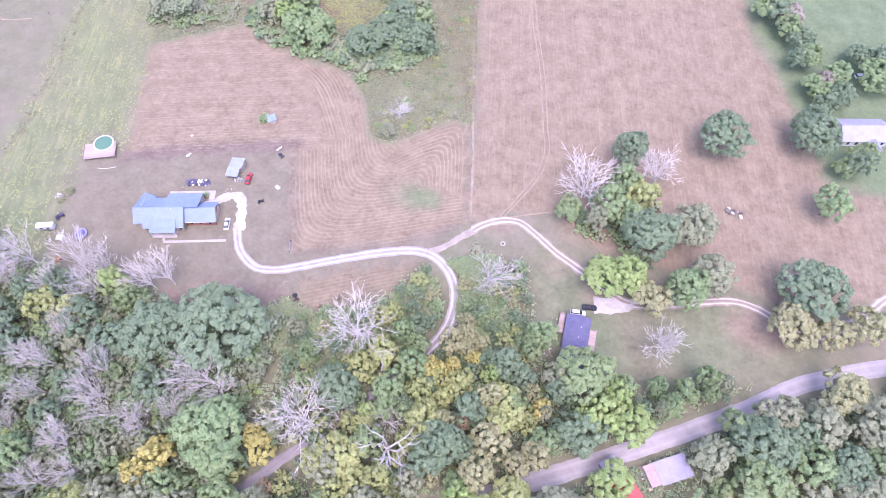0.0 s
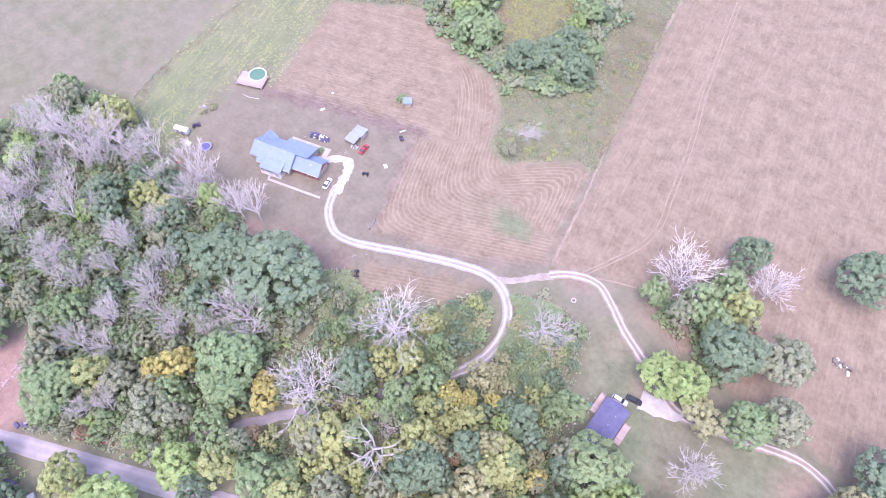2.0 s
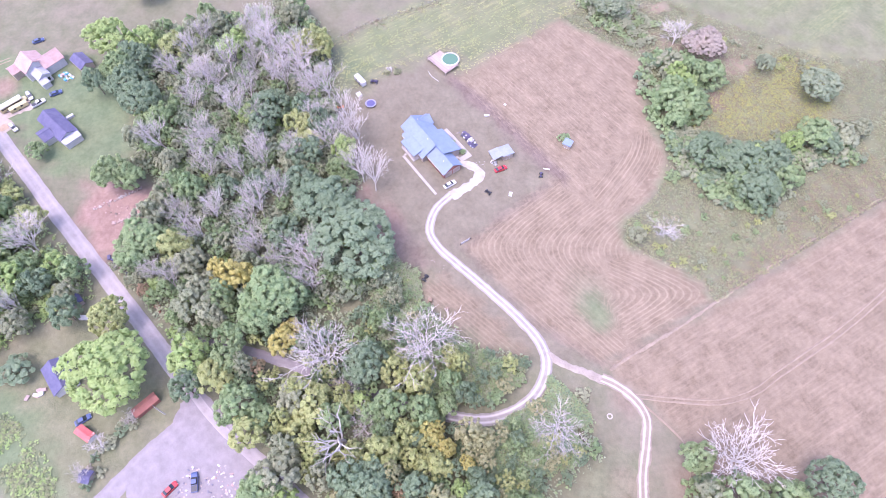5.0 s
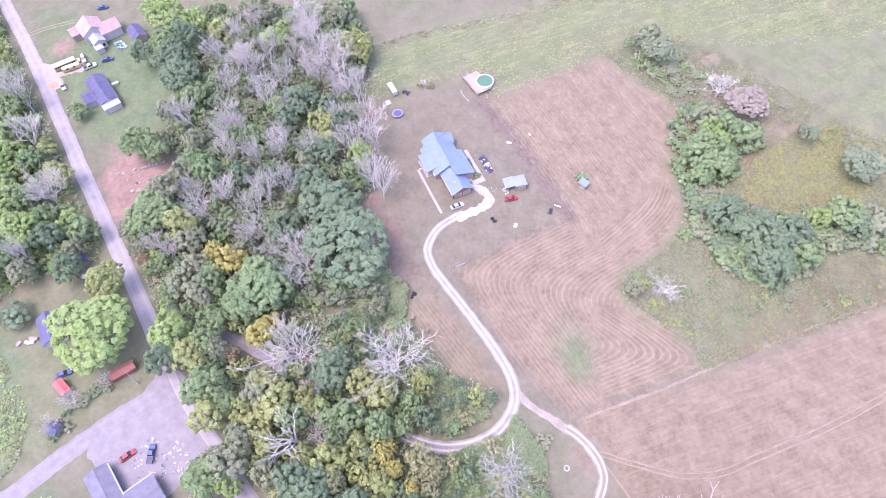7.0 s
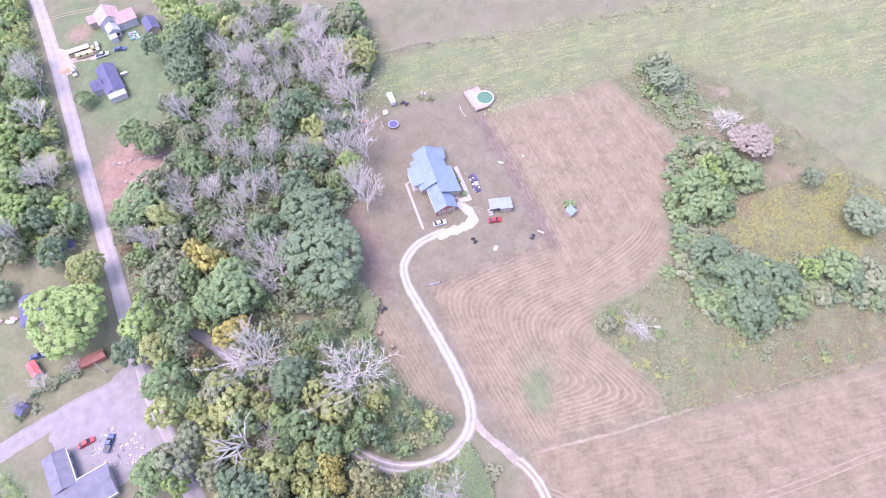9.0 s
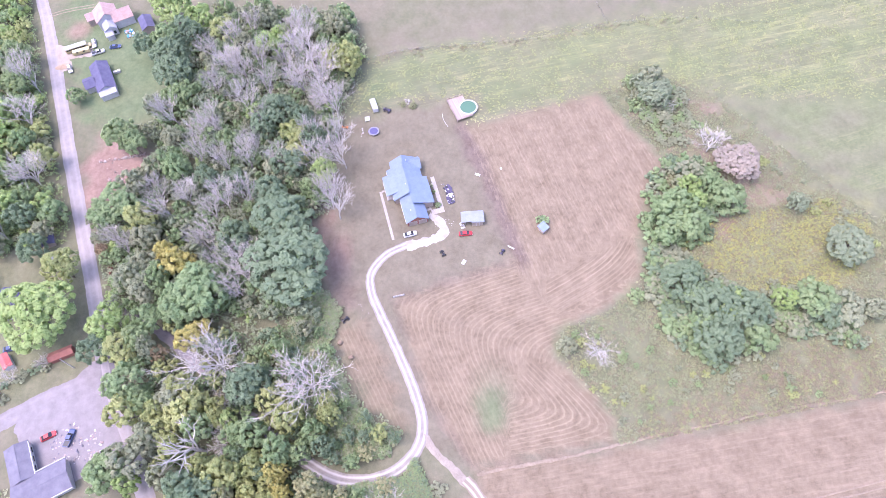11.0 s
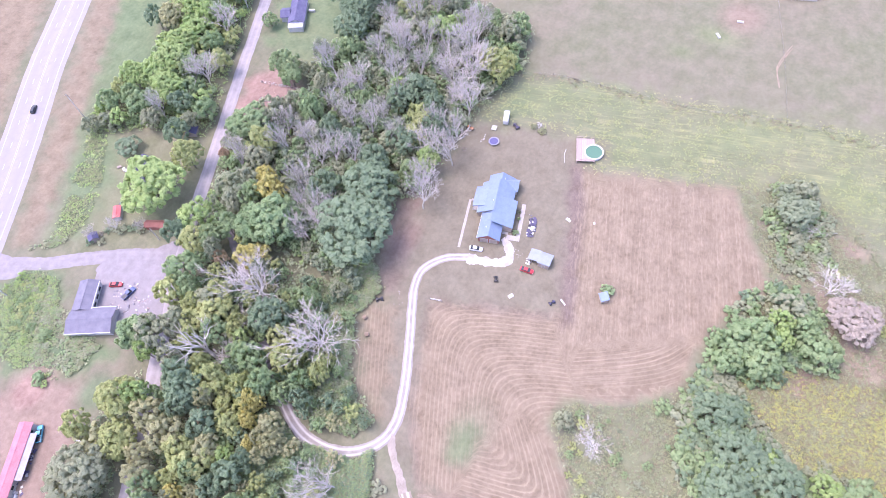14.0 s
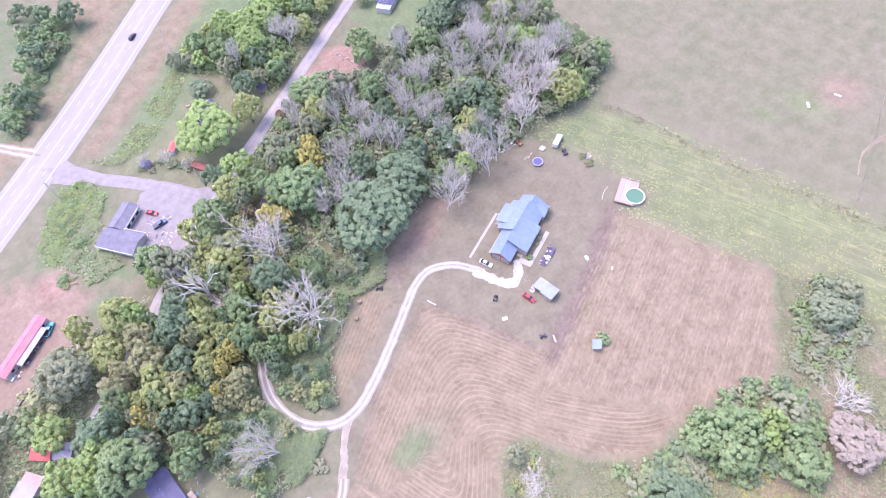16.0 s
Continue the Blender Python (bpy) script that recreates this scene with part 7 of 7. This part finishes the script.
pipe("pool_hose", [(-98.6, 92.4), (-100.8, 91.2), (-102.6, 90.5), (-104.9, 90.2)], 0.09, SIDING_WHITE, "white hose lying near the pool", "hose")
heap("scrap_pile", -96.0, 59.4, 20, 4.0, 1.4, 12, (SIDING_WHITE, SLAB, SHINGLE_ROSE), (0.15, 0.35), "pale scraps beside the trampoline", "scrap", 31)
heap("planter_bed", -71.0, 87.4, 106, 8.0, 0.8, 18, (BARK, SHINGLE_GREY, SLAB), (0.2, 0.4), "dark pots and blocks along the patio", "planter", 32)
heap("scrap_pile", -78.0, 81.6, 40, 2.4, 1.6, 8, (SIDING_WHITE, SLAB, BLACK_PAINT), (0.25, 0.55), "white chairs and clutter by the back door", "clutter", 33)
heap("scattered_stones", -55.5, 92.0, 100, 7.0, 3.4, 40, (GRAVEL, SLAB), (0.1, 0.3), "loose white stones round the gravel", "rocks", 34)


def wire_fence(line, gap, label):
    """Posts and two wires along a line."""
    ob = thing("wire_fence", line[0][0], line[0][1], 0, label, "fence")
    pts = spline([(p[0] - line[0][0], p[1] - line[0][1]) for p in line], gap)
    for q in pts:
        post(ob, q.x, q.y, -0.05, 1.25, 0.13, BARK)
    for z in (0.6, 1.1):
        verts, faces = [], []
        for a, b in zip(pts, pts[1:]):
            tube(verts, faces, a + Vector((0, 0, z)), b + Vector((0, 0, z)), 0.012, 0.012, 3)
        part("wire", mesh_of("wire", verts, faces, CHROME), None, ob)
    return ob


wire_fence([(-133, 58), (-138, 70), (-142, 100), (-145, 129), (-153, 159), (-156, 191), (-152, 230)], 5.0, "wire fence with grey posts between meadow and pasture")
wire_fence([(-153, 159), (-181, 151), (-224, 137), (-260, 126)], 5.0, "wire fence with grey posts across the pasture")
growth("fence_grass", [(-133, 57), (-138, 70), (-142, 100), (-145, 129), (-153, 159), (-156, 191), (-154, 191), (-151, 159), (-143, 129), (-140, 100), (-136, 70), (-131, 57)], 900, 0.4, 0.4, (DRY, WEED), "rough grass under the pasture fence", 16)
growth("tall_weeds", [(38, -61), (32, -56), (28, -48), (37, -39), (43, -33), (51, -30), (59, -35), (57, -44), (47, -56)], 2600, 0.42, 0.7, (LEAF_BRIGHT, LEAF_GREEN, WEED), "lush green weeds behind the derelict shop", 17)
growth("tall_weeds", [(18, -60), (0, -70), (-24, -84), (-33, -92), (-40, -96), (-30, -82), (-12, -66), (8, -56)], 1800, 0.55, 0.5, (LEAF_BRIGHT, WEED, WEED), "rough green weeds between highway and houses", 18)
